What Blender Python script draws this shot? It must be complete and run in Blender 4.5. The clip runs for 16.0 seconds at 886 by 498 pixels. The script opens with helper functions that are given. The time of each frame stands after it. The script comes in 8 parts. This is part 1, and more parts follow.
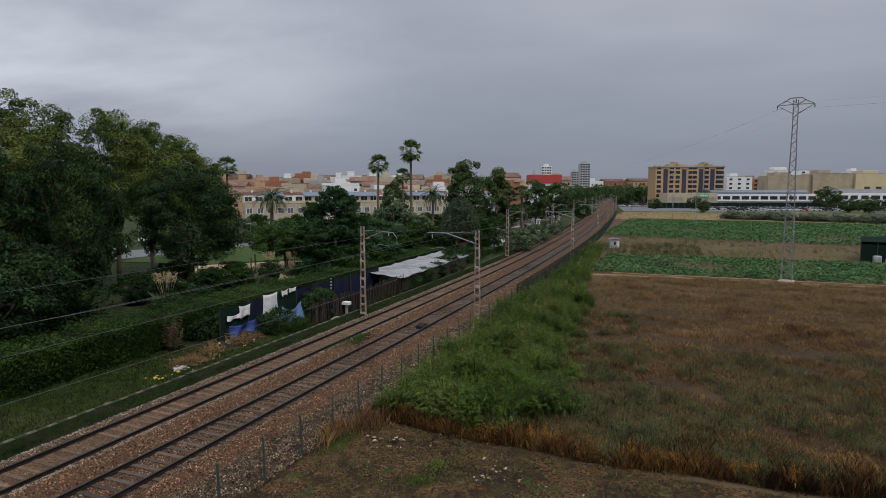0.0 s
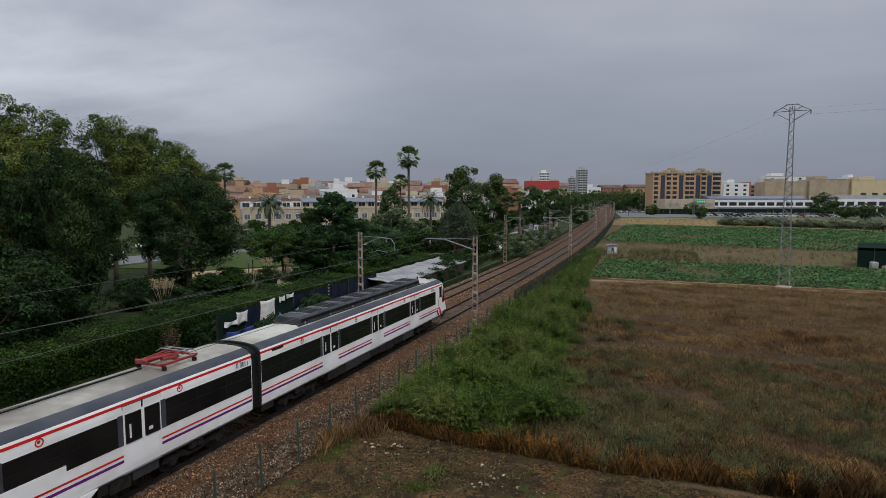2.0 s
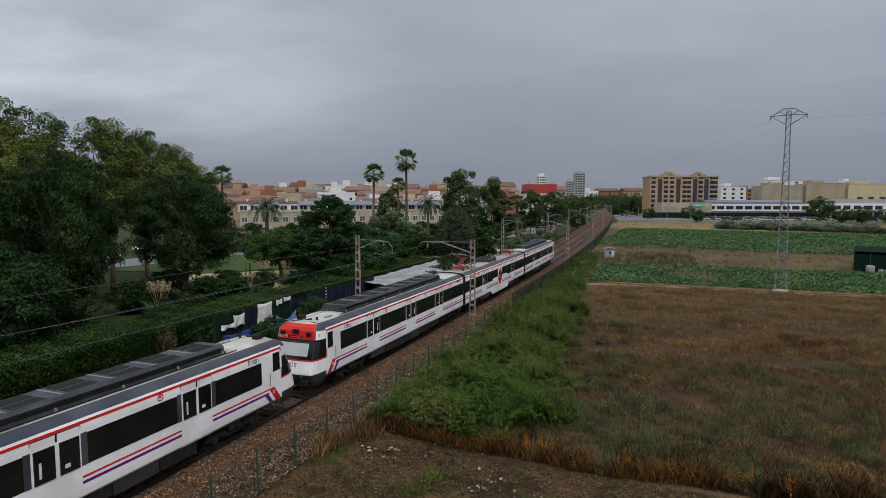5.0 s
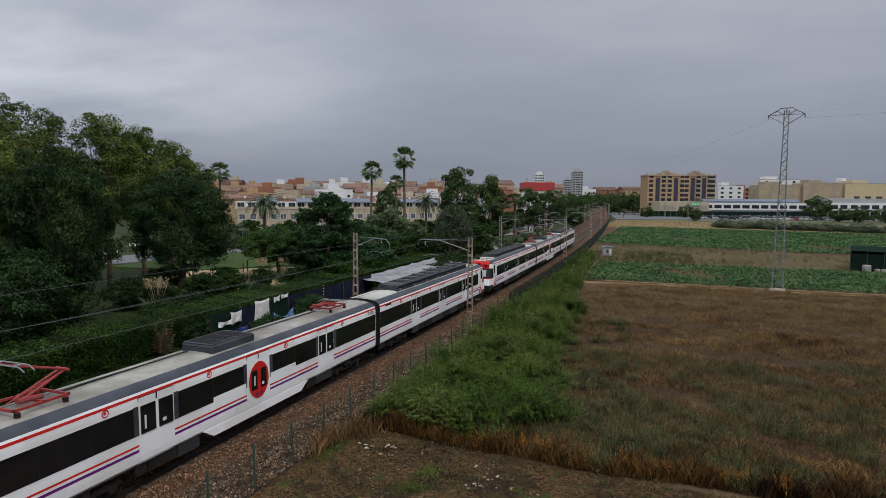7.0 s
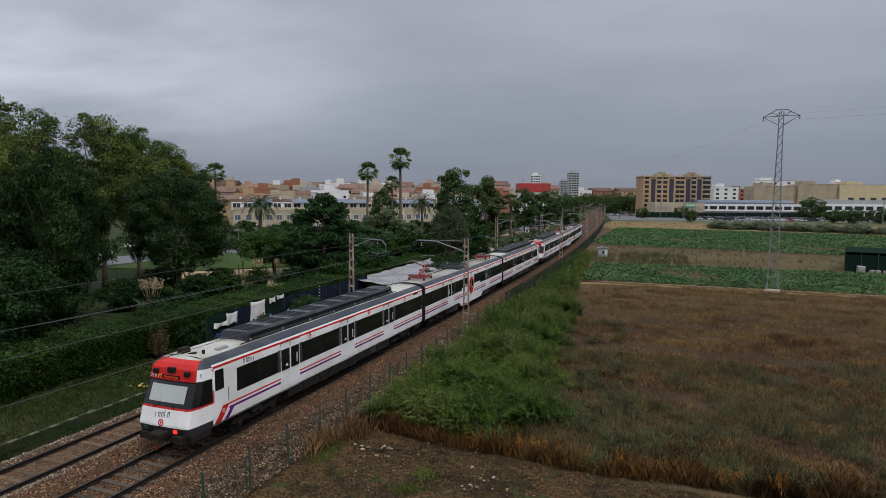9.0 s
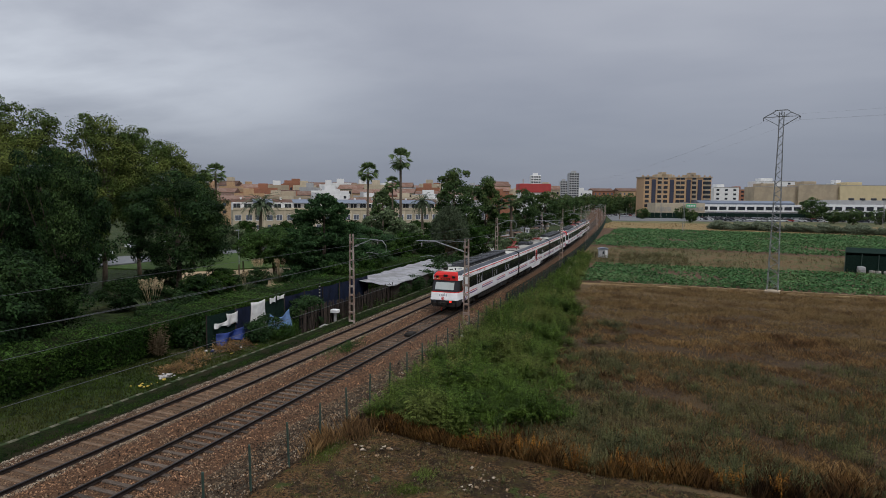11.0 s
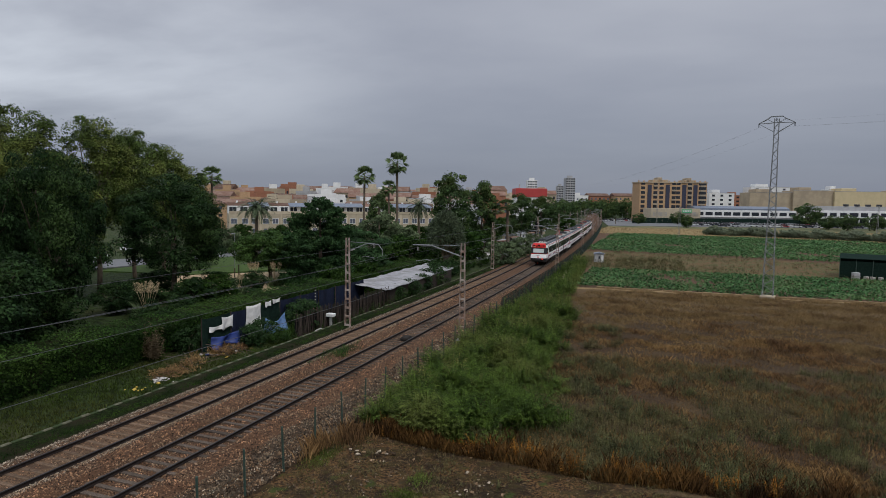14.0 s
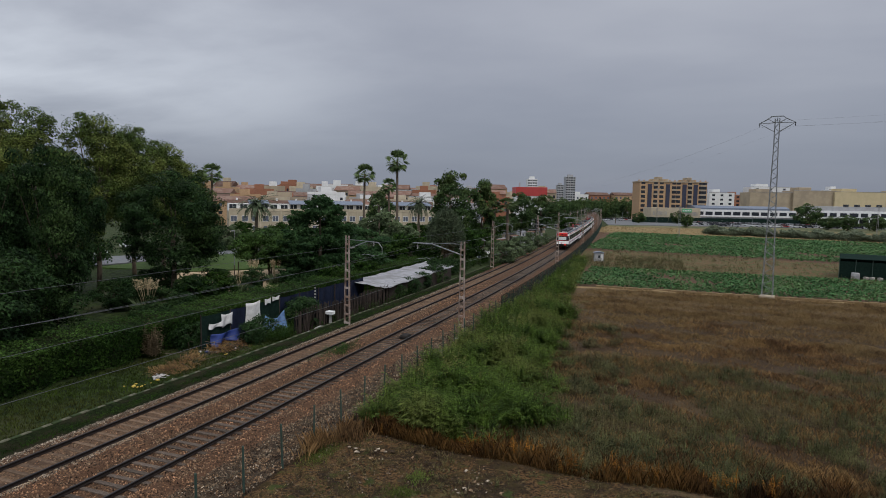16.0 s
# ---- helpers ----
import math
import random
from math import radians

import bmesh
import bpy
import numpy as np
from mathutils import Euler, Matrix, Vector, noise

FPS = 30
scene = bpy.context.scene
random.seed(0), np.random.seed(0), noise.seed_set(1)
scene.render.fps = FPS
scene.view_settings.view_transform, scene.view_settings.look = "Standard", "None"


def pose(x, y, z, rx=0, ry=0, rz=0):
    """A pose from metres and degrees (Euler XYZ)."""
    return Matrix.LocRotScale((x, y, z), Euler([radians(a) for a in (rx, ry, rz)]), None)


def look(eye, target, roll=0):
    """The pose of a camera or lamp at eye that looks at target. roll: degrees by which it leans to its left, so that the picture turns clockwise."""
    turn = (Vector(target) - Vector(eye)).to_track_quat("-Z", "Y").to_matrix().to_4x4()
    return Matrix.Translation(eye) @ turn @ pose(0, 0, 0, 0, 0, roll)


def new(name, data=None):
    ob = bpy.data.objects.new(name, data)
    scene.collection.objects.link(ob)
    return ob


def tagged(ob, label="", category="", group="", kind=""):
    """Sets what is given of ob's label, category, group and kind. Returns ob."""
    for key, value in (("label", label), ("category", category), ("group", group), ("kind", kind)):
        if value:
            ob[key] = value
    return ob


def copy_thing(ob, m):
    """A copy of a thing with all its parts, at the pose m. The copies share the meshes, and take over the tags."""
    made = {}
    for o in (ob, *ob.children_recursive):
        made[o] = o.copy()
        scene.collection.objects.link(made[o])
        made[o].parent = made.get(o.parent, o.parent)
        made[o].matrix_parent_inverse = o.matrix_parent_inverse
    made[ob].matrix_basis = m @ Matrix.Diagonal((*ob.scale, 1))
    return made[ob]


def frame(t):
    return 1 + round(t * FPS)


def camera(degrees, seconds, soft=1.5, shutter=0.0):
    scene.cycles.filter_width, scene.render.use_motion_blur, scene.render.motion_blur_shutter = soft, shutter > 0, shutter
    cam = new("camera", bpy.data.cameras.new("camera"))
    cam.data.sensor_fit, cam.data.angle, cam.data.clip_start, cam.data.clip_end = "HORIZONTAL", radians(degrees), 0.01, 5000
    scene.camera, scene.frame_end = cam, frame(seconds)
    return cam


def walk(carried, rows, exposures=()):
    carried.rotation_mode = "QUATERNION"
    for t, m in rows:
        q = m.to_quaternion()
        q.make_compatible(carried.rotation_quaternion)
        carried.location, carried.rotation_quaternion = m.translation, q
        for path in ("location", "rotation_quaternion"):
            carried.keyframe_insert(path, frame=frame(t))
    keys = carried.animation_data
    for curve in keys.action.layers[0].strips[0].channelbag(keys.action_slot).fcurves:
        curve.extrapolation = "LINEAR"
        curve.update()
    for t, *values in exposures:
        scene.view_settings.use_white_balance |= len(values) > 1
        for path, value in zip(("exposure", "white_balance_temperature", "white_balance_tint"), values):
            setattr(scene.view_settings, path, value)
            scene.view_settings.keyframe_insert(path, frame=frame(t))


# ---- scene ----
# ---- camera ----
EYE = Vector((0.0, 0.0, 10.775))
cam = camera(71.94, 16.0, 0.5)
# seconds, tilt, lean and heading in degrees
AIM = [
    (0, -5.567, 0.000, -21.199),
    (0.5, -5.417, 0.076, -20.885),
    (1, -5.233, -0.096, -20.923),
    (1.5, -5.070, 0.061, -20.868),
    (2, -5.006, 0.020, -20.989),
    (2.5, -4.962, -0.099, -21.030),
    (3, -4.760, 0.002, -20.939),
    (3.5, -4.736, -0.027, -20.871),
    (4, -4.818, 0.058, -20.803),
    (6.5, -4.485, 0.202, -20.708),
    (7, -4.912, 0.375, -20.539),
    (7.5, -5.096, 0.466, -20.301),
    (8, -5.073, 0.263, -20.312),
    (8.5, -4.926, 0.461, -20.126),
    (9, -4.827, 0.423, -20.171),
    (11.5, -4.764, 0.456, -20.195),
    (12, -4.646, 0.378, -20.161),
    (12.5, -4.577, 0.560, -19.935),
    (13, -4.369, 0.708, -19.689),
    (13.5, -4.302, 0.742, -19.752),
    (14, -4.391, 0.710, -19.839),
    (14.5, -4.345, 0.821, -19.831),
    (15, -4.320, 0.775, -19.931),
    (15.5, -4.401, 0.896, -19.818),
    (16, -4.551, 0.998, -19.819)]


def aim(tilt, lean, heading):
    a, b = radians(tilt), radians(heading)
    way = Vector((math.sin(b) * math.cos(a), math.cos(b) * math.cos(a), math.sin(a)))
    return look(EYE, EYE + 10 * way, lean)


walk(cam, [(t, aim(a, b, c)) for t, a, b, c in AIM])

# ---- world, sun, exposure ----
scene.view_settings.exposure = -0.06
world = bpy.data.worlds.new("overcast_sky")
scene.world = world
world.use_nodes = True


class Nodes:
    """Short-hand for node trees."""

    def __init__(self, tree):
        self.t = tree
        tree.nodes.clear()

    def n(self, kind):
        return self.t.nodes.new("ShaderNode" + kind)

    def put(self, socket, v):
        if isinstance(v, bpy.types.NodeSocket):
            self.t.links.new(v, socket)
        elif isinstance(v, (tuple, list)) and len(v) == 3 and socket.type == "RGBA":
            socket.default_value = (*v, 1)
        else:
            socket.default_value = v

    def math(self, op, a, b=0.0, c=0.0, clamp=False):
        m = self.n("Math")
        m.operation, m.use_clamp = op, clamp
        for s, v in zip(m.inputs, (a, b, c)):
            self.put(s, v)
        return m.outputs[0]

    def mix(self, fac, a, b, blend="MIX"):
        m = self.n("Mix")
        m.data_type, m.blend_type = "RGBA", blend
        self.put(m.inputs[0], fac), self.put(m.inputs[6], a), self.put(m.inputs[7], b)
        return m.outputs[2]

    def noise(self, vec, scale, detail=3.0, rough=0.55, distortion=0.0):
        m = self.n("TexNoise")
        if vec is not None:
            self.put(m.inputs["Vector"], vec)
        m.inputs["Scale"].default_value, m.inputs["Detail"].default_value = scale, detail
        m.inputs["Roughness"].default_value, m.inputs["Distortion"].default_value = rough, distortion
        return m.outputs[0]

    def ramp(self, v, lo, hi, a=0.0, b=1.0):
        m = self.n("MapRange")
        m.clamp, m.interpolation_type = True, "SMOOTHSTEP"
        for s, x in zip(m.inputs, (v, lo, hi, a, b)):
            self.put(s, x)
        return m.outputs[0]

    def scaled(self, vec, s):
        m = self.n("VectorMath")
        m.operation = "MULTIPLY"
        self.put(m.inputs[0], vec)
        m.inputs[1].default_value = s
        return m.outputs[0]


w = Nodes(world.node_tree)
ray_way = w.n("TexCoord").outputs["Generated"]
sep = w.n("SeparateXYZ")
w.put(sep.inputs[0], ray_way)
up = w.math("MAXIMUM", sep.outputs[2], 0.0)
flat = w.math("ADD", up, 0.17)
comb = w.n("CombineXYZ")
w.put(comb.inputs[0], w.math("DIVIDE", sep.outputs[0], flat))
w.put(comb.inputs[1], w.math("DIVIDE", sep.outputs[1], flat))
deck = comb.outputs[0]
big = w.noise(w.scaled(deck, (0.6, 0.9, 1.0)), 0.42, 5, 0.5, 0.1)
mid = w.noise(w.scaled(deck, (0.8, 1.15, 1.0)), 0.85, 6, 0.52, 0.15)
puff = w.math("ADD", w.math("MULTIPLY", big, 0.66), w.math("MULTIPLY", mid, 0.34))
cloud = w.mix(w.ramp(puff, 0.24, 0.76), (0.290, 0.315, 0.390), (0.560, 0.582, 0.645))
# duller over the far plain, brighter toward the west
low = w.ramp(up, 0.02, 0.30)
cloud = w.mix(w.math("MULTIPLY", w.math("SUBTRACT", 1.0, low), 0.80), cloud, (0.196, 0.222, 0.290))
side = w.ramp(sep.outputs[0], -0.92, -0.30, 1.0, 0.0)
bright = w.math("MULTIPLY", side, w.ramp(mid, 0.26, 0.64, 0.15, 1.0))
cloud = w.mix(w.math("MULTIPLY", w.math("MULTIPLY", bright, w.ramp(up, 0.03, 0.17)), 0.85), cloud, (0.78, 0.83, 0.91))
high = w.ramp(up, 0.30, 0.95, 1.0, 2.3)
cloud_lit = w.mix(1.0, cloud, high, "MULTIPLY")
sky = w.n("TexSky")
sky.sky_type = "NISHITA"
sky.sun_disc, sky.sun_elevation, sky.sun_rotation = False, radians(52), radians(127)
blue = w.scaled(sky.outputs[0], (0.1, 0.1, 0.1))
all_sky = w.mix(0.94, blue, cloud_lit)
bg = w.n("Background")
w.put(bg.inputs[0], all_sky)
bg.inputs[1].default_value = 1.0
w.put(w.n("OutputWorld").inputs[0], bg.outputs[0])

sun = new("sun", bpy.data.lights.new("sun", "SUN"))
sun.data.energy, sun.data.angle, sun.data.color = 1.5, radians(14), (1.0, 0.97, 0.92)
sun.matrix_world = look((68, -52, 112), (0, 0, 0))


# ---- materials ----
def mat(name, a, b=None, scale=3.0, rough=0.8, metal=0.0, bump=0.0, bscale=None, c=None, cscale=0.3, island=0.0, stretch=None, spec=None, bdist=0.02, obj_rand=0.0):
    """Two tones by fine noise, a third by coarse noise, island or object variation, relief."""
    m = bpy.data.materials.new(name)
    m.use_nodes = True
    k = Nodes(m.node_tree)
    bs = k.n("BsdfPrincipled")
    k.put(k.n("OutputMaterial").inputs[0], bs.outputs[0])
    vec = k.n("TexCoord").outputs["Object"]
    if stretch:
        vec = k.scaled(vec, stretch)
    b = b or tuple(x * 0.8 for x in a)
    col = k.mix(k.ramp(k.noise(vec, scale, 5), 0.35, 0.65), a, b)
    if c:
        col = k.mix(k.ramp(k.noise(vec, cscale, 3), 0.45, 0.62), col, c)
    if island:
        v = k.n("NewGeometry").outputs["Random Per Island"]
        col = k.mix(1.0, col, k.math("MULTIPLY_ADD", v, island, 1.0 - island / 2), "MULTIPLY")
    if obj_rand:
        v = k.n("ObjectInfo").outputs["Random"]
        col = k.mix(1.0, col, k.math("MULTIPLY_ADD", v, obj_rand, 1.0 - obj_rand / 2), "MULTIPLY")
    k.put(bs.inputs["Base Color"], col)
    rr = k.math("MULTIPLY_ADD", k.noise(vec, scale * 2.3, 3), 0.2, rough - 0.1, clamp=True)
    k.put(bs.inputs["Roughness"], rr)
    bs.inputs["Metallic"].default_value = metal
    if spec is None and rough > 0.7 and not metal:
        spec = 0.2
    if spec is not None:
        bs.inputs["Specular IOR Level"].default_value = spec
    if bump:
        bn = k.n("Bump")
        bn.inputs["Strength"].default_value, bn.inputs["Distance"].default_value = bump, bdist
        k.put(bn.inputs["Height"], k.noise(vec, bscale or scale * 4, 4))
        k.put(bs.inputs["Normal"], bn.outputs[0])
    return m


def leaf_mat(name, a, b, c=None, island=0.7, scale=0.5):
    m = mat(name, a, b, scale, 0.65, island=island, c=c, cscale=0.15, spec=0.10)
    # part of the light passes through the leaf
    k = m.node_tree
    bs = next(n for n in k.nodes if n.type == "BSDF_PRINCIPLED")
    out = next(n for n in k.nodes if n.type == "OUTPUT_MATERIAL")
    tr, mx = k.nodes.new("ShaderNodeBsdfTranslucent"), k.nodes.new("ShaderNodeMixShader")
    mx.inputs[0].default_value = 0.25
    k.links.new(bs.inputs["Base Color"].links[0].from_socket, tr.inputs[0])
    k.links.new(bs.outputs[0], mx.inputs[1]), k.links.new(tr.outputs[0], mx.inputs[2]), k.links.new(mx.outputs[0], out.inputs[0])
    return m


M = dict(
    white=mat("train_white", (0.86, 0.86, 0.86), (0.81, 0.81, 0.80), 1.2, 0.35, c=(0.74, 0.73, 0.71), cscale=0.5),
    shoulder=mat("slate_paint", (0.042, 0.050, 0.066), (0.035, 0.041, 0.052), 1.0, 0.5, c=(0.06, 0.066, 0.078), cscale=0.4, spec=0.3),
    roof=mat("train_roof_cream", (0.52, 0.51, 0.455), (0.43, 0.42, 0.37), 1.4, 0.6, c=(0.27, 0.255, 0.205), cscale=0.25),
    roof_worn=mat("train_roof_sooty", (0.36, 0.345, 0.30), (0.27, 0.255, 0.22), 1.4, 0.65, c=(0.18, 0.165, 0.135), cscale=0.3),
    red=mat("red_paint", (0.56, 0.018, 0.014), (0.48, 0.016, 0.014), 2, 0.5, spec=0.25),
    purple=mat("purple_paint", (0.13, 0.014, 0.16), (0.11, 0.012, 0.135), 2, 0.5, spec=0.25),
    orange=mat("orange_red_paint", (0.62, 0.07, 0.02), (0.55, 0.05, 0.02), 2, 0.4),
    black=mat("black_rubber", (0.010, 0.010, 0.011), (0.016, 0.016, 0.016), 4, 0.75, spec=0.15),
    glass=mat("tinted_glass", (0.006, 0.006, 0.007), (0.012, 0.012, 0.012), 0.7, 0.16, spec=0.5),
    under=mat("underframe_grime", (0.012, 0.011, 0.010), (0.024, 0.02, 0.016), 5, 0.85, bump=0.3),
    skirt=mat("grey_skirt", (0.032, 0.033, 0.036), (0.02, 0.02, 0.023), 3, 0.6),
    unit=mat("roof_unit_grey", (0.040, 0.043, 0.050), (0.028, 0.030, 0.036), 2, 0.6, c=(0.06, 0.064, 0.072), cscale=0.7, spec=0.3),
    blind=mat("grey_blind", (0.45, 0.48, 0.46), (0.40, 0.43, 0.41), 1, 0.5),
    panto=mat("red_steel", (0.35, 0.03, 0.025), (0.22, 0.03, 0.025), 6, 0.55),
    yellow=mat("yellow_paint", (0.75, 0.55, 0.05), None, 2, 0.5),
    grey=mat("grey_paint", (0.25, 0.26, 0.27), None, 2, 0.5),
    steel=mat("galvanised_steel", (0.30, 0.31, 0.31), (0.20, 0.21, 0.21), 6, 0.5, 0.6),
    rust=mat("rusty_steel", (0.30, 0.20, 0.15), (0.20, 0.15, 0.12), 5, 0.75, 0.2, c=(0.42, 0.36, 0.32), cscale=0.8),
    # rusty steel, coloured darker to include the shade on the rail's web
    rail=mat("rail_steel", (0.016, 0.012, 0.011), (0.026, 0.019, 0.016), 8, 0.7, 0.1, spec=0.1),
    railtop=mat("worn_rail_head", (0.045, 0.042, 0.042), (0.03, 0.028, 0.028), 8, 0.45, 0.5),
    wood=mat("weathered_sleeper", (0.125, 0.096, 0.074), (0.058, 0.044, 0.034), 9, 0.85, bump=0.5, stretch=(1, 6, 1), obj_rand=0.8),
    conc_slp=mat("dusty_sleeper", (0.175, 0.116, 0.074), (0.105, 0.068, 0.044), 7, 0.9, bump=0.4, obj_rand=0.6),
    ballast=mat("ballast", (0.150, 0.080, 0.043), (0.028, 0.016, 0.009), 13, 0.9, bump=1.0, bscale=15, c=(0.095, 0.049, 0.026), cscale=0.9, bdist=0.08),
    cess=mat("grey_gravel", (0.080, 0.051, 0.029), (0.015, 0.010, 0.006), 12, 0.9, bump=1.0, bscale=14, c=(0.05, 0.033, 0.019), cscale=0.6, bdist=0.08),
    stone=mat("ballast_stone", (0.29, 0.160, 0.088), (0.070, 0.039, 0.022), 2, 0.9, island=1.9, c=(0.20, 0.135, 0.085), cscale=1.2),
    pale_stone=mat("pale_ballast_stone", (0.30, 0.25, 0.19), (0.11, 0.09, 0.066), 2, 0.9, island=1.8),
    kerb=mat("mossy_concrete", (0.13, 0.125, 0.085), (0.05, 0.055, 0.03), 3, 0.9, bump=0.5, c=(0.03, 0.045, 0.016), cscale=0.9),
    concrete=mat("concrete", (0.36, 0.35, 0.33), (0.28, 0.275, 0.26), 2, 0.85, bump=0.2),
    # moss of the bank; its dark tone also paints the hedge's inner shade
    moss_and_shade=mat("mossy_bank", (0.022, 0.032, 0.010), (0.008, 0.013, 0.005), 7, 0.95, bump=1.0, c=(0.028, 0.026, 0.014), cscale=0.8, spec=0.05, bdist=0.1),
    post=mat("green_post_paint", (0.03, 0.06, 0.045), (0.022, 0.045, 0.035), 5, 0.6),
    mesh_green=mat("green_netting", (0.008, 0.018, 0.014), (0.012, 0.026, 0.02), 4, 0.9, bump=0.3, spec=0.05),
    bark=mat("bark", (0.12, 0.095, 0.07), (0.065, 0.05, 0.038), 6, 0.9, bump=0.7, stretch=(1, 1, 0.25)),
    palm_bark=mat("palm_bark", (0.16, 0.125, 0.095), (0.09, 0.07, 0.052), 5, 0.9, bump=0.7, stretch=(1, 1, 3)),
    leaf_plane=leaf_mat("plane_tree_leaves", (0.088, 0.132, 0.030), (0.034, 0.058, 0.014), (0.125, 0.152, 0.036), 1.5, 0.5),
    leaf_dark=leaf_mat("dark_tree_leaves", (0.027, 0.058, 0.018), (0.011, 0.027, 0.009), (0.040, 0.072, 0.020), 1.5, 0.5),
    leaf_mid=leaf_mat("open_tree_leaves", (0.058, 0.104, 0.034), (0.028, 0.054, 0.019), (0.078, 0.115, 0.034), 1.4, 0.4),
    leaf_bright=leaf_mat("bright_tree_leaves", (0.062, 0.118, 0.026), (0.030, 0.064, 0.016), None, 1.2),
    leaf_conifer=leaf_mat("conifer_needles", (0.048, 0.100, 0.034), (0.024, 0.056, 0.021), None, 1.2),
    leaf_grey=leaf_mat("grey_green_leaves", (0.125, 0.165, 0.082), (0.070, 0.100, 0.048), None, 1.2),
    leaf_hedge=leaf_mat("hedge_leaves", (0.032, 0.073, 0.011), (0.010, 0.027, 0.005), (0.038, 0.074, 0.013), 1.5),
    leaf_palm=leaf_mat("palm_fronds", (0.125, 0.175, 0.07), (0.08, 0.12, 0.048), None, 1.0),
    leaf_phoenix=leaf_mat("date_palm_fronds", (0.10, 0.13, 0.075), (0.065, 0.09, 0.05), None, 1.0),
    verge=leaf_mat("verge_grass", (0.052, 0.080, 0.014), (0.017, 0.030, 0.006), (0.056, 0.066, 0.017), 1.3, 0.6),
    seed=leaf_mat("seeding_tops", (0.19, 0.185, 0.055), (0.10, 0.105, 0.034), None, 1.2),
    dead=leaf_mat("dead_fronds", (0.20, 0.15, 0.09), (0.13, 0.10, 0.06)),
    fern=leaf_mat("feathery_weeds", (0.094, 0.150, 0.024), (0.032, 0.060, 0.010), (0.122, 0.146, 0.036), 1.3, 1.1),
    grey_weed=leaf_mat("grey_green_weeds", (0.118, 0.120, 0.048), (0.048, 0.051, 0.021), (0.12, 0.098, 0.044), 1.4, 0.8),
    dry=leaf_mat("dry_field_grass", (0.245, 0.145, 0.064), (0.105, 0.060, 0.030), (0.29, 0.182, 0.076), 1.5, 0.5),
    tan=leaf_mat("straw_grass", (0.27, 0.185, 0.085), (0.155, 0.104, 0.050), (0.22, 0.155, 0.074), 1.3),
    orange_grass=leaf_mat("rusty_dry_grass", (0.105, 0.056, 0.022), (0.034, 0.020, 0.011), (0.14, 0.075, 0.024), 1.7, 1.6),
    amber=leaf_mat("amber_leaves", (0.27, 0.12, 0.018), (0.15, 0.066, 0.013), None, 1.2),
    plume=leaf_mat("pampas_plumes", (0.50, 0.40, 0.25), (0.40, 0.32, 0.2)),
    crop=leaf_mat("crop_leaves", (0.078, 0.172, 0.062), (0.044, 0.108, 0.038), (0.098, 0.178, 0.068), 1.0),
    olive=leaf_mat("olive_leaves", (0.17, 0.20, 0.13), (0.12, 0.15, 0.095)),
    cream_wall=mat("cream_render", (0.50, 0.425, 0.31), (0.44, 0.375, 0.275), 0.6, 0.9, bump=0.1, obj_rand=0.3),
    white_wall=mat("white_render", (0.70, 0.70, 0.69), (0.64, 0.64, 0.63), 0.5, 0.9, bump=0.1),
    tan_wall=mat("tan_render", (0.40, 0.33, 0.235), (0.36, 0.295, 0.21), 0.4, 0.9, c=(0.32, 0.265, 0.195), cscale=0.1),
    yellow_wall=mat("pale_yellow_render", (0.55, 0.46, 0.29), (0.50, 0.42, 0.265), 0.3, 0.9),
    brick_wall=mat("brown_brick", (0.33, 0.15, 0.09), (0.27, 0.12, 0.075), 2.5, 0.9),
    ochre_wall=mat("ochre_brick", (0.45, 0.30, 0.175), (0.38, 0.25, 0.145), 1.5, 0.9),
    grey_wall=mat("grey_render", (0.38, 0.385, 0.39), (0.33, 0.33, 0.335), 0.5, 0.9),
    red_wall=mat("red_cladding", (0.42, 0.045, 0.042), (0.37, 0.040, 0.038), 0.3, 0.6),
    tile=mat("terracotta_tiles", (0.185, 0.104, 0.074), (0.13, 0.075, 0.056), 3, 0.85, bump=0.5, bscale=9, c=(0.20, 0.135, 0.105), cscale=0.3, obj_rand=0.8),
    flat_roof=mat("flat_roof_gravel", (0.36, 0.35, 0.33), (0.28, 0.275, 0.26), 1.5, 0.9),
    slate_roof=mat("blue_grey_roof", (0.15, 0.18, 0.23), (0.12, 0.145, 0.185), 1, 0.5),
    window=mat("window_glass", (0.02, 0.024, 0.03), (0.035, 0.04, 0.05), 0.3, 0.15, spec=0.6),
    shutter=mat("grey_blue_shutter", (0.09, 0.105, 0.14), (0.075, 0.085, 0.115), 1, 0.7),
    navy=mat("navy_panel", (0.022, 0.027, 0.05), (0.03, 0.034, 0.06), 1, 0.5),
    asphalt=mat("asphalt", (0.16, 0.165, 0.17), (0.13, 0.135, 0.14), 2, 0.9, bump=0.2),
    sand=mat("playground_sand", (0.42, 0.32, 0.20), (0.36, 0.27, 0.17), 1.2, 0.95, bump=0.3),
    lawn=mat("lawn", (0.06, 0.10, 0.02), (0.038, 0.068, 0.015), 3, 0.95, bump=0.5),
    tarp=mat("white_tarpaulin", (0.33, 0.33, 0.34), (0.26, 0.26, 0.27), 1.5, 0.75, bump=0.6, c=(0.21, 0.205, 0.205), cscale=0.5, bdist=0.08),
    blue_tarp=mat("blue_tarpaulin", (0.010, 0.015, 0.036), (0.006, 0.009, 0.022), 1, 0.7, bump=0.5, bdist=0.05, spec=0.2),
    bright_blue=mat("bright_blue_plastic", (0.018, 0.04, 0.19), (0.010, 0.025, 0.12), 2, 0.5, bump=0.6),
    pale_blue=mat("pale_blue_cloth", (0.17, 0.28, 0.50), (0.12, 0.21, 0.4), 4, 0.8),
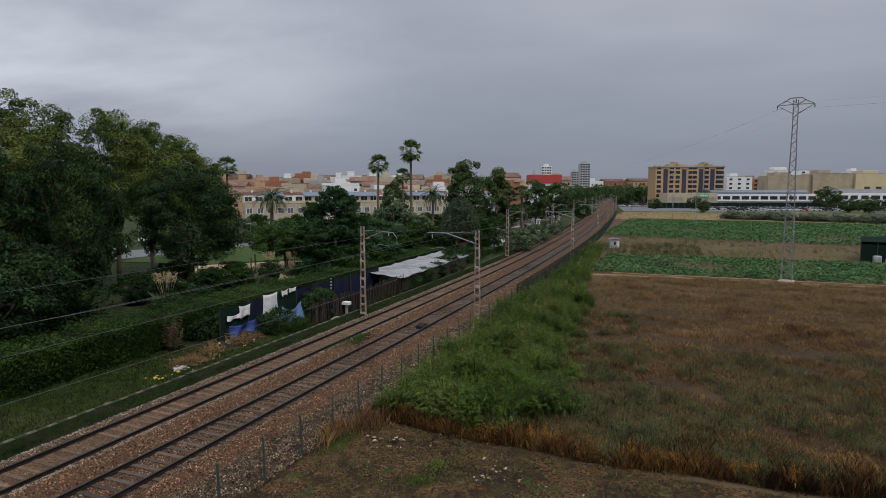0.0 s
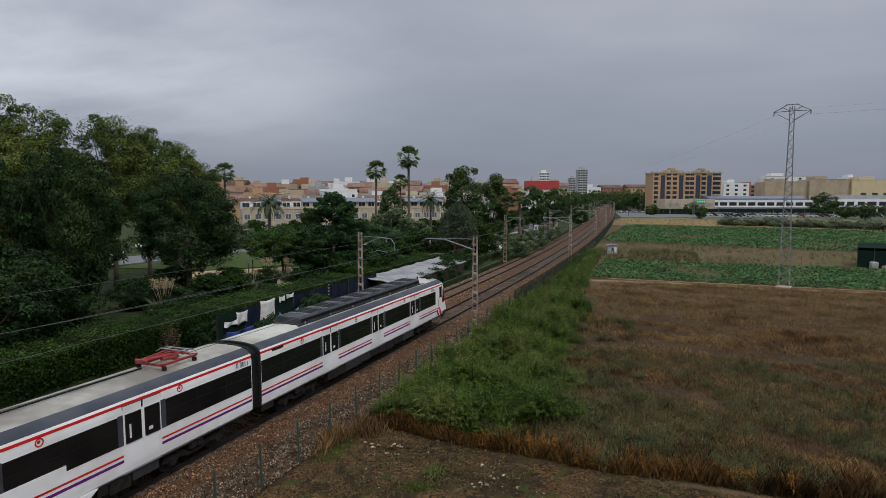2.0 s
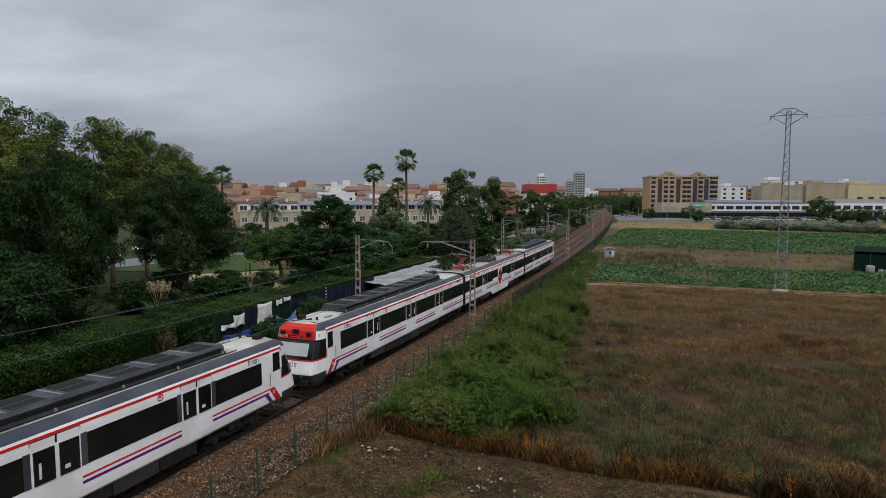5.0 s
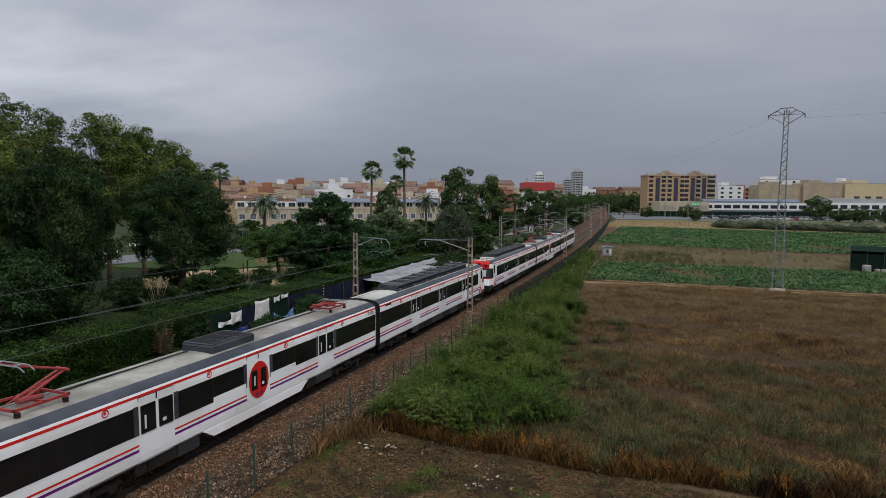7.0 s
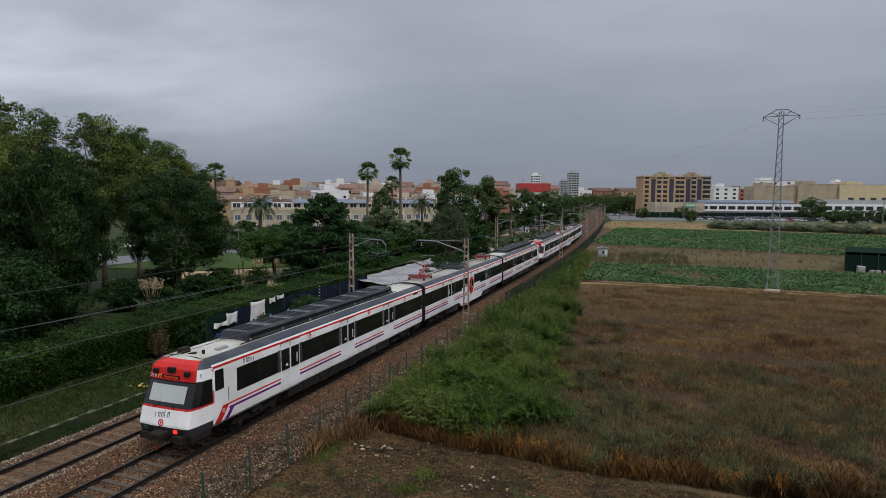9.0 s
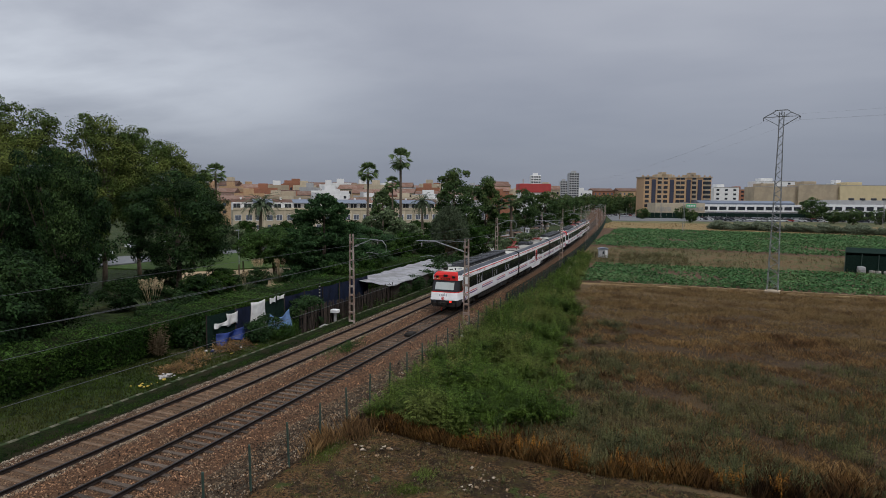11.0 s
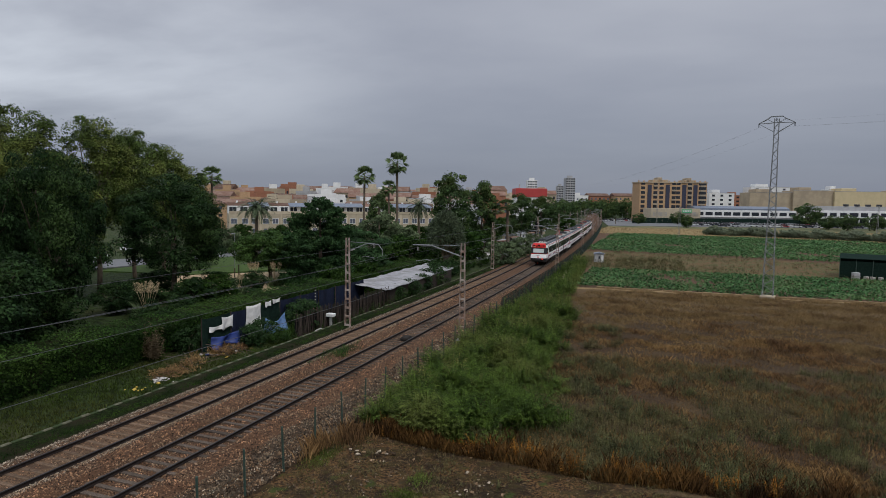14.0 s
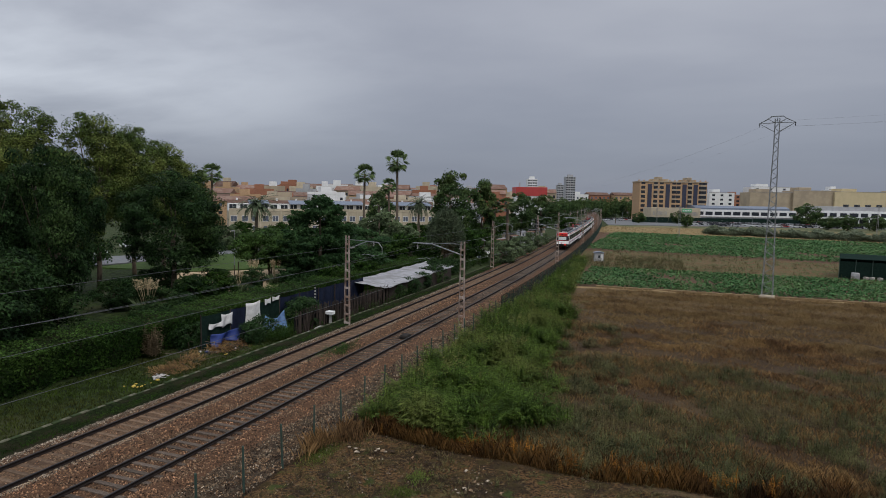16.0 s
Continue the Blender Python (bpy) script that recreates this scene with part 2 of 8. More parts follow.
    cloth=mat("white_cloth", (0.66, 0.65, 0.63), (0.56, 0.55, 0.53), 3, 0.9, bump=0.3),
    pink=mat("pink_cloth", (0.55, 0.22, 0.24), None, 3, 0.9),
    reed=mat("dark_reed_fence", (0.055, 0.042, 0.034), (0.03, 0.023, 0.02), 6, 0.9, bump=0.5, stretch=(6, 6, 0.5), obj_rand=1.0),
    rubbish=mat("rubbish_white", (0.50, 0.47, 0.44), (0.24, 0.22, 0.20), 6, 0.8),
    paper_yellow=mat("yellow_plastic", (0.55, 0.38, 0.06), None, 5, 0.7),
    cardboard=mat("cardboard", (0.30, 0.20, 0.12), None, 5, 0.9),
    sign_green=mat("green_sign", (0.10, 0.42, 0.20), None, 1, 0.6),
    car_silver=mat("silver_car_paint", (0.50, 0.51, 0.53), None, 1, 0.3, 0.3),
    car_white=mat("white_car_paint", (0.72, 0.72, 0.72), None, 1, 0.3),
    car_dark=mat("dark_car_paint", (0.03, 0.035, 0.05), None, 1, 0.3, 0.2),
    car_red=mat("red_car_paint", (0.35, 0.03, 0.03), None, 1, 0.3),
    earth_clod=mat("earth_clods", (0.10, 0.07, 0.045), (0.05, 0.034, 0.022), 3, 0.95, island=1.6, c=(0.17, 0.135, 0.10), cscale=1.0),
    wire=mat("weathered_wire", (0.10, 0.105, 0.11), (0.07, 0.072, 0.075), 4, 0.5, 0.3),
    dust=mat("dusty_fill", (0.185, 0.112, 0.064), (0.056, 0.034, 0.020), 13, 0.95, bump=1.0, bscale=15, c=(0.085, 0.052, 0.032), cscale=0.8, bdist=0.08),
    path_stone=mat("path_stone", (0.185, 0.116, 0.065), (0.028, 0.018, 0.011), 2, 0.9, island=1.9, c=(0.12, 0.088, 0.058), cscale=1.2),
    border=mat("earth_border", (0.26, 0.185, 0.10), (0.19, 0.13, 0.07), 3, 0.9, bump=0.4),
    hill=mat("distant_trees", (0.035, 0.05, 0.032), (0.05, 0.065, 0.045), 0.2, 0.95),
)


def glow(name, colour, power):
    m = bpy.data.materials.new(name)
    m.use_nodes = True
    k = Nodes(m.node_tree)
    e = k.n("Emission")
    k.put(e.inputs[0], colour)
    e.inputs[1].default_value = power
    k.put(k.n("OutputMaterial").inputs[0], e.outputs[0])
    return m


M["tail_lamp"] = glow("tail_lamp_red", (1.0, 0.03, 0.02), 2.0)


def ground_material():
    m = bpy.data.materials.new("ground_soil_and_grass")
    m.use_nodes = True
    k = Nodes(m.node_tree)
    bs = k.n("BsdfPrincipled")
    k.put(k.n("OutputMaterial").inputs[0], bs.outputs[0])
    vec = k.n("TexCoord").outputs["Object"]
    s = k.n("SeparateXYZ")
    k.put(s.inputs[0], vec)
    wob = k.math("MULTIPLY", k.math("SUBTRACT", k.noise(vec, 0.35, 4), 0.5), 6.0)
    x, y = k.math("ADD", s.outputs[0], wob), k.math("ADD", s.outputs[1], wob)
    fine, mid, coarse = k.noise(vec, 9, 5), k.noise(vec, 1.6, 4), k.noise(vec, 0.22, 3)
    # dry fallow field
    col = k.mix(k.ramp(fine, 0.3, 0.7), (0.078, 0.047, 0.022), (0.026, 0.016, 0.008))
    col = k.mix(k.ramp(coarse, 0.48, 0.62, 0.0, 0.5), col, (0.105, 0.070, 0.034))
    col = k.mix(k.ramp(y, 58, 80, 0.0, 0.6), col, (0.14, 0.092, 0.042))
    # crop soil, strip between the crops, straw meadow
    soil = k.mix(k.ramp(mid, 0.35, 0.65), (0.13, 0.075, 0.045), (0.085, 0.052, 0.032))
    weedy = k.mix(k.ramp(mid, 0.42, 0.56), (0.145, 0.078, 0.042), (0.07, 0.092, 0.03))
    weedy = k.mix(k.ramp(coarse, 0.45, 0.6, 0.0, 0.6), weedy, (0.140, 0.082, 0.040))
    far = k.mix(k.ramp(k.noise(vec, 0.05, 4), 0.4, 0.6), (0.16, 0.145, 0.07), (0.075, 0.09, 0.04))
    straw = k.mix(k.ramp(mid, 0.35, 0.65), (0.27, 0.19, 0.085), (0.19, 0.14, 0.065))
    yy = k.math("ADD", s.outputs[1], k.math("MULTIPLY", wob, 0.15))
    col = k.mix(k.ramp(yy, 82.6, 83.0), col, (0.26, 0.18, 0.09))
    col = k.mix(k.ramp(yy, 84.4, 84.8), col, soil)
    slant = k.math("ADD", y, k.math("MULTIPLY_ADD", s.outputs[0], 0.2, -2.0))
    col = k.mix(k.ramp(y, 106.5, 109.5), col, weedy)
    col = k.mix(k.ramp(slant, 144, 148), col, soil)
    col = k.mix(k.ramp(slant, 239, 244), col, straw)
    col = k.mix(k.ramp(y, 300, 330), col, far)
    # bare earth in front with green moss patches
    earth = k.mix(k.ramp(fine, 0.35, 0.65), (0.15, 0.082, 0.032), (0.012, 0.007, 0.003))
    earth = k.mix(k.ramp(k.noise(vec, 0.6, 5, 0.65), 0.44, 0.58, 0.0, 0.85), earth, (0.020, 0.013, 0.006))
    earth = k.mix(k.ramp(k.noise(vec, 2.6, 5, 0.7), 0.56, 0.66, 0.0, 0.8), earth, (0.17, 0.115, 0.052))
    earth = k.mix(k.ramp(mid, 0.47, 0.62, 0.0, 0.6), earth, (0.058, 0.043, 0.013))
    earth = k.mix(k.ramp(k.noise(vec, 0.8, 4, 0.6), 0.60, 0.70, 0.0, 0.8), earth, (0.040, 0.062, 0.012))
    bow = k.math("MULTIPLY", k.math("POWER", k.math("ABSOLUTE", k.math("ADD", s.outputs[0], 1.5)), 2.0), 0.009)
    edge = k.math("SUBTRACT", yy, bow)
    col = k.mix(k.ramp(edge, 24.6, 25.3), earth, col)
    # footpath along the edge of the field
    path = k.math("ABSOLUTE", k.math("SUBTRACT", k.math("SUBTRACT", s.outputs[1], bow), k.math("ADD", k.math("MULTIPLY_ADD", wob, 0.10, 24.55), k.math("MULTIPLY", fine, 0.35))))
    pathm = k.math("MULTIPLY", k.ramp(path, 0.02, 0.32, 0.6, 0.0), k.ramp(s.outputs[0], -2.5, 1.5))
    col = k.mix(pathm, col, (0.15, 0.105, 0.058))
    # green verge and park beyond the railway
    grass = k.mix(k.ramp(mid, 0.35, 0.65), (0.036, 0.056, 0.012), (0.014, 0.024, 0.006))
    grass = k.mix(k.ramp(coarse, 0.5, 0.62, 0.0, 0.6), grass, (0.052, 0.052, 0.019))
    col = k.mix(k.ramp(k.math("MULTIPLY_ADD", wob, 0.1, s.outputs[0]), -27.2, -26.8), grass, col)
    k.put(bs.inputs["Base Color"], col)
    bs.inputs["Roughness"].default_value = 0.95
    bs.inputs["Specular IOR Level"].default_value = 0.2
    bn = k.n("Bump")
    bn.inputs["Strength"].default_value, bn.inputs["Distance"].default_value = 1.0, 0.16
    k.put(bn.inputs["Height"], k.math("ADD", k.noise(vec, 5, 6, 0.65), k.math("MULTIPLY", mid, 1.5)))
    k.put(bs.inputs["Normal"], bn.outputs[0])
    return m


M["ground"] = ground_material()


# ---- building blocks ----
class Solid:
    """Gathers boxes, tubes and sweeps into one mesh; each face takes the current material."""

    def __init__(self, *mats):
        self.v, self.f, self.m, self.mats, self.cur = [], [], [], list(mats), 0

    def use(self, i):
        self.cur = i
        return self

    def add(self, verts, faces):
        o = len(self.v)
        self.v += [tuple(p) for p in verts]
        self.f += [tuple(i + o for i in f) for f in faces]
        self.m += [self.cur] * len(faces)
        return self

    def box(self, x0, y0, z0, x1, y1, z1):
        x0, x1, y0, y1, z0, z1 = min(x0, x1), max(x0, x1), min(y0, y1), max(y0, y1), min(z0, z1), max(z0, z1)
        return self.add([(x, y, z) for z in (z0, z1) for y in (y0, y1) for x in (x0, x1)],
                        [(0, 2, 3, 1), (4, 5, 7, 6), (0, 1, 5, 4), (2, 6, 7, 3), (0, 4, 6, 2), (1, 3, 7, 5)])

    def soft(self, x0, y0, z0, x1, y1, z1, c=0.03):
        """A box with its upright edges and its top edge chamfered."""
        ring = lambda d: [(x0 + c + d, y0 + d), (x1 - c - d, y0 + d), (x1 - d, y0 + c + d), (x1 - d, y1 - c - d), (x1 - c - d, y1 - d), (x0 + c + d, y1 - d), (x0 + d, y1 - c - d), (x0 + d, y0 + c + d)]
        rows = [(0, z0), (0, z1 - c), (c, z1)]
        vs = [(x, y, z) for d, z in rows for x, y in ring(d)]
        fs = [(r * 8 + i, r * 8 + (i + 1) % 8, r * 8 + 8 + (i + 1) % 8, r * 8 + 8 + i) for r in range(2) for i in range(8)]
        return self.add(vs, fs + [tuple(range(7, -1, -1)), tuple(range(16, 24))])

    def tube(self, p, q, r0, r1=None, n=6):
        r1 = r0 if r1 is None else r1
        p, q = Vector(p), Vector(q)
        t = (q - p).normalized()
        a = t.orthogonal().normalized()
        b = t.cross(a)
        ang = [2 * math.pi * i / n for i in range(n)]
        vs = [p + r0 * (math.cos(g) * a + math.sin(g) * b) for g in ang] + [q + r1 * (math.cos(g) * a + math.sin(g) * b) for g in ang]
        return self.add(vs, [(i, (i + 1) % n, n + (i + 1) % n, n + i) for i in range(n)] + [tuple(range(n - 1, -1, -1)), tuple(range(n, 2 * n))])

    def prism(self, outline, axis, lo, hi):
        """Extrudes a closed outline of two coordinates along axis 'x', 'y' or 'z'."""
        put = {"x": lambda u, v, s: (s, u, v), "y": lambda u, v, s: (u, s, v), "z": lambda u, v, s: (u, v, s)}[axis]
        n = len(outline)
        vs = [put(u, v, lo) for u, v in outline] + [put(u, v, hi) for u, v in outline]
        return self.add(vs, [(i, (i + 1) % n, n + (i + 1) % n, n + i) for i in range(n)] + [tuple(range(n - 1, -1, -1)), tuple(range(n, 2 * n))])

    def data(self, name, smooth=False, fix=True):
        me = bpy.data.meshes.new(name)
        me.from_pydata(self.v, [], self.f)
        for x in self.mats:
            me.materials.append(x)
        if len(self.mats) > 1:
            me.polygons.foreach_set("material_index", self.m)
        if fix:
            bm = bmesh.new()
            bm.from_mesh(me)
            bmesh.ops.recalc_face_normals(bm, faces=bm.faces)
            bm.to_mesh(me)
            bm.free()
        if smooth:
            me.polygons.foreach_set("use_smooth", [True] * len(me.polygons))
        me.update()
        return me


def arrays(name, verts, faces, material, smooth=False):
    """A mesh from numpy arrays: verts (n, 3), faces (m, 3 or 4)."""
    me = bpy.data.meshes.new(name)
    verts, faces = np.asarray(verts, np.float32), np.asarray(faces, np.int32)
    k = faces.shape[1]
    me.vertices.add(len(verts)), me.loops.add(faces.size), me.polygons.add(len(faces))
    me.vertices.foreach_set("co", verts.ravel())
    me.loops.foreach_set("vertex_index", faces.ravel())
    me.polygons.foreach_set("loop_start", np.arange(len(faces), dtype=np.int32) * k)
    me.materials.append(material)
    me.update(calc_edges=True)
    if smooth:
        me.polygons.foreach_set("use_smooth", [True] * len(faces))
    return me


def thing(name, label, category, group="", kind="", at=None, data=None):
    ob = tagged(new(name, data), label, category, group, kind)
    if at is not None:
        ob.matrix_world = at
    return ob


def part(name, data, parent, label="", at=None):
    ob = new(name, data)
    ob.parent = parent
    if at is not None:
        ob.matrix_basis = at
    return tagged(ob, label) if label else ob


rng = np.random.default_rng(7)


# ---- the line of the railway ----
BEND_Y = (0, 60, 100, 150, 200, 270, 383, 580, 1200, 3000)
BEND = (0, .005, .03, .055, .065, .078, .095, .115, .12, .12)
_y = np.arange(-320, 2600, 0.5)
_h = np.interp(_y, BEND_Y, BEND)
_x = -np.cumsum(_h) * 0.5
_x -= np.interp(0, _y, _x)
_s = np.concatenate([[0], np.cumsum(np.hypot(0.5, np.diff(_x)))]) - 320
RIGHT = -19.24        # centre of the near track
LEFT = RIGHT - 4.06   # centre of the far track
GAUGE = 1.74


def on_line(s, lat=0.0):
    """A point lat metres right of the near track's centre, s metres along it, and the heading there."""
    y = float(np.interp(s, _s, _y))
    h = float(np.interp(y, BEND_Y, BEND))
    return Vector((float(np.interp(s, _s, _x)) + RIGHT + lat * math.cos(h), y + lat * math.sin(h), 0)), h


def sweep(outline, lat, s0, s1, step, closed=True):
    """Sweeps an outline of (sideways, up) along the line."""
    ss = np.arange(s0, s1 + step / 2, step)
    vs, n = [], len(outline)
    for s in ss:
        for u, z in outline:
            p, _ = on_line(s, lat + u)
            vs.append((p.x, p.y, z))
    fs = [(r * n + i, r * n + (i + 1) % n, r * n + n + (i + 1) % n, r * n + n + i) for r in range(len(ss) - 1) for i in range(n if closed else n - 1)]
    return vs, fs


# ---- ground ----
def build_ground():
    xs = np.concatenate([[-3000, -1500, -700, -350, -200, -140, -100], np.arange(-80, 70, 1.5), [75, 90, 120, 180, 300, 600, 1500, 3000]])
    ys = np.concatenate([[-600, -300, -150, -60], np.arange(-20, 140, 1.5), [145, 160, 200, 260, 340, 450, 600, 900, 1500, 3000, 4800]])
    X, Y = np.meshgrid(xs, ys)
    Z = -0.55 + 0.07 * np.sin(X * 0.9 + 0.4 * Y) * np.sin(Y * 0.7) + 0.06 * np.sin(X * 0.31 + 2) * np.cos(Y * 0.23) + rng.normal(0, 0.018, X.shape)
    near = np.exp(-((X + 21) / 9) ** 4)
    Z = Z * (1 - near) + near * -0.62
    V = np.stack([X, Y, Z], -1).reshape(-1, 3)
    r, c = X.shape
    i = (np.arange(r - 1)[:, None] * c + np.arange(c - 1)).ravel()
    F = np.stack([i, i + 1, i + c + 1, i + c], 1)
    thing("ground", "dry fallow field, bare earth and green verge", "ground", kind="structure", data=arrays("ground", V, F, M["ground"], True))


build_ground()


def strip(name, label, category, outline, lat, s0, s1, step, material, closed=True):
    vs, fs = sweep(outline, lat, s0, s1, step, closed)
    so = Solid(material)
    so.add(vs, fs)
    return thing(name, label, category, kind="structure", data=so.data(name))


# ballast bed under both tracks, gravel path on the near side, mossy bank and kerb on the far side
BED = [(-7.2, -0.9), (-6.6, -0.42), (-5.75, -0.17), (-4.98, -0.20), (-3.14, -0.20), (-2.9, -0.13), (-2.4, -0.03), (-1.75, -0.03), (-1.3, -0.17), (-0.95, -0.222), (0.95, -0.222), (1.4, -0.19), (1.7, -0.22), (2.6, -0.45), (2.9, -0.9)]
strip("ballast_bed", "reddish brown crushed stone ballast under two tracks", "ballast", BED, 0, -160, 900, 4, M["ballast"])
strip("gravel_path", "grey brown gravel strip beside the railway", "gravel", [(2.3, -0.95), (2.3, -0.40), (3.2, -0.47), (4.6, -0.50), (5.0, -0.95)], 0, -160, 900, 4, M["cess"])
strip("mossy_bank", "dark green mossy bank between ballast and kerb", "bank", [(-7.75, -0.9), (-7.75, -0.22), (-7.2, -0.28), (-6.45, -0.36), (-6.45, -0.9)], 0, -160, 420, 4, M["moss_and_shade"])
strip("dusty_fill", "tan dusty stones between the far rails", "gravel", [(-0.92, -0.3), (-0.92, -0.190), (0.92, -0.190), (0.92, -0.3)], LEFT - RIGHT, -160, 500, 4, M["dust"])
kerb = thing("kerb", "mossy concrete kerb of old blocks beside the track", "kerb", kind="structure")
block = Solid(M["kerb"]).soft(-0.11, -0.48, -0.7, 0.11, 0.48, 0.0, 0.025).data("block")
for i in range(110):
    p, h = on_line(8 + i * 1.0, -7.88)
    part("block", block, kerb, at=Matrix.Translation((p.x + float(rng.normal(0, 0.012)), p.y, -0.20 + float(rng.normal(0, 0.018)))) @ Matrix.Rotation(h + float(rng.normal(0, 0.012)), 4, "Z"))
strip("far_kerb", "mossy concrete kerb further along the track", "kerb", [(-8.0, -0.9), (-8.0, -0.2), (-7.77, -0.2), (-7.77, -0.9)], 0, 118, 420, 4, M["kerb"])

RAIL = [(-0.07, -0.17), (-0.07, -0.152), (-0.014, -0.13), (-0.014, -0.05), (-0.038, -0.036), (-0.038, -0.004), (-0.03, 0.0), (0.03, 0.0), (0.038, -0.004), (0.038, -0.036), (0.014, -0.05), (0.014, -0.13), (0.07, -0.152), (0.07, -0.17)]


def build_track(name, lat, label, sleeper_mat, sleeper_label, z, tone):
    tr = thing(name, label, "railway track", "railway tracks", "structure")
    for sgn in (-1, 1):
        vs, fs = sweep(RAIL, lat + sgn * GAUGE / 2, -160, 900, 3)
        so = Solid(M["rail"], M["railtop"])
        so.add(vs, fs)
        n = len(RAIL)
        for i in range(len(fs)):
            so.m[i] = 1 if i % n in (6, 7, 8) else 0
        part("rail", so.data("rail"), tr, "rusty rail with web shade in its dark colour, worn head")
    base = Solid(sleeper_mat).soft(-1.3, -0.105, z - 0.22, 1.3, 0.105, z, 0.012).data("sleeper")
    chair = Solid(M["rail"])
    for sgn in (-1, 1):
        chair.box(sgn * GAUGE / 2 - 0.16, -0.07, z - 0.02, sgn * GAUGE / 2 + 0.16, 0.07, z + 0.012)
    # one by one where the camera passes, joined further off
    rest = Solid(sleeper_mat)
    s, k = 3.0, 0
    while s < 330:
        p, h = on_line(s, lat)
        tilt = float(rng.normal(0, 0.012))
        if k < 150:
            part("sleeper", base, tr, at=Matrix.Translation((p.x + float(rng.normal(0, 0.02)), p.y, float(rng.normal(0, 0.006)))) @ Matrix.Rotation(h + tilt, 4, "Z"))
        else:
            o = len(rest.v)
            rest.box(-1.3, -0.125, z - 0.2, 1.3, 0.125, z)
            m = Matrix.Translation((p.x, p.y, 0)) @ Matrix.Rotation(h, 4, "Z")
            for i in range(o, len(rest.v)):
                rest.v[i] = tuple(m @ Vector(rest.v[i]))
        s, k = s + 0.6, k + 1
    tagged(part("far_sleepers", rest.data("far_sleepers", fix=False), tr), kind="stuff")


# ---- the train ----
HALF = [(1.30, 0.92), (1.44, 1.06), (1.46, 1.30), (1.465, 2.2), (1.455, 3.30), (1.43, 3.56), (1.40, 3.64), (1.30, 3.74), (1.14, 3.83), (0.98, 3.875), (0.6, 3.935), (0.0, 3.955)]
WALL = HALF[:7]
SHOULDER = HALF[6:10]
ROOF = HALF[9:]


def half_strip(so, half, y0, y1, lift=0.0):
    """Both sides of a body strip, from its half outline."""
    for sg in (1, -1):
        pts = [(sg * (x + lift), z) for x, z in half]
        n = len(pts)
        so.add([(x, y0, z) for x, z in pts] + [(x, y1, z) for x, z in pts], [(i, i + 1, n + i + 1, n + i) for i in range(n - 1)])


def side_x(z):
    """The body's half width at a height."""
    return float(np.interp(z, [b for _, b in WALL], [a for a, _ in WALL]))


def plate(so, sg, y0, y1, z0, z1, out=0.006, back=0.02):
    """A thin panel on the body's side, following its slope."""
    a, b = side_x(z0), side_x(z1)
    vs = []
    for d in (-back, out):
        vs += [(sg * (a + d), y0, z0), (sg * (a + d), y1, z0), (sg * (b + d), y1, z1), (sg * (b + d), y0, z1)]
    so.add(vs, [(0, 1, 2, 3), (7, 6, 5, 4), (0, 4, 5, 1), (1, 5, 6, 2), (2, 6, 7, 3), (3, 7, 4, 0)])


def bogie_data():
    so = Solid(M["under"])
    for sg in (-1, 1):
        so.prism([(-1.75, 0.52), (-1.6, 0.72), (-0.6, 0.70), (-0.35, 0.5), (0.35, 0.5), (0.6, 0.70), (1.6, 0.72), (1.75, 0.52), (1.3, 0.40), (0.8, 0.48), (0.4, 0.36), (-0.4, 0.36), (-0.8, 0.48), (-1.3, 0.40)], "x", sg * 1.0, sg * 1.16)
        for y in (-1.25, 1.25):
            so.tube((sg * 1.10, y, 0.47), (sg * 1.26, y, 0.47), 0.16, n=10)
            so.tube((sg * 1.08, y - 0.32, 0.6), (sg * 1.08, y - 0.32, 0.95), 0.09, n=8)
            so.tube((sg * 1.08, y + 0.32, 0.6), (sg * 1.08, y + 0.32, 0.95), 0.09, n=8)
        so.tube((sg * 1.12, -0.2, 0.62), (sg * 1.12, -0.2, 0.95), 0.22, n=10)
        so.tube((sg * 1.12, 0.2, 0.62), (sg * 1.12, 0.2, 0.95), 0.22, n=10)
    so.box(-1.0, -0.3, 0.45, 1.0, 0.3, 0.75)
    return so.data("bogie")


def wheel_data():
    so = Solid(M["under"])
    so.tube((-0.065, 0, 0), (0.065, 0, 0), 0.445, n=24)
    so.tube((-0.095, 0, 0), (-0.055, 0, 0), 0.475, n=24)
    so.tube((0.06, 0, 0), (0.08, 0, 0), 0.15, n=12)
    return so.data("wheel")


BOGIE, WHEEL = bogie_data(), wheel_data()


def add_bogie(car, y):
    b = part("bogie", BOGIE, car, "dirty black steel bogie", pose(0, y, 0))
    for dy in (-1.25, 1.25):
        for sg in (-1, 1):
            part("wheel", WHEEL, b, at=pose(sg * 0.86, dy, 0.46, 0, 0, 0 if sg > 0 else 180))


def ring(so, sg, y, z, r0, r1, n=20, x_out=0.010, a0=0.0, a1=2 * math.pi):
    x = sg * (side_x(z) + x_out)
    vs, fs = [], []
    for i in range(n + 1):
        g = a0 + (a1 - a0) * i / n
        vs += [(x, y + r0 * math.cos(g), z + r0 * math.sin(g)), (x, y + r1 * math.cos(g), z + r1 * math.sin(g))]
    fs = [(2 * i, 2 * i + 1, 2 * i + 3, 2 * i + 2) for i in range(n)]
    so.add(vs, fs)


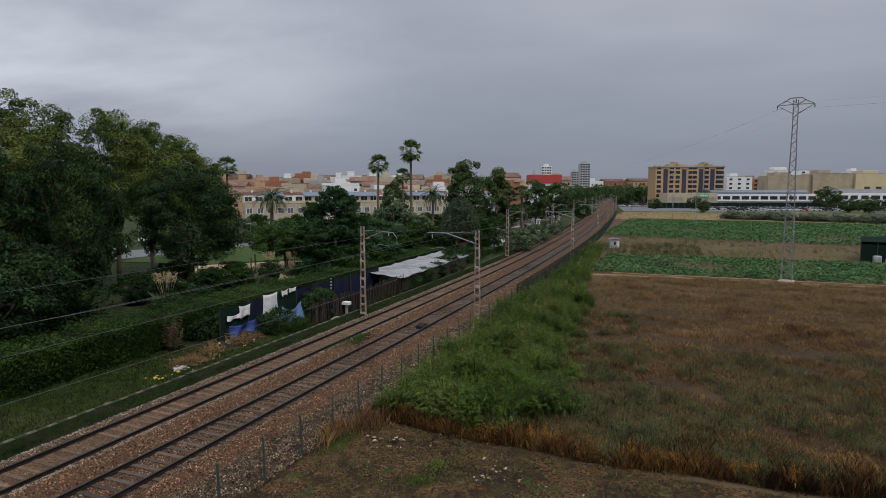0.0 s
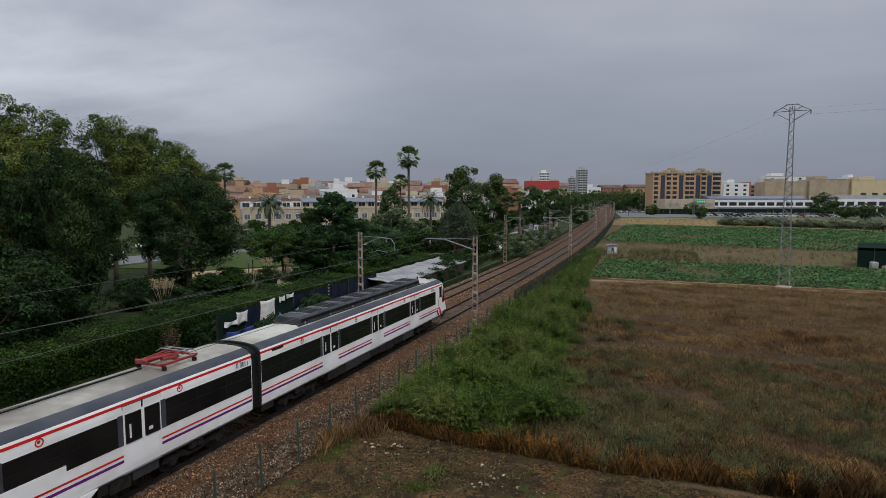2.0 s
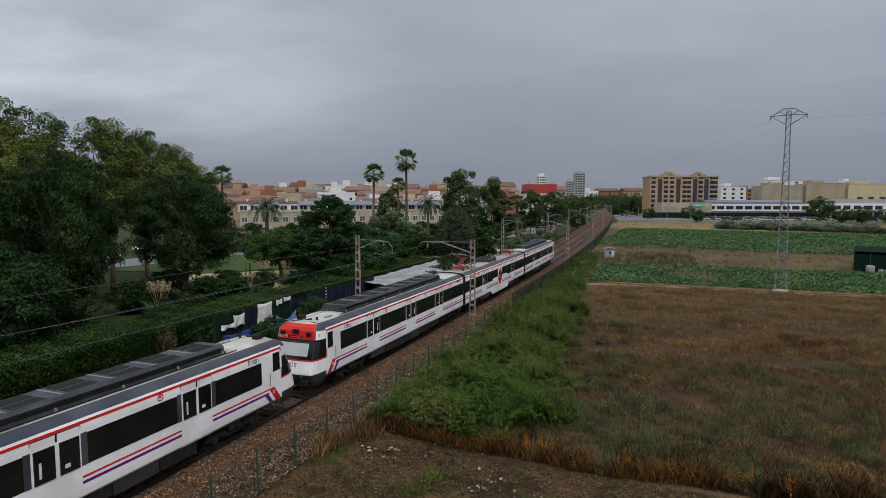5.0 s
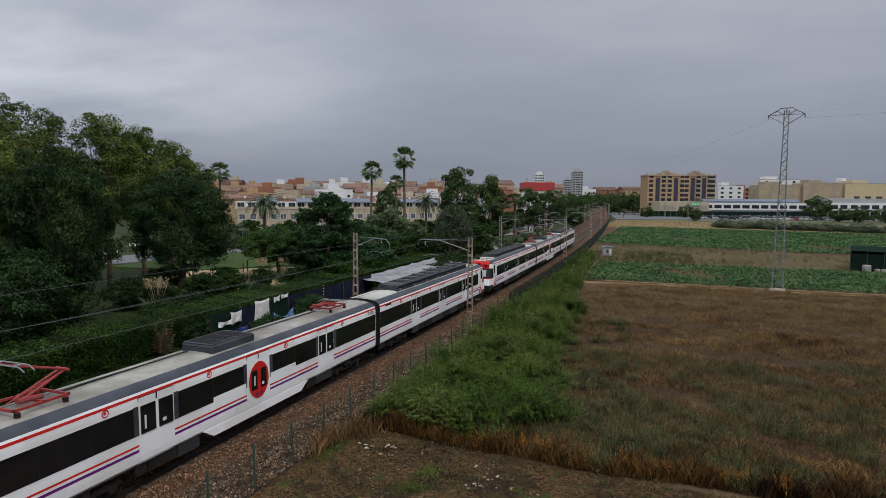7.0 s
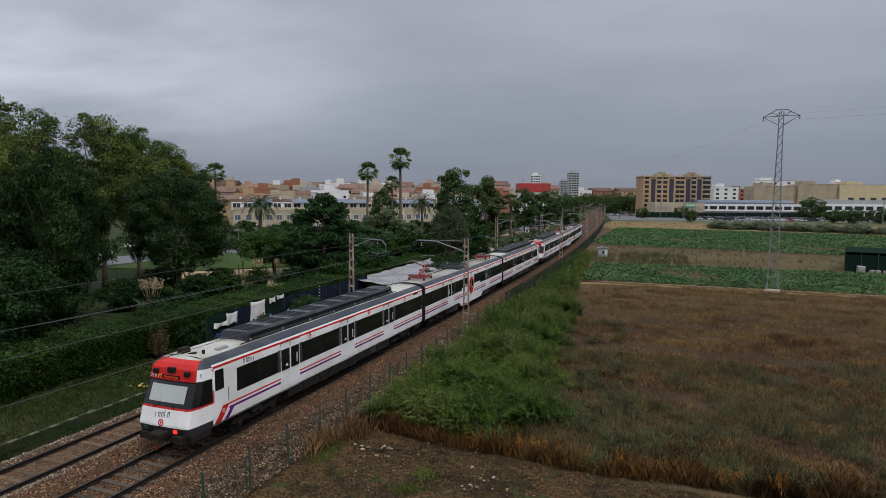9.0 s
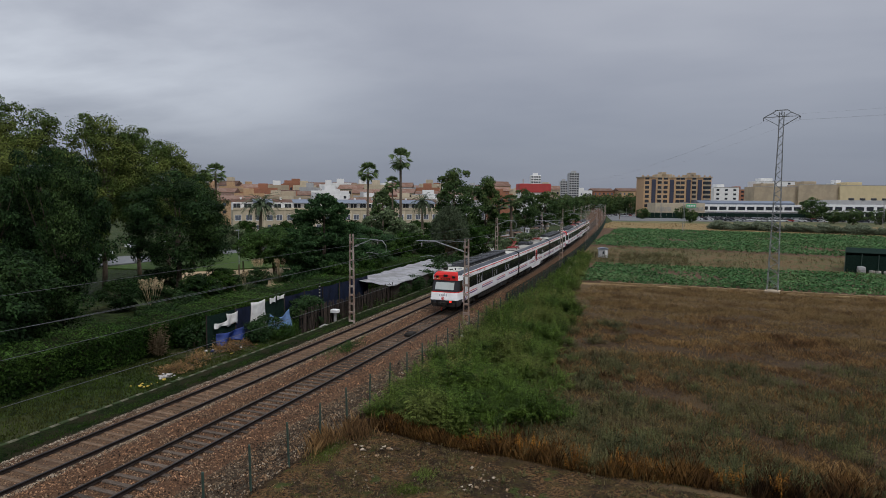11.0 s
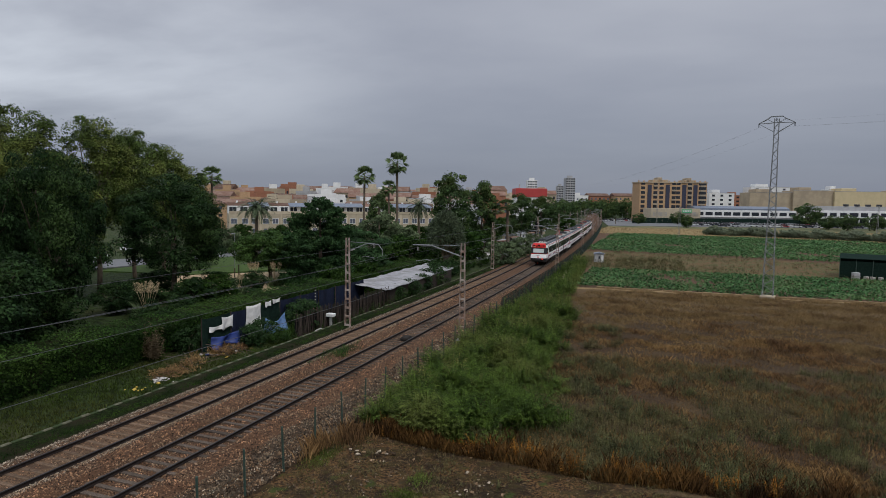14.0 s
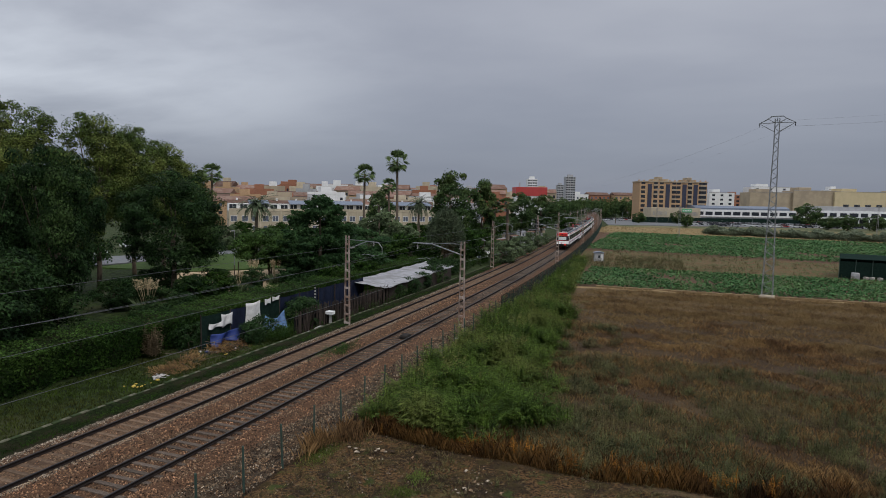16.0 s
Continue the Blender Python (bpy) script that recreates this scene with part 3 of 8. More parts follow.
def wordmark(so, place, along, up, size):
    """A dark wordmark drawn as plain upright and level bars."""
    place, along, up = Vector(place), Vector(along), Vector(up)
    for i, (hgt, wid) in enumerate(((0.8, 0.10), (0.8, 0.42), (0.8, 0.42), (1.15, 0.16), (0.8, 0.42))):
        o = place + along * size * 0.62 * i + up * size * 0.12 * i * 0.4
        w_, h_ = along * size * 0.12, up * size * hgt
        so.add([o, o + w_, o + w_ + h_, o + h_], [(0, 1, 2, 3)])
        if wid > 0.2:
            e = o + h_ * 0.88
            so.add([e, e + along * size * wid, e + along * size * wid + up * size * 0.13, e + up * size * 0.13], [(0, 1, 2, 3)])
            f = o + along * size * (wid - 0.1)
            so.add([f, f + w_, f + w_ + h_, f + h_], [(0, 1, 2, 3)])


def add_text(word, material, parent, size, m, name="number"):
    cu = bpy.data.curves.new(name, "FONT")
    cu.body, cu.size = word, size
    cu.materials.append(material)
    return part(name, cu, parent, at=m)


def add_doors(car, y, circle=False):  # circle: the doors with the painted disc
    """A pair of sliding door leaves on each side, 1.65 m wide, with a frame and tall windows."""
    for sg in (1, -1):
        for k in (0, 1):
            a, b = (y - 0.82, y - 0.02) if k == 0 else (y + 0.02, y + 0.82)
            so = Solid(M["white"])
            plate(so, sg, a, b, 0.98, 3.44, 0.022)
            leaf = part("door_leaf", so.data("door_leaf"), car, "white sliding door leaf with a dark window")
            if circle:
                continue
            so = Solid(M["glass"])
            plate(so, sg, a + 0.05, b - 0.07, 2.08, 3.13, 0.030)
            part("door_window", so.data("door_window"), leaf)
            so = Solid(M["cloth"], M["yellow"])
            if k:
                plate(so, sg, b - 0.30, b - 0.22, 2.25, 2.75, 0.036)
            else:
                plate(so, sg, b - 0.40, b - 0.22, 2.25, 2.38, 0.036)
            part("door_sticker", so.data("door_sticker"), leaf)
        so = Solid(M["black"])
        plate(so, sg, y - 0.035, y + 0.035, 0.96, 3.46, 0.027)
        part("door_seal", so.data("door_seal"), car, "black door rubber")
        for d in (-1.06, 0.84):
            so = Solid(M["unit"])
            plate(so, sg, y + d, y + d + 0.22, 2.08, 3.16, 0.016)
            part("door_pillar", so.data("door_pillar"), car, "dark grey pillar beside the doors")
        so = Solid(M["unit"])
        plate(so, sg, y - 0.845, y - 0.825, 0.96, 3.46, 0.020)
        plate(so, sg, y + 0.825, y + 0.845, 0.96, 3.46, 0.020)
        plate(so, sg, y - 0.845, y + 0.845, 3.44, 3.462, 0.021)
        part("door_gap", so.data("door_gap"), car, "dark gap round the doors")
        so = Solid(M["grey"])
        plate(so, sg, y - 0.86, y + 0.86, 0.93, 0.985, 0.05)
        part("door_sill", so.data("door_sill"), car)
        if circle:
            so = Solid(M["red"])
            n = 36
            x = sg * (1.465 + 0.027)
            cy, cz, ra, rb = y, 2.22, 0.72, 0.86
            vs = [(x, cy + ra * math.cos(2 * math.pi * i / n), cz + rb * math.sin(2 * math.pi * i / n)) for i in range(n)]
            so.add(vs, [tuple(range(n))])
            part("red_disc", so.data("red_disc", fix=False), car, "large red disc painted across the doors")
            so = Solid(M["glass"], M["cloth"], M["bright_blue"])
            for a, b in ((y - 0.55, y - 0.12), (y + 0.12, y + 0.55)):
                plate(so, sg, a, b, 1.80, 2.72, 0.034)
            so.use(1)
            plate(so, sg, y - 0.36, y - 0.20, 1.92, 2.05, 0.040)
            plate(so, sg, y + 0.28, y + 0.36, 2.0, 2.45, 0.040)
            so.use(2)
            plate(so, sg, y - 0.24, y - 0.10, 1.50, 1.64, 0.040)
            plate(so, sg, y + 0.12, y + 0.26, 1.50, 1.64, 0.040)
            part("disc_window", so.data("disc_window"), car)


def add_bands(car, spans, y_end0, y_end1, low=()):
    """Black window bands in the spans, with the twin stripes below and the red line above."""
    for sg in (1, -1):
        for a, b in spans:
            so = Solid(M["glass"], M["black"])
            plate(so, sg, a, b, 2.08, 3.13, 0.008)
            so.use(1)
            plate(so, sg, a, b, 2.655, 2.672, 0.011)
            n = max(1, round((b - a) / 1.6))
            for i in range(1, n):
                y = a + (b - a) * i / n
                plate(so, sg, y - 0.012, y + 0.012, 2.10, 3.11, 0.0105)
            part("window_band", so.data("window_band"), car, "black tinted window band")
        so = Solid(M["red"])
        plate(so, sg, y_end0, y_end1, 3.46, 3.555, 0.006)
        part("roof_line", so.data("roof_line"), car, "thin red line under the roof edge")


def add_stripes(car, spans):
    for sg in (1, -1):
        for a, b in spans:
            so = Solid(M["red"], M["purple"])
            plate(so, sg, a, b, 1.66, 1.73, 0.007)
            so.use(1)
            plate(so, sg, a, b, 1.46, 1.56, 0.007)
            part("stripe", so.data("stripe"), car, "red and purple twin stripe")


def add_badge(car, y, z=3.33, sg=1):
    so = Solid(M["red"])
    ring(so, sg, y, z, 0.10, 0.145, x_out=0.010)
    ring(so, sg, y + 0.02, z + 0.02, 0.0, 0.055, x_out=0.012)
    part("badge", so.data("badge", fix=False), car, "small round red badge")


def shell(car, y0, y1, roof="roof"):
    so = Solid(M["white"])
    half_strip(so, WALL, y0, y1)
    part("body", so.data("body", fix=False), car, "white painted car body")
    so = Solid(M["shoulder"])
    half_strip(so, SHOULDER, y0, y1)
    part("roof_edge", so.data("roof_edge", True, fix=False), car, "dark slate grey roof edge")
    so = Solid(M[roof])
    half_strip(so, ROOF, y0, y1)
    part("roof", so.data("roof", True, fix=False), car, "dusty cream roof")
    so = Solid(M["under"])
    so.box(-1.3, y0 + 0.1, 0.86, 1.3, y1 - 0.1, 1.0)
    part("floor_pan", so.data("floor_pan"), car)


def end_wall(car, y, dirn):
    """Black end frame with bellows to the next car."""
    outline = [(x, z) for x, z in HALF] + [(-x, z) for x, z in HALF[::-1][1:]]
    so = Solid(M["black"])
    so.prism([(x * 1.005, z) for x, z in outline], "y", y - 0.17 * dirn, y + 0.006 * dirn)
    big = [(x * 1.012, 0.92 + (z - 0.92) * 1.008) for x, z in outline]
    so.prism(big, "y", y - 0.17 * dirn, y - 0.02 * dirn)
    for i in range(4):
        e = 0.93 if i % 2 else 0.97
        so.prism([(x * e, 0.95 + (z - 0.92) * e) for x, z in outline], "y", y + (0.01 + 0.045 * i) * dirn, y + (0.05 + 0.045 * i) * dirn)
    part("gangway", so.data("gangway"), car, "black rubber gangway bellows")


def under_boxes(car, spans):
    for a, b, z0 in spans:
        y = a
        while y < b - 0.3:
            l = min(b - y, float(rng.uniform(0.8, 2.2)))
            for sg in (-1, 1):
                so = Solid(M["under"] if rng.random() < 0.7 else M["skirt"])
                x0, x1 = sorted((sg * 1.02, sg * 1.34))
                so.soft(x0, y, z0 + float(rng.uniform(-0.05, 0.1)), x1, y + l - 0.07, 0.96, 0.03)
                part("equipment_box", so.data("equipment_box"), car, "dark grimy underfloor equipment")
            y += l


def roof_unit(car, y0, y1):
    """The long grey cooling housing on an end car's roof."""
    so = Solid(M["unit"])
    so.prism([(-0.76, 3.98), (-0.76, 4.22), (-0.66, 4.33), (0.66, 4.33), (0.76, 4.22), (0.76, 3.98)], "y", y0 + 0.1, y1 - 0.1)
    so.prism([(-0.80, 3.91), (-0.80, 4.01), (0.80, 4.01), (0.80, 3.91)], "y", y0, y1)
    u = part("cooling_unit", so.data("cooling_unit"), car, "long dark grey roof cooling housing")
    so = Solid(M["black"])
    for sg in (-1, 1):
        for z in (4.04, 4.085, 4.13, 4.175):
            so.box(sg * 0.76, y0 + 0.3, z, sg * 0.785, y1 - 0.3, z + 0.02)
    part("louvre", so.data("louvre"), u)
    so = Solid(M["black"])
    for sg in (-1, 1):
        so.tube((sg * 0.90, y0 - 0.6, 3.93), (sg * 0.90, y1 + 0.3, 3.93), 0.022)
    part("roof_cable", so.data("roof_cable"), u, "black cable along the roof")
    seam = Solid(M["grey"]).box(-0.62, 1.45, 4.332, 0.66, 1.52, 4.342).data("panel_seam")
    grille = Solid(M["black"]).box(-0.26, 0.1, 4.332, 0.26, 1.25, 4.344).data("grille")
    y = y0 + 0.4
    while y < y1 - 1.4:
        part("panel_seam", seam, u, at=pose(0, y, 0))
        for cx in (-0.33, 0.33):
            part("grille", grille, u, "dark ventilation grille", pose(cx, y, 0))
        y += 1.9
    foot = Solid(M["grey"]).box(-0.035, 0, 3.86, 0.035, 0.08, 4.04).data("foot")
    for y in np.arange(y0 + 0.2, y1, 2.6):
        for sg in (-1, 1):
            part("foot", foot, u, at=pose(sg * 0.82, float(y), 0))


def pantograph(car, y, raised, dirn=1):
    """A red half-scissors current collector."""
    so = Solid(M["panto"])
    z = 4.12
    for sg in (-1, 1):
        so.box(sg * 0.62, y - 0.95, z, sg * 0.70, y + 0.95, z + 0.08)
        for dy in (-0.8, 0.8):
            so.tube((sg * 0.66, y + dy, 3.93), (sg * 0.66, y + dy, z + 0.02), 0.07, 0.05, 8)
    for dy in (-0.95, -0.1, 0.87):
        so.box(-0.70, y + dy, z, 0.70, y + dy + 0.08, z + 0.08)
    top = 5.48 if raised else 4.42
    knee = Vector((0, y + 1.25 * dirn, 4.85 if raised else 4.38))
    foot = Vector((0, y - 0.35 * dirn, z + 0.1))
    head = Vector((0, y - 0.55 * dirn, top))
    for sg in (-1, 1):
        so.tube(foot + Vector((sg * 0.16, 0, 0)), knee + Vector((sg * 0.12, 0, 0)), 0.06, 0.045)
        so.tube(knee + Vector((sg * 0.12, 0, 0)), head + Vector((sg * 0.42, 0, -0.05)), 0.038, 0.03)
    so.tube(knee - Vector((0.3, 0, 0)), knee + Vector((0.3, 0, 0)), 0.055)
    so.tube(foot + Vector((0, -0.35 * dirn, 0)), knee + Vector((0, 0, -0.08)), 0.02)
    so.tube((-0.25, y - 0.3, z + 0.1), (-0.25, y + 0.5, z + 0.16), 0.10, n=8)
    p = part("pantograph", so.data("pantograph"), car, "raised red steel pantograph" if raised else "folded red steel pantograph")
    so = Solid(M["grey"])
    for dy in (-0.16, 0.16):
        so.tube((-0.72, head.y + dy, top), (0.72, head.y + dy, top), 0.025)
        for sg in (-1, 1):
            so.tube((sg * 0.72, head.y + dy, top), (sg * 0.95, head.y + dy, top - 0.14), 0.022)
    so.tube((0.42, head.y - 0.16, top), (0.42, head.y + 0.16, top), 0.03)
    so.tube((-0.42, head.y - 0.16, top), (-0.42, head.y + 0.16, top), 0.03)
    part("contact_strip", so.data("contact_strip"), p)
    so = Solid(M["black"])
    for sx, sy in ((-0.66, -0.8), (0.66, -0.8), (-0.66, 0.8), (0.66, 0.8)):
        for i in range(3):
            so.tube((sx, y + sy, 3.95 + i * 0.05), (sx, y + sy, 3.975 + i * 0.05), 0.10, 0.09, 10)
    part("insulator", so.data("insulator"), p)


def cab(car, number, tail):
    """The raked cab at the car's end; y runs from 0 at the nose, the full body begins at 1.36."""
    Y1 = 1.36
    rows = [(0.62, 0.30, 1.22), (0.92, 0.10, 1.28), (1.28, 0.0, 1.30), (1.36, 0.0, 1.30), (1.98, 0.16, 1.28), (2.06, 0.19, 1.28), (3.02, 0.56, 1.22), (3.08, 0.56, 1.22), (3.55, 0.66, 1.18), (3.72, 0.84, 1.08), (3.84, 1.15, 0.98)]
    # an outline of each level: from the far flank round the nose to the near flank
    def level(z, f, hw):
        side = 1.46 if z < 3.56 else float(np.interp(z, [b for _, b in HALF[5:]], [a for a, _ in HALF[5:]]))
        if z < 1.06:
            side = float(np.interp(z, [0.5, 1.06], [1.2, 1.44]))
        hw = min(hw, side - 0.05)
        pts = [(side, Y1), (hw + (side - hw) * 0.6, f + 0.12 + (Y1 - f) * 0.30), (hw, f + 0.13), (hw - 0.09, f + 0.05), (hw * 0.5, f + 0.012), (0, f)]
        return [(x, y, z) for x, y in pts] + [(-x, y, z) for x, y in pts[::-1][1:]]
    names = ["skirt", "skirt", "nose", "nose", "belt", "windscreen", "belt_black", "red_brow", "red_brow", "red_brow"]
    mats = {"skirt": "skirt", "nose": "white", "belt": "red", "windscreen": "glass", "belt_black": "black", "red_brow": "red"}
    labels = {"skirt": "dark grey bumper skirt", "nose": "white cab nose", "belt": "thin red line under the windscreen", "windscreen": "wraparound black cab windscreen", "belt_black": "", "red_brow": "red brow above the windscreen"}
    rings = [level(*r) for r in rows]
    n = len(rings[0])
    made = {}
    for i, nm in enumerate(names):
        made.setdefault(nm, []).append(i)
    parts = {}
    for nm, idx in made.items():
        so = Solid(M[mats[nm]], M["white"], M["shoulder"])
        for i in idx:
            for j in range(n - 1):
                flank = nm == "red_brow" and j in (0, 1, n - 3, n - 2)
                so.use((1 if i < 8 else 2) if flank else 0)
                so.add([rings[i][j], rings[i][j + 1], rings[i + 1][j + 1], rings[i + 1][j]], [(0, 1, 2, 3)])
        parts[nm] = part(nm if nm != "belt_black" else "window_gasket", so.data(nm), car, labels[nm])
    # rounded front of the roof
    so = Solid(M["roof"])
    top = rings[-1]
    so.add(top + [(0, Y1, 3.955)] , [tuple(range(n)) + (n,)])
    part("cab_roof", so.data("cab_roof"), car)
    # bright blind behind the front pane
    so = Solid(M["blind"])
    face_y = lambda z, x: float(np.interp(z, [2.06, 3.02], [0.19, 0.56])) + 0.05 * (abs(x) / 1.15) ** 2 - 0.012
    xs = (-0.92, -0.5, 0.0, 0.5, 0.92)
    so.add([(x, face_y(z, x), z) for z in (2.24, 2.90) for x in xs], [(i, i + 1, i + 6, i + 5) for i in range(4)])
    part("window_blind", so.data("window_blind"), parts["windscreen"], "pale grey blind behind the front pane")
    for sg in (-1, 1):
        so = Solid(M["black"]).tube((sg * 0.55, 0.13, 2.02), (sg * 0.35, 0.19, 2.16), 0.015)
        part("wiper", so.data("wiper"), parts["windscreen"])
    # lamps, destination board and hatches
    for sg in (-1, 1):
        so = Solid(M["black"]).soft(sg * 0.78 - 0.22, -0.025, 1.06, sg * 0.78 + 0.22, 0.1, 1.27, 0.02)
        lamp = part("lamp_cluster", so.data("lamp_cluster"), car, "black lamp cluster")
        lit = tail and sg > 0
        so = Solid(M["tail_lamp"] if lit else M["unit"])
        so.soft(sg * 0.78 - 0.17, -0.05, 1.09, sg * 0.78 + 0.05, 0.0, 1.24, 0.02)
        part("tail_lamp", so.data("tail_lamp"), lamp, "lit red tail lamp" if lit else "unlit lamp")
        so = Solid(M["black"]).box(sg * 0.82 - 0.13, 0.56, 3.30, sg * 0.82 + 0.13, 0.70, 3.48)
        part("brow_lamp", so.data("brow_lamp"), car)
    so = Solid(M["black"], M["orange"])
    so.box(-0.46, 0.57, 3.14, 0.46, 0.68, 3.28)
    so.use(1)
    so.box(-0.36, 0.562, 3.17, 0.40, 0.60, 3.24)
    part("destination_board", so.data("destination_board"), car, "black destination board")
    so = Solid(M["black"]).box(-0.2, 0.60, 3.36, 0.2, 0.80, 3.60)
    part("headlight", so.data("headlight"), car, "dark headlight in the brow")
    # coupler, bumper and step
    so = Solid(M["under"])
    so.soft(-1.1, -0.12, 0.72, -0.62, 0.4, 1.02, 0.04)
    so.soft(0.62, -0.12, 0.72, 1.1, 0.4, 1.02, 0.04)
    so.box(-0.6, 0.02, 0.70, 0.6, 0.5, 0.80)
    so.soft(-0.32, -0.42, 0.86, 0.32, 0.3, 1.14, 0.05)
    so.tube((-0.18, -0.5, 0.98), (-0.18, 0.2, 0.98), 0.10, n=10)
    so.tube((0.2, -0.42, 1.02), (0.2, 0.2, 1.02), 0.06, n=8)
    part("coupler", so.data("coupler"), car, "black automatic coupler")
    so = Solid(M["red"]).tube((-0.1, -0.2, 0.35), (-0.1, -0.2, 0.62), 0.03)
    part("brake_pipe", so.data("brake_pipe"), car, "red brake hose end")
    # cab doors with windows, the angled red and purple stripe ends
    for sg in (1, -1):
        so = Solid(M["glass"])
        plate(so, sg, 1.52, 2.06, 2.48, 3.36, 0.010)
        part("cab_side_window", so.data("cab_side_window"), car, "dark cab side window")
        so = Solid(M["black"])
        plate(so, sg, 1.355, 1.372, 0.95, 3.60, 0.006)
        part("cab_joint", so.data("cab_joint"), car)
        so = Solid(M["grey"])
        so.tube((sg * 1.50, 2.32, 1.85), (sg * 1.50, 2.32, 2.45), 0.018)
        part("handrail", so.data("handrail"), car, "grey steel handrail")
        so = Solid(M["red"], M["purple"])
        for k, (y0, w0, y1, w1, zt) in enumerate(((1.42, 0.40, 1.98, 0.42, 1.73), (2.02, 0.28, 2.52, 0.26, 1.56))):
            so.use(k)
            zs = [1.0, 1.06, 1.30, zt]
            vs = []
            for z in zs:
                f = (z - 1.0) / (zt - 1.0)
                yy, ww, xx = y0 + (y1 - y0) * f, w0 + (w1 - w0) * f, sg * (side_x(z) + 0.010)
                vs += [(xx, yy, z), (xx, yy + ww, z)]
            so.add(vs, [(2 * i, 2 * i + 1, 2 * i + 3, 2 * i + 2) for i in range(3)])
        part("stripe_end", so.data("stripe_end", fix=False), car, "angled red and purple stripe end")
        so = Solid(M["cloth"])
        ring(so, sg, 2.02, 1.50, 0.05, 0.09, x_out=0.014)
        part("stripe_badge", so.data("stripe_badge", fix=False), car)
        so = Solid(M["red"])
        plate(so, sg, 1.37, 1.45, 2.0, 3.46, 0.007)
        part("edge_line", so.data("edge_line"), car)
        so = Solid(M["navy"])
        wordmark(so, (sg * 1.475, 3.1 if sg < 0 else 4.1, 3.18), (0, 1 if sg < 0 else -1, 0), (0, 0, 1), 0.26)
        part("wordmark", so.data("wordmark", fix=False), car, "dark wordmark bars")
    so = Solid(M["navy"])
    wordmark(so, (-0.42, 0.06, 1.62), (1, 0, 0), (0, 0.25, 1), 0.26)
    part("wordmark", so.data("wordmark", fix=False), car, "dark wordmark bars")
    so = Solid(M["red"])
    n_ = 18
    for r0, r1, d in ((0.09, 0.14, -0.012), (0.0, 0.05, -0.014)):
        vs = []
        for i in range(n_ + 1):
            g = 2 * math.pi * i / n_
            vs += [(r * math.cos(g) - 0.05, 0.0 + d + 0.25 * (1.42 + r * math.sin(g) - 1.36), 1.45 + r * math.sin(g)) for r in (r0, r1)]
        so.add(vs, [(2 * i, 2 * i + 1, 2 * i + 3, 2 * i + 2) for i in range(n_)])
    part("badge", so.data("badge", fix=False), car, "small round red badge")
    # unit number on the brow and on the corner
    digits, letter = number
    face = Matrix.Translation((-1.12, 0.575, 3.14)) @ Matrix.Rotation(radians(75), 4, "X")
    add_text(digits, M["cloth"], car, 0.24, face)
    add_text(letter, M["yellow"], car, 0.24, face @ Matrix.Translation((0.42, 0, 0)))
    corner = Matrix.Translation((1.325, 0.80, 3.24)) @ Matrix.Rotation(radians(80), 4, "Z") @ Matrix.Rotation(radians(86), 4, "X")
    add_text(digits, M["grey"], car, 0.24, corner)
    add_text(letter, M["yellow"], car, 0.24, corner @ Matrix.Translation((0.42, 0, 0)))
    # roof fittings
    so = Solid(M["under"])
    so.soft(-0.55, 1.5, 3.93, -0.2, 2.0, 4.18, 0.05)
    so.tube((0.0, 1.6, 3.94), (0.35, 1.7, 4.02), 0.05)
    so.tube((0.55, 1.9, 3.9), (0.55, 1.9, 4.1), 0.05, 0.08)
    part("roof_hatch", Solid(M["grey"]).soft(0.5, 2.6, 3.9, 0.75, 3.3, 4.0, 0.03).data("roof_hatch"), car, "low grey roof hatch")
    part("horn", so.data("horn"), car, "dark roof horn and aerial")


END_LEN, MID_LEN = 25.30, 25.10


def end_car(name, label, number, tail):
    """An end car; its nose at y = 0, its gangway end at END_LEN, turned about later."""
    car = thing(name, label, "train car", "cars of the commuter train")
    L = END_LEN
    shell(car, 1.36, L - 0.15)
    cab(car, number, tail)
    end_wall(car, L - 0.15, 1)
    doors = (7.05, 13.05, 18.85)
    for y in doors:
        add_doors(car, y)
    add_bands(car, [(2.92, 5.98), (8.1, 11.98), (14.1, 17.78), (19.9, L - 0.36)], 1.42, L - 0.2)
    add_stripes(car, [(2.38, 6.2), (7.92, 12.2), (13.92, 18.0), (19.7, L - 0.36)])
    for y in (8.9, 15.9, 21.6):
        add_badge(car, y), add_badge(car, y, sg=-1)
    for sg in (1, -1):
        so = Solid(M["black"])
        plate(so, sg, 23.2, 24.1, 3.38, 3.50, 0.012)
        part("vent", so.data("vent"), car, "small black vent")
    roof_unit(car, 4.5, 20.9)
    add_bogie(car, 4.6), add_bogie(car, 21.6)
    under_boxes(car, [(7.0, 19.3, 0.45), (23.9, L - 0.4, 0.6)])
    return car


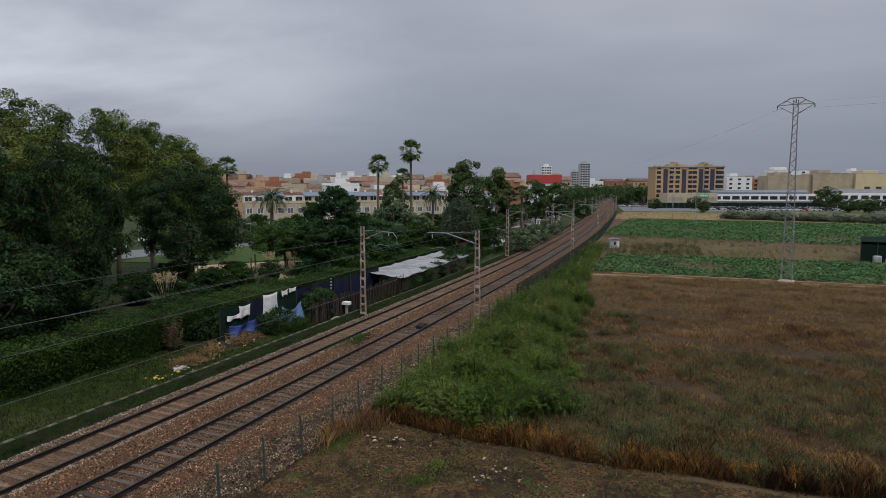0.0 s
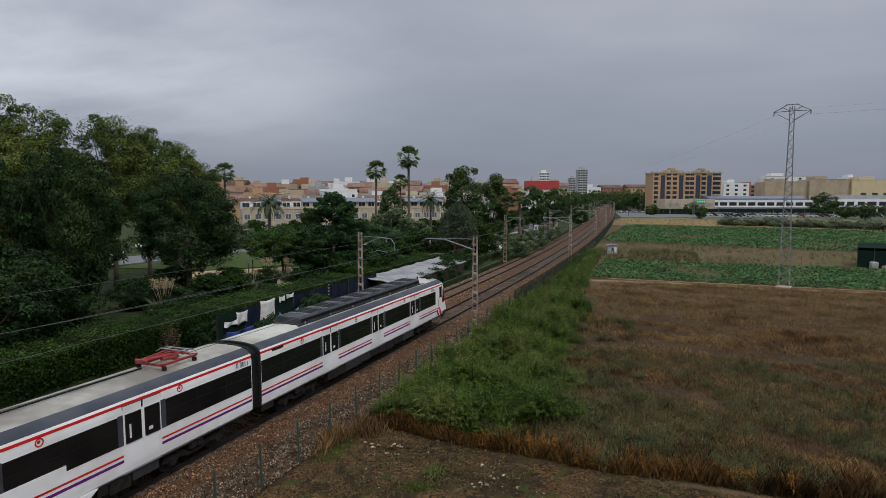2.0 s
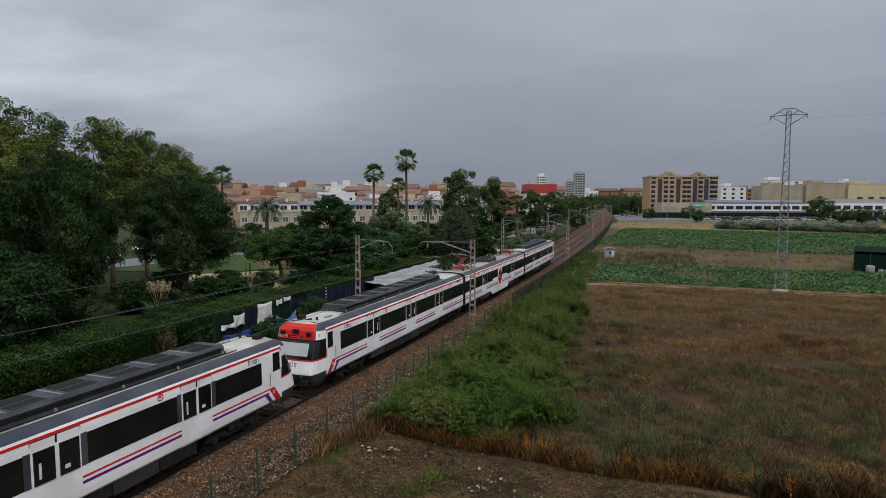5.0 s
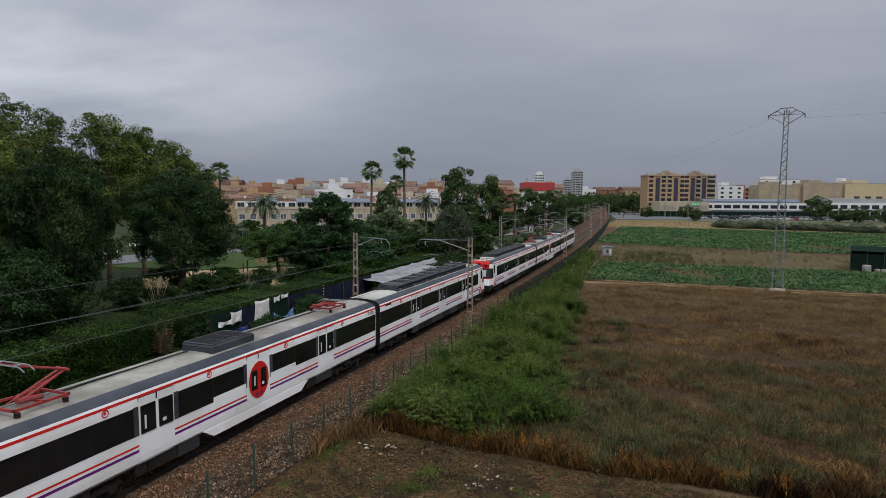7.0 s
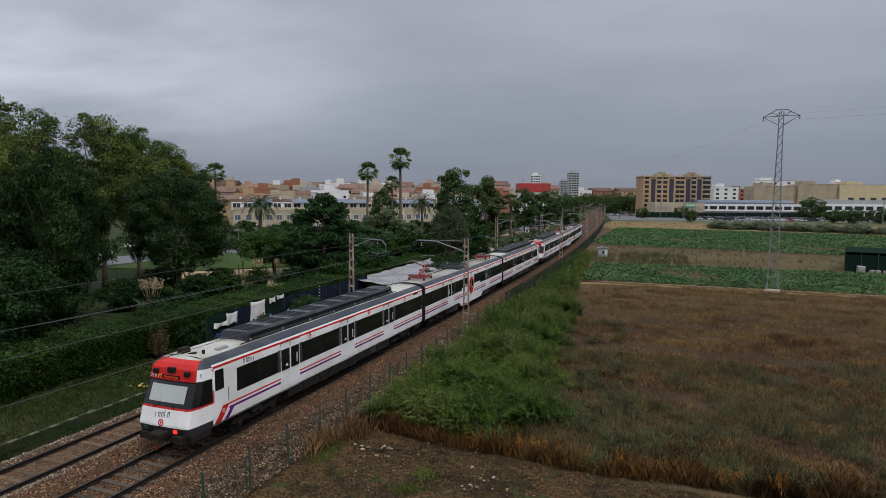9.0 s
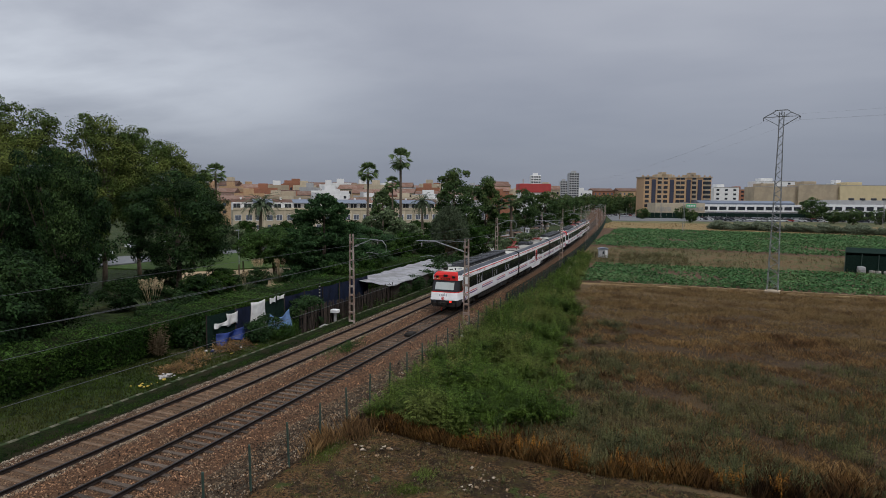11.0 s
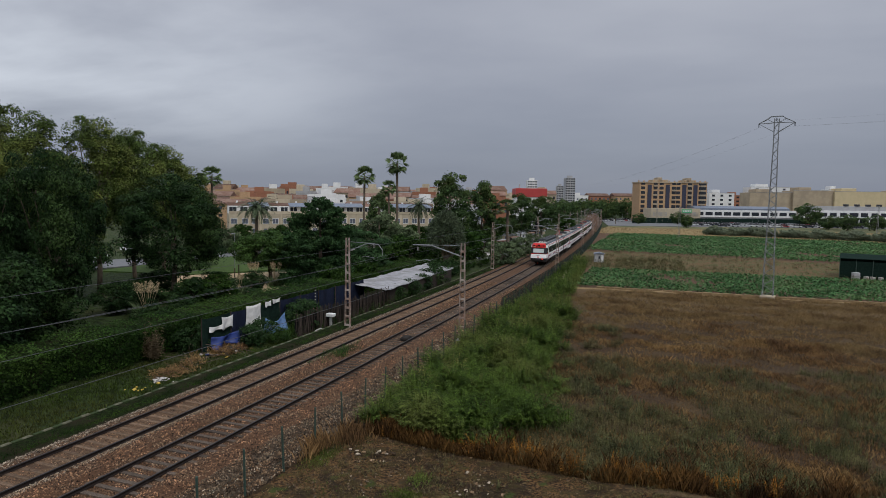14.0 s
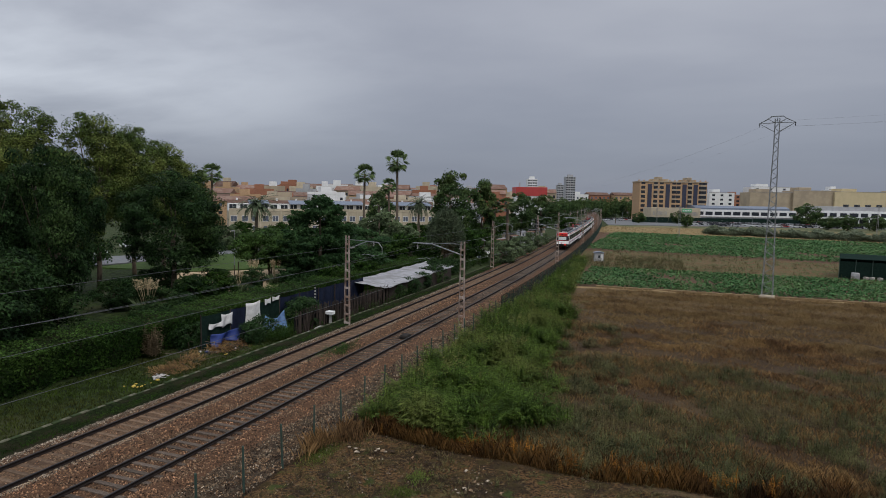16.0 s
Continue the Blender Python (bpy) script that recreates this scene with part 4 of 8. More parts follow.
def mid_car(name, label, raised_first, raised_second):
    car = thing(name, label, "train car", "cars of the commuter train")
    L = MID_LEN
    shell(car, 0.15, L - 0.15, "roof_worn")
    end_wall(car, 0.15, -1)
    end_wall(car, L - 0.15, 1)
    add_doors(car, 6.40), add_doors(car, 18.40), add_doors(car, 12.38, True)
    add_bands(car, [(0.36, 5.34), (7.45, 11.34), (13.42, 17.34), (19.45, L - 0.36)], 0.2, L - 0.2)
    add_stripes(car, [(0.36, 5.55), (7.26, 11.53), (13.24, 17.55), (19.26, L - 0.36)])
    for y in (4.6, 10.2, 15.6, 20.6):
        add_badge(car, y), add_badge(car, y, sg=-1)
    # white panel in the band beside the middle doors and the low white belly
    for sg in (1, -1):
        for a, b in ((9.4, 11.5), (13.3, 15.4)):
            so = Solid(M["white"])
            plate(so, sg, a, b, 1.74, 2.28, 0.018)
            part("blanking_panel", so.data("blanking_panel"), car, "white panel below the window band")
        so = Solid(M["white"])
        so.prism([(8.3, 1.0), (8.9, 0.62), (15.4, 0.62), (16.0, 1.0)], "x", sg * 1.30, sg * 1.462)
        part("low_skirt", so.data("low_skirt"), car, "low white belly under the middle doors")
        so = Solid(M["navy"])
        wordmark(so, (sg * 1.475, 2.2 if sg > 0 else 0.6, 3.18), (0, -1 if sg > 0 else 1, 0), (0, 0, 1), 0.26)
        part("wordmark", so.data("wordmark", fix=False), car, "dark wordmark bars")
    so = Solid(M["unit"], M["shoulder"])
    so.soft(-0.85, 11.8, 3.9, 0.85, 14.7, 4.26, 0.06)
    so.use(1)
    so.box(-0.80, 12.1, 4.262, 0.80, 14.65, 4.30)
    u = part("air_conditioner", so.data("air_conditioner"), car, "grey boxy roof air conditioner")
    grille = Solid(M["black"]).box(-0.7, 0, 4.302, 0.7, 0.70, 4.312).data("grille")
    for y in (12.2, 13.0, 13.8):
        part("grille", grille, u, at=pose(0, y, 0))
    so = Solid(M["black"])
    so.tube((0.25, 4.8, 4.0), (0.25, 11.5, 4.02), 0.035)
    so.tube((0.25, 14.9, 4.02), (0.25, 21.0, 4.0), 0.035)
    part("roof_cable", so.data("roof_cable"), car, "black roof power cable")
    pantograph(car, 3.75, raised_first, 1)
    pantograph(car, 22.2, raised_second, -1)
    add_bogie(car, 3.6), add_bogie(car, 21.5)
    under_boxes(car, [(5.6, 8.3, 0.5), (16.1, 19.4, 0.5)])
    return car


LEAD = "white train car, black windows, red and purple stripes"
cars = []   # thing, distance of its centre behind the train's nose, length, whether it is turned
first = [end_car("train_car", LEAD + ", leading cab", ("009", "M"), False), mid_car("train_car", LEAD + ", red disc", False, True), end_car("train_car", LEAD + ", coupled cab", ("009", "M"), False)]
second = [end_car("train_car", LEAD + ", red cab brow", ("016", "M"), False), mid_car("train_car", LEAD + ", raised pantograph", False, True), end_car("train_car", LEAD + ", tail lamps", ("016", "M"), True)]
back = 0.0
for unit in (first, second):
    for i, c in enumerate(unit):
        length = MID_LEN if i == 1 else END_LEN
        cars.append((c, back, length, i == 0 or i == 1))
        back += length
    back += 1.4

# seconds and the place of the train's nose along the line
NOSE = [(0, 8.11), (0.5, 18.26), (1, 28.26), (1.5, 38.11), (2, 47.81), (2.5, 57.37), (3, 66.78), (3.5, 76.05), (4, 85.20), (4.5, 94.22), (5, 103.13), (5.5, 111.94), (6, 120.66), (6.5, 129.30), (7, 137.88), (7.5, 146.40), (8, 154.88), (8.5, 163.33), (9, 171.76), (9.5, 180.20), (10, 188.64), (10.5, 197.09), (11, 205.58), (11.5, 214.11), (12, 222.68), (12.5, 231.31), (13, 239.99), (13.5, 248.73), (14, 257.54), (14.5, 266.42), (15, 275.35), (15.5, 284.34), (16, 293.38)]


def car_pose(s_nose, behind, length, forward):
    """A car's origin is its nose end (forward cars) or its rear end, with y running into the train."""
    a, b = s_nose - behind, s_nose - behind - length
    pa, _ = on_line(a)
    pb, _ = on_line(b)
    if not forward:
        pa, pb = pb, pa
    way = (pb - pa).normalized()
    return Matrix.Translation(pa) @ Matrix.Rotation(math.atan2(-way.x, way.y), 4, "Z")


def motions():
    for car, behind, length, forward in cars:
        walk(car, [(t, car_pose(s, behind, length, forward)) for t, s in NOSE])


build_track("near_track", 0.0, "near railway track with brown wooden sleepers", M["wood"], "", -0.165, 0)
build_track("far_track", LEFT - RIGHT, "far railway track with dusty sleepers set in stones", M["conc_slp"], "", -0.168, 0)


# ---- plants ----
def unit_vectors(n):
    v = rng.normal(size=(n, 3))
    return v / np.linalg.norm(v, axis=1, keepdims=True)


def leaf_mesh(name, centres, sizes, material, slim=0.45, upward=0.5, facing=None):
    """Many small four-cornered leaves with random lean, turned outward where facing is given."""
    n = len(centres)
    nor = unit_vectors(n) + np.array([0, 0, upward])
    if facing is not None:
        nor = nor * 0.7 + facing
    nor /= np.linalg.norm(nor, axis=1, keepdims=True)
    a = np.cross(nor, unit_vectors(n))
    a /= np.linalg.norm(a, axis=1, keepdims=True) + 1e-9
    b = np.cross(nor, a)
    s = sizes[:, None]
    V = np.stack([centres - a * s, centres - b * s * slim + nor * s * 0.12, centres + a * s, centres + b * s * slim + nor * s * 0.12], 1).reshape(-1, 3)
    F = np.arange(4 * n).reshape(-1, 4)
    return arrays(name, V, F, material)


def crown_points(n, r, z0, z1, clumps, spread, flat=0.8, top_heavy=0.0):
    """Leaf places gathered in clumps over an uneven ellipsoid, with the way out of each clump."""
    u = unit_vectors(clumps)
    rad = rng.uniform(0.45, 1.0, clumps) ** 0.5 * rng.uniform(0.82, 1.16, clumps)
    mid, half = (z0 + z1) / 2 + top_heavy, (z1 - z0) / 2
    c = np.stack([u[:, 0] * rad * r, u[:, 1] * rad * r, mid + u[:, 2] * rad * half], 1)
    k = rng.integers(0, clumps, n)
    size = rng.uniform(0.5, 1.35, clumps)
    way = unit_vectors(n)
    # more leaves on the upper side of a clump, few below
    low = (way[:, 2] < -0.2) & (rng.random(n) < 0.6)
    way[low, 2] *= -1
    d = way * (rng.uniform(0.45, 1, n) ** 0.5)[:, None] * spread * size[k][:, None]
    d[:, 2] *= flat
    stray = rng.random(n) < 0.09
    d[stray] *= rng.uniform(1.1, 1.5, stray.sum())[:, None]
    return c[k] + d, c, way


def trunk_mesh(name, height, r, targets, fork, bark, bend=0.3):
    so = Solid(bark)
    pts = [Vector((0, 0, -0.15))]
    for i in range(1, 5):
        pts.append(Vector((float(rng.normal(0, bend)) * i / 4, float(rng.normal(0, bend)) * i / 4, height * i / 4)))
    so.tube(pts[0], pts[0] + (pts[1] - pts[0]) * 0.15, r * 1.5, r * 1.05, 9)
    for i in range(4):
        so.tube(pts[i] + (pts[1] - pts[0]) * (0.15 if i == 0 else 0), pts[i + 1], r * (1 - 0.17 * i) * 1.02, r * (1 - 0.17 * (i + 1)), 9)
    for t in targets:
        t = Vector(t)
        f = min(max(fork + float(rng.uniform(0, 0.45)), 0), 0.98) * 4
        i = min(int(f), 3)
        a = pts[i].lerp(pts[i + 1], f - i)
        m = a.lerp(t, 0.5) + Vector((0, 0, -0.06 * (t - a).length))
        so.tube(a, m, r * 0.42, r * 0.26, 6)
        so.tube(m, t, r * 0.26, r * 0.08, 5)
    return so.data(name, True)


def make_tree(label, h, r, clear, n, leaf, leaves, trunk_r, clumps=60, spread=1.0, upward=0.5, kind="tree", flat=0.8):
    """A broadleaf tree at the origin."""
    pts, c, way = crown_points(n, r, clear, h - spread * 0.5, clumps, spread, flat)
    t = thing("tree", label, kind)
    part("trunk", trunk_mesh("trunk", clear + (h - clear) * 0.55, trunk_r, c[rng.choice(clumps, min(12, clumps), False)], 0.45, M["bark"]), t)
    part("crown", leaf_mesh("crown", pts, rng.uniform(0.6, 1.3, n) * leaf, leaves, upward=upward, facing=way), t)
    return t


def make_conifer(label, h, r, n, leaf, leaves):
    tiers = 230
    zc = rng.uniform(0.05, 1.0, tiers) ** 1.3
    gc = rng.uniform(0, 2 * math.pi, tiers)
    rc = r * (1 - zc ** 3.0) ** 0.72 * rng.uniform(0.55, 1.08, tiers) + 0.25
    k = rng.choice(tiers, n, p=rc / rc.sum())
    along = rng.uniform(0.25, 1.0, n) ** 0.7
    wide = rng.normal(0, 0.5, n) * (1.25 - along * 0.7)
    pts = np.stack([rc[k] * along * np.cos(gc[k]) - wide * np.sin(gc[k]), rc[k] * along * np.sin(gc[k]) + wide * np.cos(gc[k]), zc[k] * h + 0.10 * rc[k] * along - np.abs(rng.normal(0, 0.16, n)) * (1 + along)], 1)
    t = thing("tree", label, "conifer")
    part("trunk", Solid(M["bark"]).tube((0, 0, -0.1), (0, 0, h * 0.92), r * 0.07, 0.03, 8).data("trunk"), t)
    part("crown", leaf_mesh("crown", pts, rng.uniform(0.6, 1.3, n) * leaf, leaves, 0.35, 0.2), t)
    return t


def palm_trunk(h, r, lean=0.25):
    so = Solid(M["palm_bark"])
    n = 14
    p = [Vector((lean * math.sin(i / n * 1.4), lean * 0.6 * (i / n) ** 2, -0.1 + (h + 0.1) * i / n)) for i in range(n + 1)]
    for i in range(n):
        so.tube(p[i], p[i + 1], r * (1.25 if i == 0 else 1.06 - 0.3 * i / n), r * (1.0 - 0.3 * (i + 1) / n), 9)
    return so.data("trunk"), p[-1]


def fan_crown(top, fronds, length, fingers=9, droop=0.5):
    """Fan-shaped palm leaves on stalks."""
    V, F = [], []
    for i in range(fronds):
        g = i * 2.399 + rng.normal(0, 0.1)
        el = math.radians(85 - 145 * (i / fronds) + rng.normal(0, 6))
        d = np.array([math.cos(g) * math.cos(el), math.sin(g) * math.cos(el), math.sin(el)])
        s = np.array([-math.sin(g), math.cos(g), 0])
        n = np.cross(s, d)
        roll = rng.uniform(-0.9, 0.9)
        s, n = s * math.cos(roll) + n * math.sin(roll), n * math.cos(roll) - s * math.sin(roll)
        base, hub = np.array(top), np.array(top) + d * length * 0.5
        o = len(V)
        V += [base + s * 0.03, base - s * 0.03, hub - s * 0.02, hub + s * 0.02]
        F.append((o, o + 1, o + 2, o + 3))
        for k in range(fingers):
            a = (k / (fingers - 1) - 0.5) * 2.5
            e = d * math.cos(a) + s * math.sin(a)
            tip = hub + e * length * 0.55 * (1 - 0.15 * abs(a)) + np.array([0, 0, -droop * length * 0.16])
            w = np.cross(n, e) * length * 0.042
            m = hub + e * length * 0.3
            o = len(V)
            V += [hub, m + w, tip, m - w]
            F.append((o, o + 1, o + 2, o + 3))
    return np.array(V), np.array(F)


def make_fan_palm(label, h, crown=2.2, r=0.28, skirt=0, fronds=34):
    t = thing("palm_tree", label, "palm tree", "tall fan palms")
    tr, top = palm_trunk(h - crown * 0.6, r)
    part("trunk", tr, t)
    V, F = fan_crown(top, fronds, crown * 1.12, 11)
    part("crown", arrays("crown", V, F, M["leaf_palm"]), t)
    if skirt:
        n = 260
        z = rng.uniform(0, 1, n)
        g = rng.uniform(0, 2 * math.pi, n)
        rad = 0.4 + 1.1 * (1 - np.abs(z - 0.7)) * rng.uniform(0.5, 1, n)
        c = np.stack([top.x + rad * np.cos(g), top.y + rad * np.sin(g), top.z - skirt * (1 - z)], 1)
        part("dead_skirt", leaf_mesh("dead_skirt", c, rng.uniform(0.4, 0.8, n), M["dead"], 0.25, 0), t, "hanging brown dead fronds")
    return t


def make_date_palm(label, h, crown=3.4, r=0.3):
    t = thing("palm_tree", label, "palm tree", "date palms")
    tr, top = palm_trunk(h, r, 0.15)
    part("trunk", tr, t)
    V, F = [], []
    for i in range(46):
        g = i * 2.399
        el = math.radians(78 - 100 * i / 46)
        out = np.array([math.cos(g), math.sin(g), 0])
        s = np.array([-math.sin(g), math.cos(g), 0])
        L = crown * rng.uniform(0.85, 1.1)
        P = [np.array(top)]
        for k in range(1, 9):
            e = el - 0.17 * k
            P.append(P[-1] + (out * math.cos(e) + np.array([0, 0, 1]) * math.sin(e)) * L / 8)
        for k in range(1, 9):
            for sg in (-1, 1):
                w = s * sg * L * 0.15 * (1.15 - k / 10) + (P[k] - P[k - 1]) * 0.7 + np.array([0, 0, -0.05])
                for f in (0, 0.5):
                    q = P[k - 1] + (P[k] - P[k - 1]) * f
                    o = len(V)
                    V += [q, q + w * 0.5 + np.array([0, 0, 0.05]) - (P[k] - P[k - 1]) * 0.12, q + w, q + w * 0.45 + (P[k] - P[k - 1]) * 0.35]
                    F.append((o, o + 1, o + 2, o + 3))
    part("crown", arrays("crown", np.array(V), np.array(F), M["leaf_phoenix"]), t)
    return t


Z0 = -0.55


def stand(ob, x, y, size=1.0, turn=0.0, wide=None, z=Z0):
    w = wide or size
    ob.matrix_basis = Matrix.LocRotScale((x, y, z), Euler((0, 0, radians(turn))), (w, w, size))
    return ob


def also(ob, x, y, size=1.0, turn=0.0, wide=None, z=Z0):
    w = wide or size
    c = copy_thing(ob, Matrix.Translation((x, y, z)) @ Matrix.Rotation(radians(turn), 4, "Z"))
    c.scale = (w, w, size)
    return c


def plant_trees():
    # tall plane trees beyond the hedge
    a = make_tree("tall green plane tree with an open uneven crown", 20.0, 4.3, 6.4, 42000, 0.135, M["leaf_plane"], 0.30, 120, 1.15)
    b = make_tree("tall plane tree with yellowing green leaves", 19.0, 3.9, 3.0, 44000, 0.135, M["leaf_plane"], 0.28, 125, 1.1)
    stand(a, -62.0, 53.2, 1.04)
    stand(b, -58.8, 43.7, 1.02, 70, 0.95)
    also(b, -72.9, 49.0, 1.18, 130, 1.05)
    also(a, -64.6, 60.8, 1.02, 200, 0.95)
    also(a, -67.2, 68.3, 0.96, 20, 0.95)
    also(a, -71.1, 77.5, 0.83, 310, 0.8)
    also(b, -66.0, 40.9, 0.94, 250, 1.0)
    also(b, -47.5, 27.0, 0.86, 160, 0.9)
    also(b, -60.4, 47.6, 0.80, 220, 0.9)
    d = make_tree("dark dense round-crowned tree on the lawn", 14.0, 5.4, 2.8, 46000, 0.135, M["leaf_dark"], 0.34, 150, 1.1)
    stand(d, -50.2, 52.4)
    also(d, -44.5, 34.2, 1.07, 140, 0.66)
    also(d, -46.4, 29.6, 1.0, 250, 0.62)
    e = make_tree("dark low tree behind the hedge", 7.6, 3.6, 0.4, 20000, 0.125, M["leaf_dark"], 0.2, 60, 1.0)
    stand(e, -44.6, 32.6, 0.95)
    also(e, -42.9, 28.4, 1.05, 100)
    also(e, -40.3, 25.1, 1.1, 200)
    also(e, -56.5, 37.4, 1.0, 300)
    also(e, -52.0, 32.2, 1.0, 40)
    # low dark shrubs under the trees
    e = make_tree("low dark rounded shrub under the trees", 7.6, 3.6, 0.4, 6500, 0.22, M["leaf_dark"], 0.2, 45, 1.1, kind="shrub")
    for i, (bx, by, bs) in enumerate(((-45.2, 44.7, 0.42), (-44.5, 49.3, 0.46), (-40.7, 43.2, 0.34), (-52.0, 48.5, 0.40), (-41.4, 40.2, 0.30), (-38.9, 51.5, 0.30), (-47.4, 56.5, 0.42), (-54.5, 54.0, 0.40), (-58.0, 58.5, 0.36), (-50.0, 44.5, 0.44), (-47.0, 61.5, 0.36))):
        (also if i else stand)(e, bx, by, bs, 53 * i, bs * 1.35)
    # park trees
    f = make_tree("small round green park tree with a bent trunk", 7.4, 4.6, 2.3, 26000, 0.16, M["leaf_bright"], 0.18, 130, 1.05, 1.0, flat=0.6)
    stand(f, -50.7, 70.4)
    g = make_conifer("dense green conifer with layered branches", 11.8, 5.3, 48000, 0.23, M["leaf_conifer"])
    stand(g, -41.6, 68.6)
    k = make_tree("dark spreading evergreen tree", 7.8, 5.2, 0.6, 26000, 0.17, M["leaf_conifer"], 0.2, 60, 1.0, 0.8, flat=0.5)
    stand(k, -40.8, 76.4)
    also(k, -52.2, 78.4, 0.75, 70)
    m = make_tree("rounded grey-green tree in the park", 9.0, 3.6, 0.8, 9000, 0.25, M["leaf_grey"], 0.2, 50, 0.9)
    stand(m, -47.8, 97.3, 9.2 / 9.0 + 0.06)
    also(m, -47.6, 108.1, 0.75, 90, 1.1)
    o = make_tree("tall green open tree by the houses", 17, 4.4, 3.0, 14000, 0.27, M["leaf_mid"], 0.25, 70, 1.35)
    stand(o, -42.5, 122.9, 1.02, 0, 0.95)
    also(o, -39.4, 134.9, 0.95, 120, 0.85)
    also(o, -65.3, 135.6, 0.80, 60, 0.7)
    also(o, -37.8, 199.9, 0.80, 30, 1.0)
    also(o, -38.6, 172.7, 0.82, 210, 0.8)
    q = make_tree("leafy green bush tree beside the allotments", 6.5, 3.6, 0.3, 8000, 0.24, M["leaf_hedge"], 0.14, 45, 0.9)
    stand(q, -38.7, 90.1, 0.9)
    also(q, -34.0, 107.0, 0.95, 70)
    also(q, -40.4, 87.3, 0.75, 140)
    also(q, -37.1, 97.2, 0.8, 200)
    also(q, -36.8, 127.3, 0.8, 300)
    also(q, -36.3, 63.1, 0.55, 300)
    also(q, -35.7, 69.8, 0.55, 30)
    also(q, -44.7, 49.1, 0.5, 80)
    also(q, -45.1, 53.3, 0.5, 180)
    u = make_tree("low grey-green reedy shrub by the railway", 4.4, 3.4, 0.1, 6000, 0.2, M["leaf_grey"], 0.1, 40, 0.8)
    stand(u, -27.4, 107.4)
    also(u, -27.7, 122.3, 1.0, 90)
    also(u, -29.6, 149.4, 0.9, 190)
    also(q, -35.3, 238.4, 0.9, 100)
    for px, (bx, by, bs) in enumerate(((-85.2, 104.2, 0.9), (-96.6, 123.4, 0.8), (-82.4, 118.2, 0.85), (-70.9, 109.8, 0.8), (-61.3, 104.9, 1.0), (-62.1, 113.2, 0.95), (-65.5, 124.7, 0.9), (-63.1, 136.4, 0.9), (-57.3, 138.7, 0.85), (-59.5, 153.9, 0.9), (-54.9, 171.8, 1.0), (-49.0, 184.8, 1.0), (-49.6, 206.0, 1.1), (-48.4, 227.9, 1.0), (-47.0, 126.6, 0.9), (-46.0, 153.8, 0.9), (-55.9, 90.9, 0.7), (-74.0, 83.9, 0.8), (-77.7, 77.1, 0.7), (-83.7, 70.5, 0.6))):
        also(q if px % 3 else m, bx, by, bs * (1.0 if px % 3 else 0.7), 47 * px)
    # trees at the far end of the line
    v = make_tree("distant rounded tree beside the line", 15, 8.0, 1.5, 5000, 0.55, M["leaf_mid"], 0.4, 50, 2.4)
    stand(v, -24.7, 451.6)
    also(v, -35.1, 458.3, 1.0, 60)
    also(v, -19.0, 496.8, 1.05, 160)
    also(v, -50.2, 334.5, 0.85, 260, 0.8)
    also(v, -51.5, 301.8, 0.85, 30, 0.8)
    also(v, -63.1, 490.4, 1.0, 110)
    also(v, -71.9, 637.1, 1.0, 110, 1.3)
    also(v, -52.9, 580.1, 1.0, 200, 1.2)
    also(v, 74.5, 388.2, 0.85, 200)
    also(v, 10.8, 326.0, 0.42, 100, 0.42)
    also(v, 83.5, 343.4, 0.5, 10, 0.7)
    also(v, 77.3, 351.8, 0.45, 70, 0.6)
    also(v, 95.9, 348.2, 0.5, 150, 0.7)
    also(v, 7.6, 380.5, 0.5, 70, 0.5)
    also(v, -13.6, 372.3, 0.42, 170, 0.5)
    also(v, -56.7, 407.0, 0.85, 210, 0.6)
    also(v, -66.0, 424.9, 0.95, 20, 0.8)
    also(v, -37.9, 435.8, 0.8, 80, 0.8)
    also(v, -93.3, 779.0, 1.1, 50, 1.6)
    also(v, -82.4, 826.1, 1.1, 150, 1.6)
    # palms
    s = make_fan_palm("tall fan palm with a slim brown trunk", 18.6)
    stand(s, -56.3, 109.0, 16.8 / 18.6 + 0.04)
    also(s, -50.9, 113.3, 19.7 / 18.6 + 0.04, 90)
    also(s, -59.0, 127.3, 14.8 / 18.6 + 0.04, 200)
    also(s, -77.4, 90.1, 15.9 / 18.6 + 0.04, 40)
    also(s, -55.9, 115.6, 11.4 / 18.6 + 0.04, 140)
    also(s, -33.7, 137.1, 10.9 / 18.6 + 0.04, 240, 1.25)
    also(s, -39.3, 145.6, 9.5 / 18.6 + 0.04, 20, 1.2)
    x = make_fan_palm("stout shaggy palm with a skirt of dead fronds", 7.6, 1.9, 0.5, 3.6, 40)
    n = 5200
    g, fall = rng.uniform(0, 2 * math.pi, n), rng.random(n)
    out = 0.4 + 2.3 * np.sin(fall * 1.9) * rng.uniform(0.6, 1.1, n)
    c = np.stack([out * np.cos(g), out * np.sin(g), 8.6 - 4.6 * fall ** 1.5 + rng.normal(0, 0.35, n)], 1)
    part("hanging_leaves", leaf_mesh("hanging_leaves", c, rng.uniform(0.2, 0.5, n), M["leaf_phoenix"], 0.14, 0.1), x, "olive green hanging leaves")
    stand(x, -32.2, 90.5, 1.08)
    y = make_date_palm("date palm with arching grey-green fronds", 9.2)
    stand(y, -69.9, 93.0, 1.08, 0, 1.3)
    also(y, -49.8, 122.3, 1.12, 80, 1.0)
    also(y, -66.1, 100.9, 0.8, 160, 0.9)
    also(y, -25.4, 354.8, 0.5, 160, 0.7)


plant_trees()


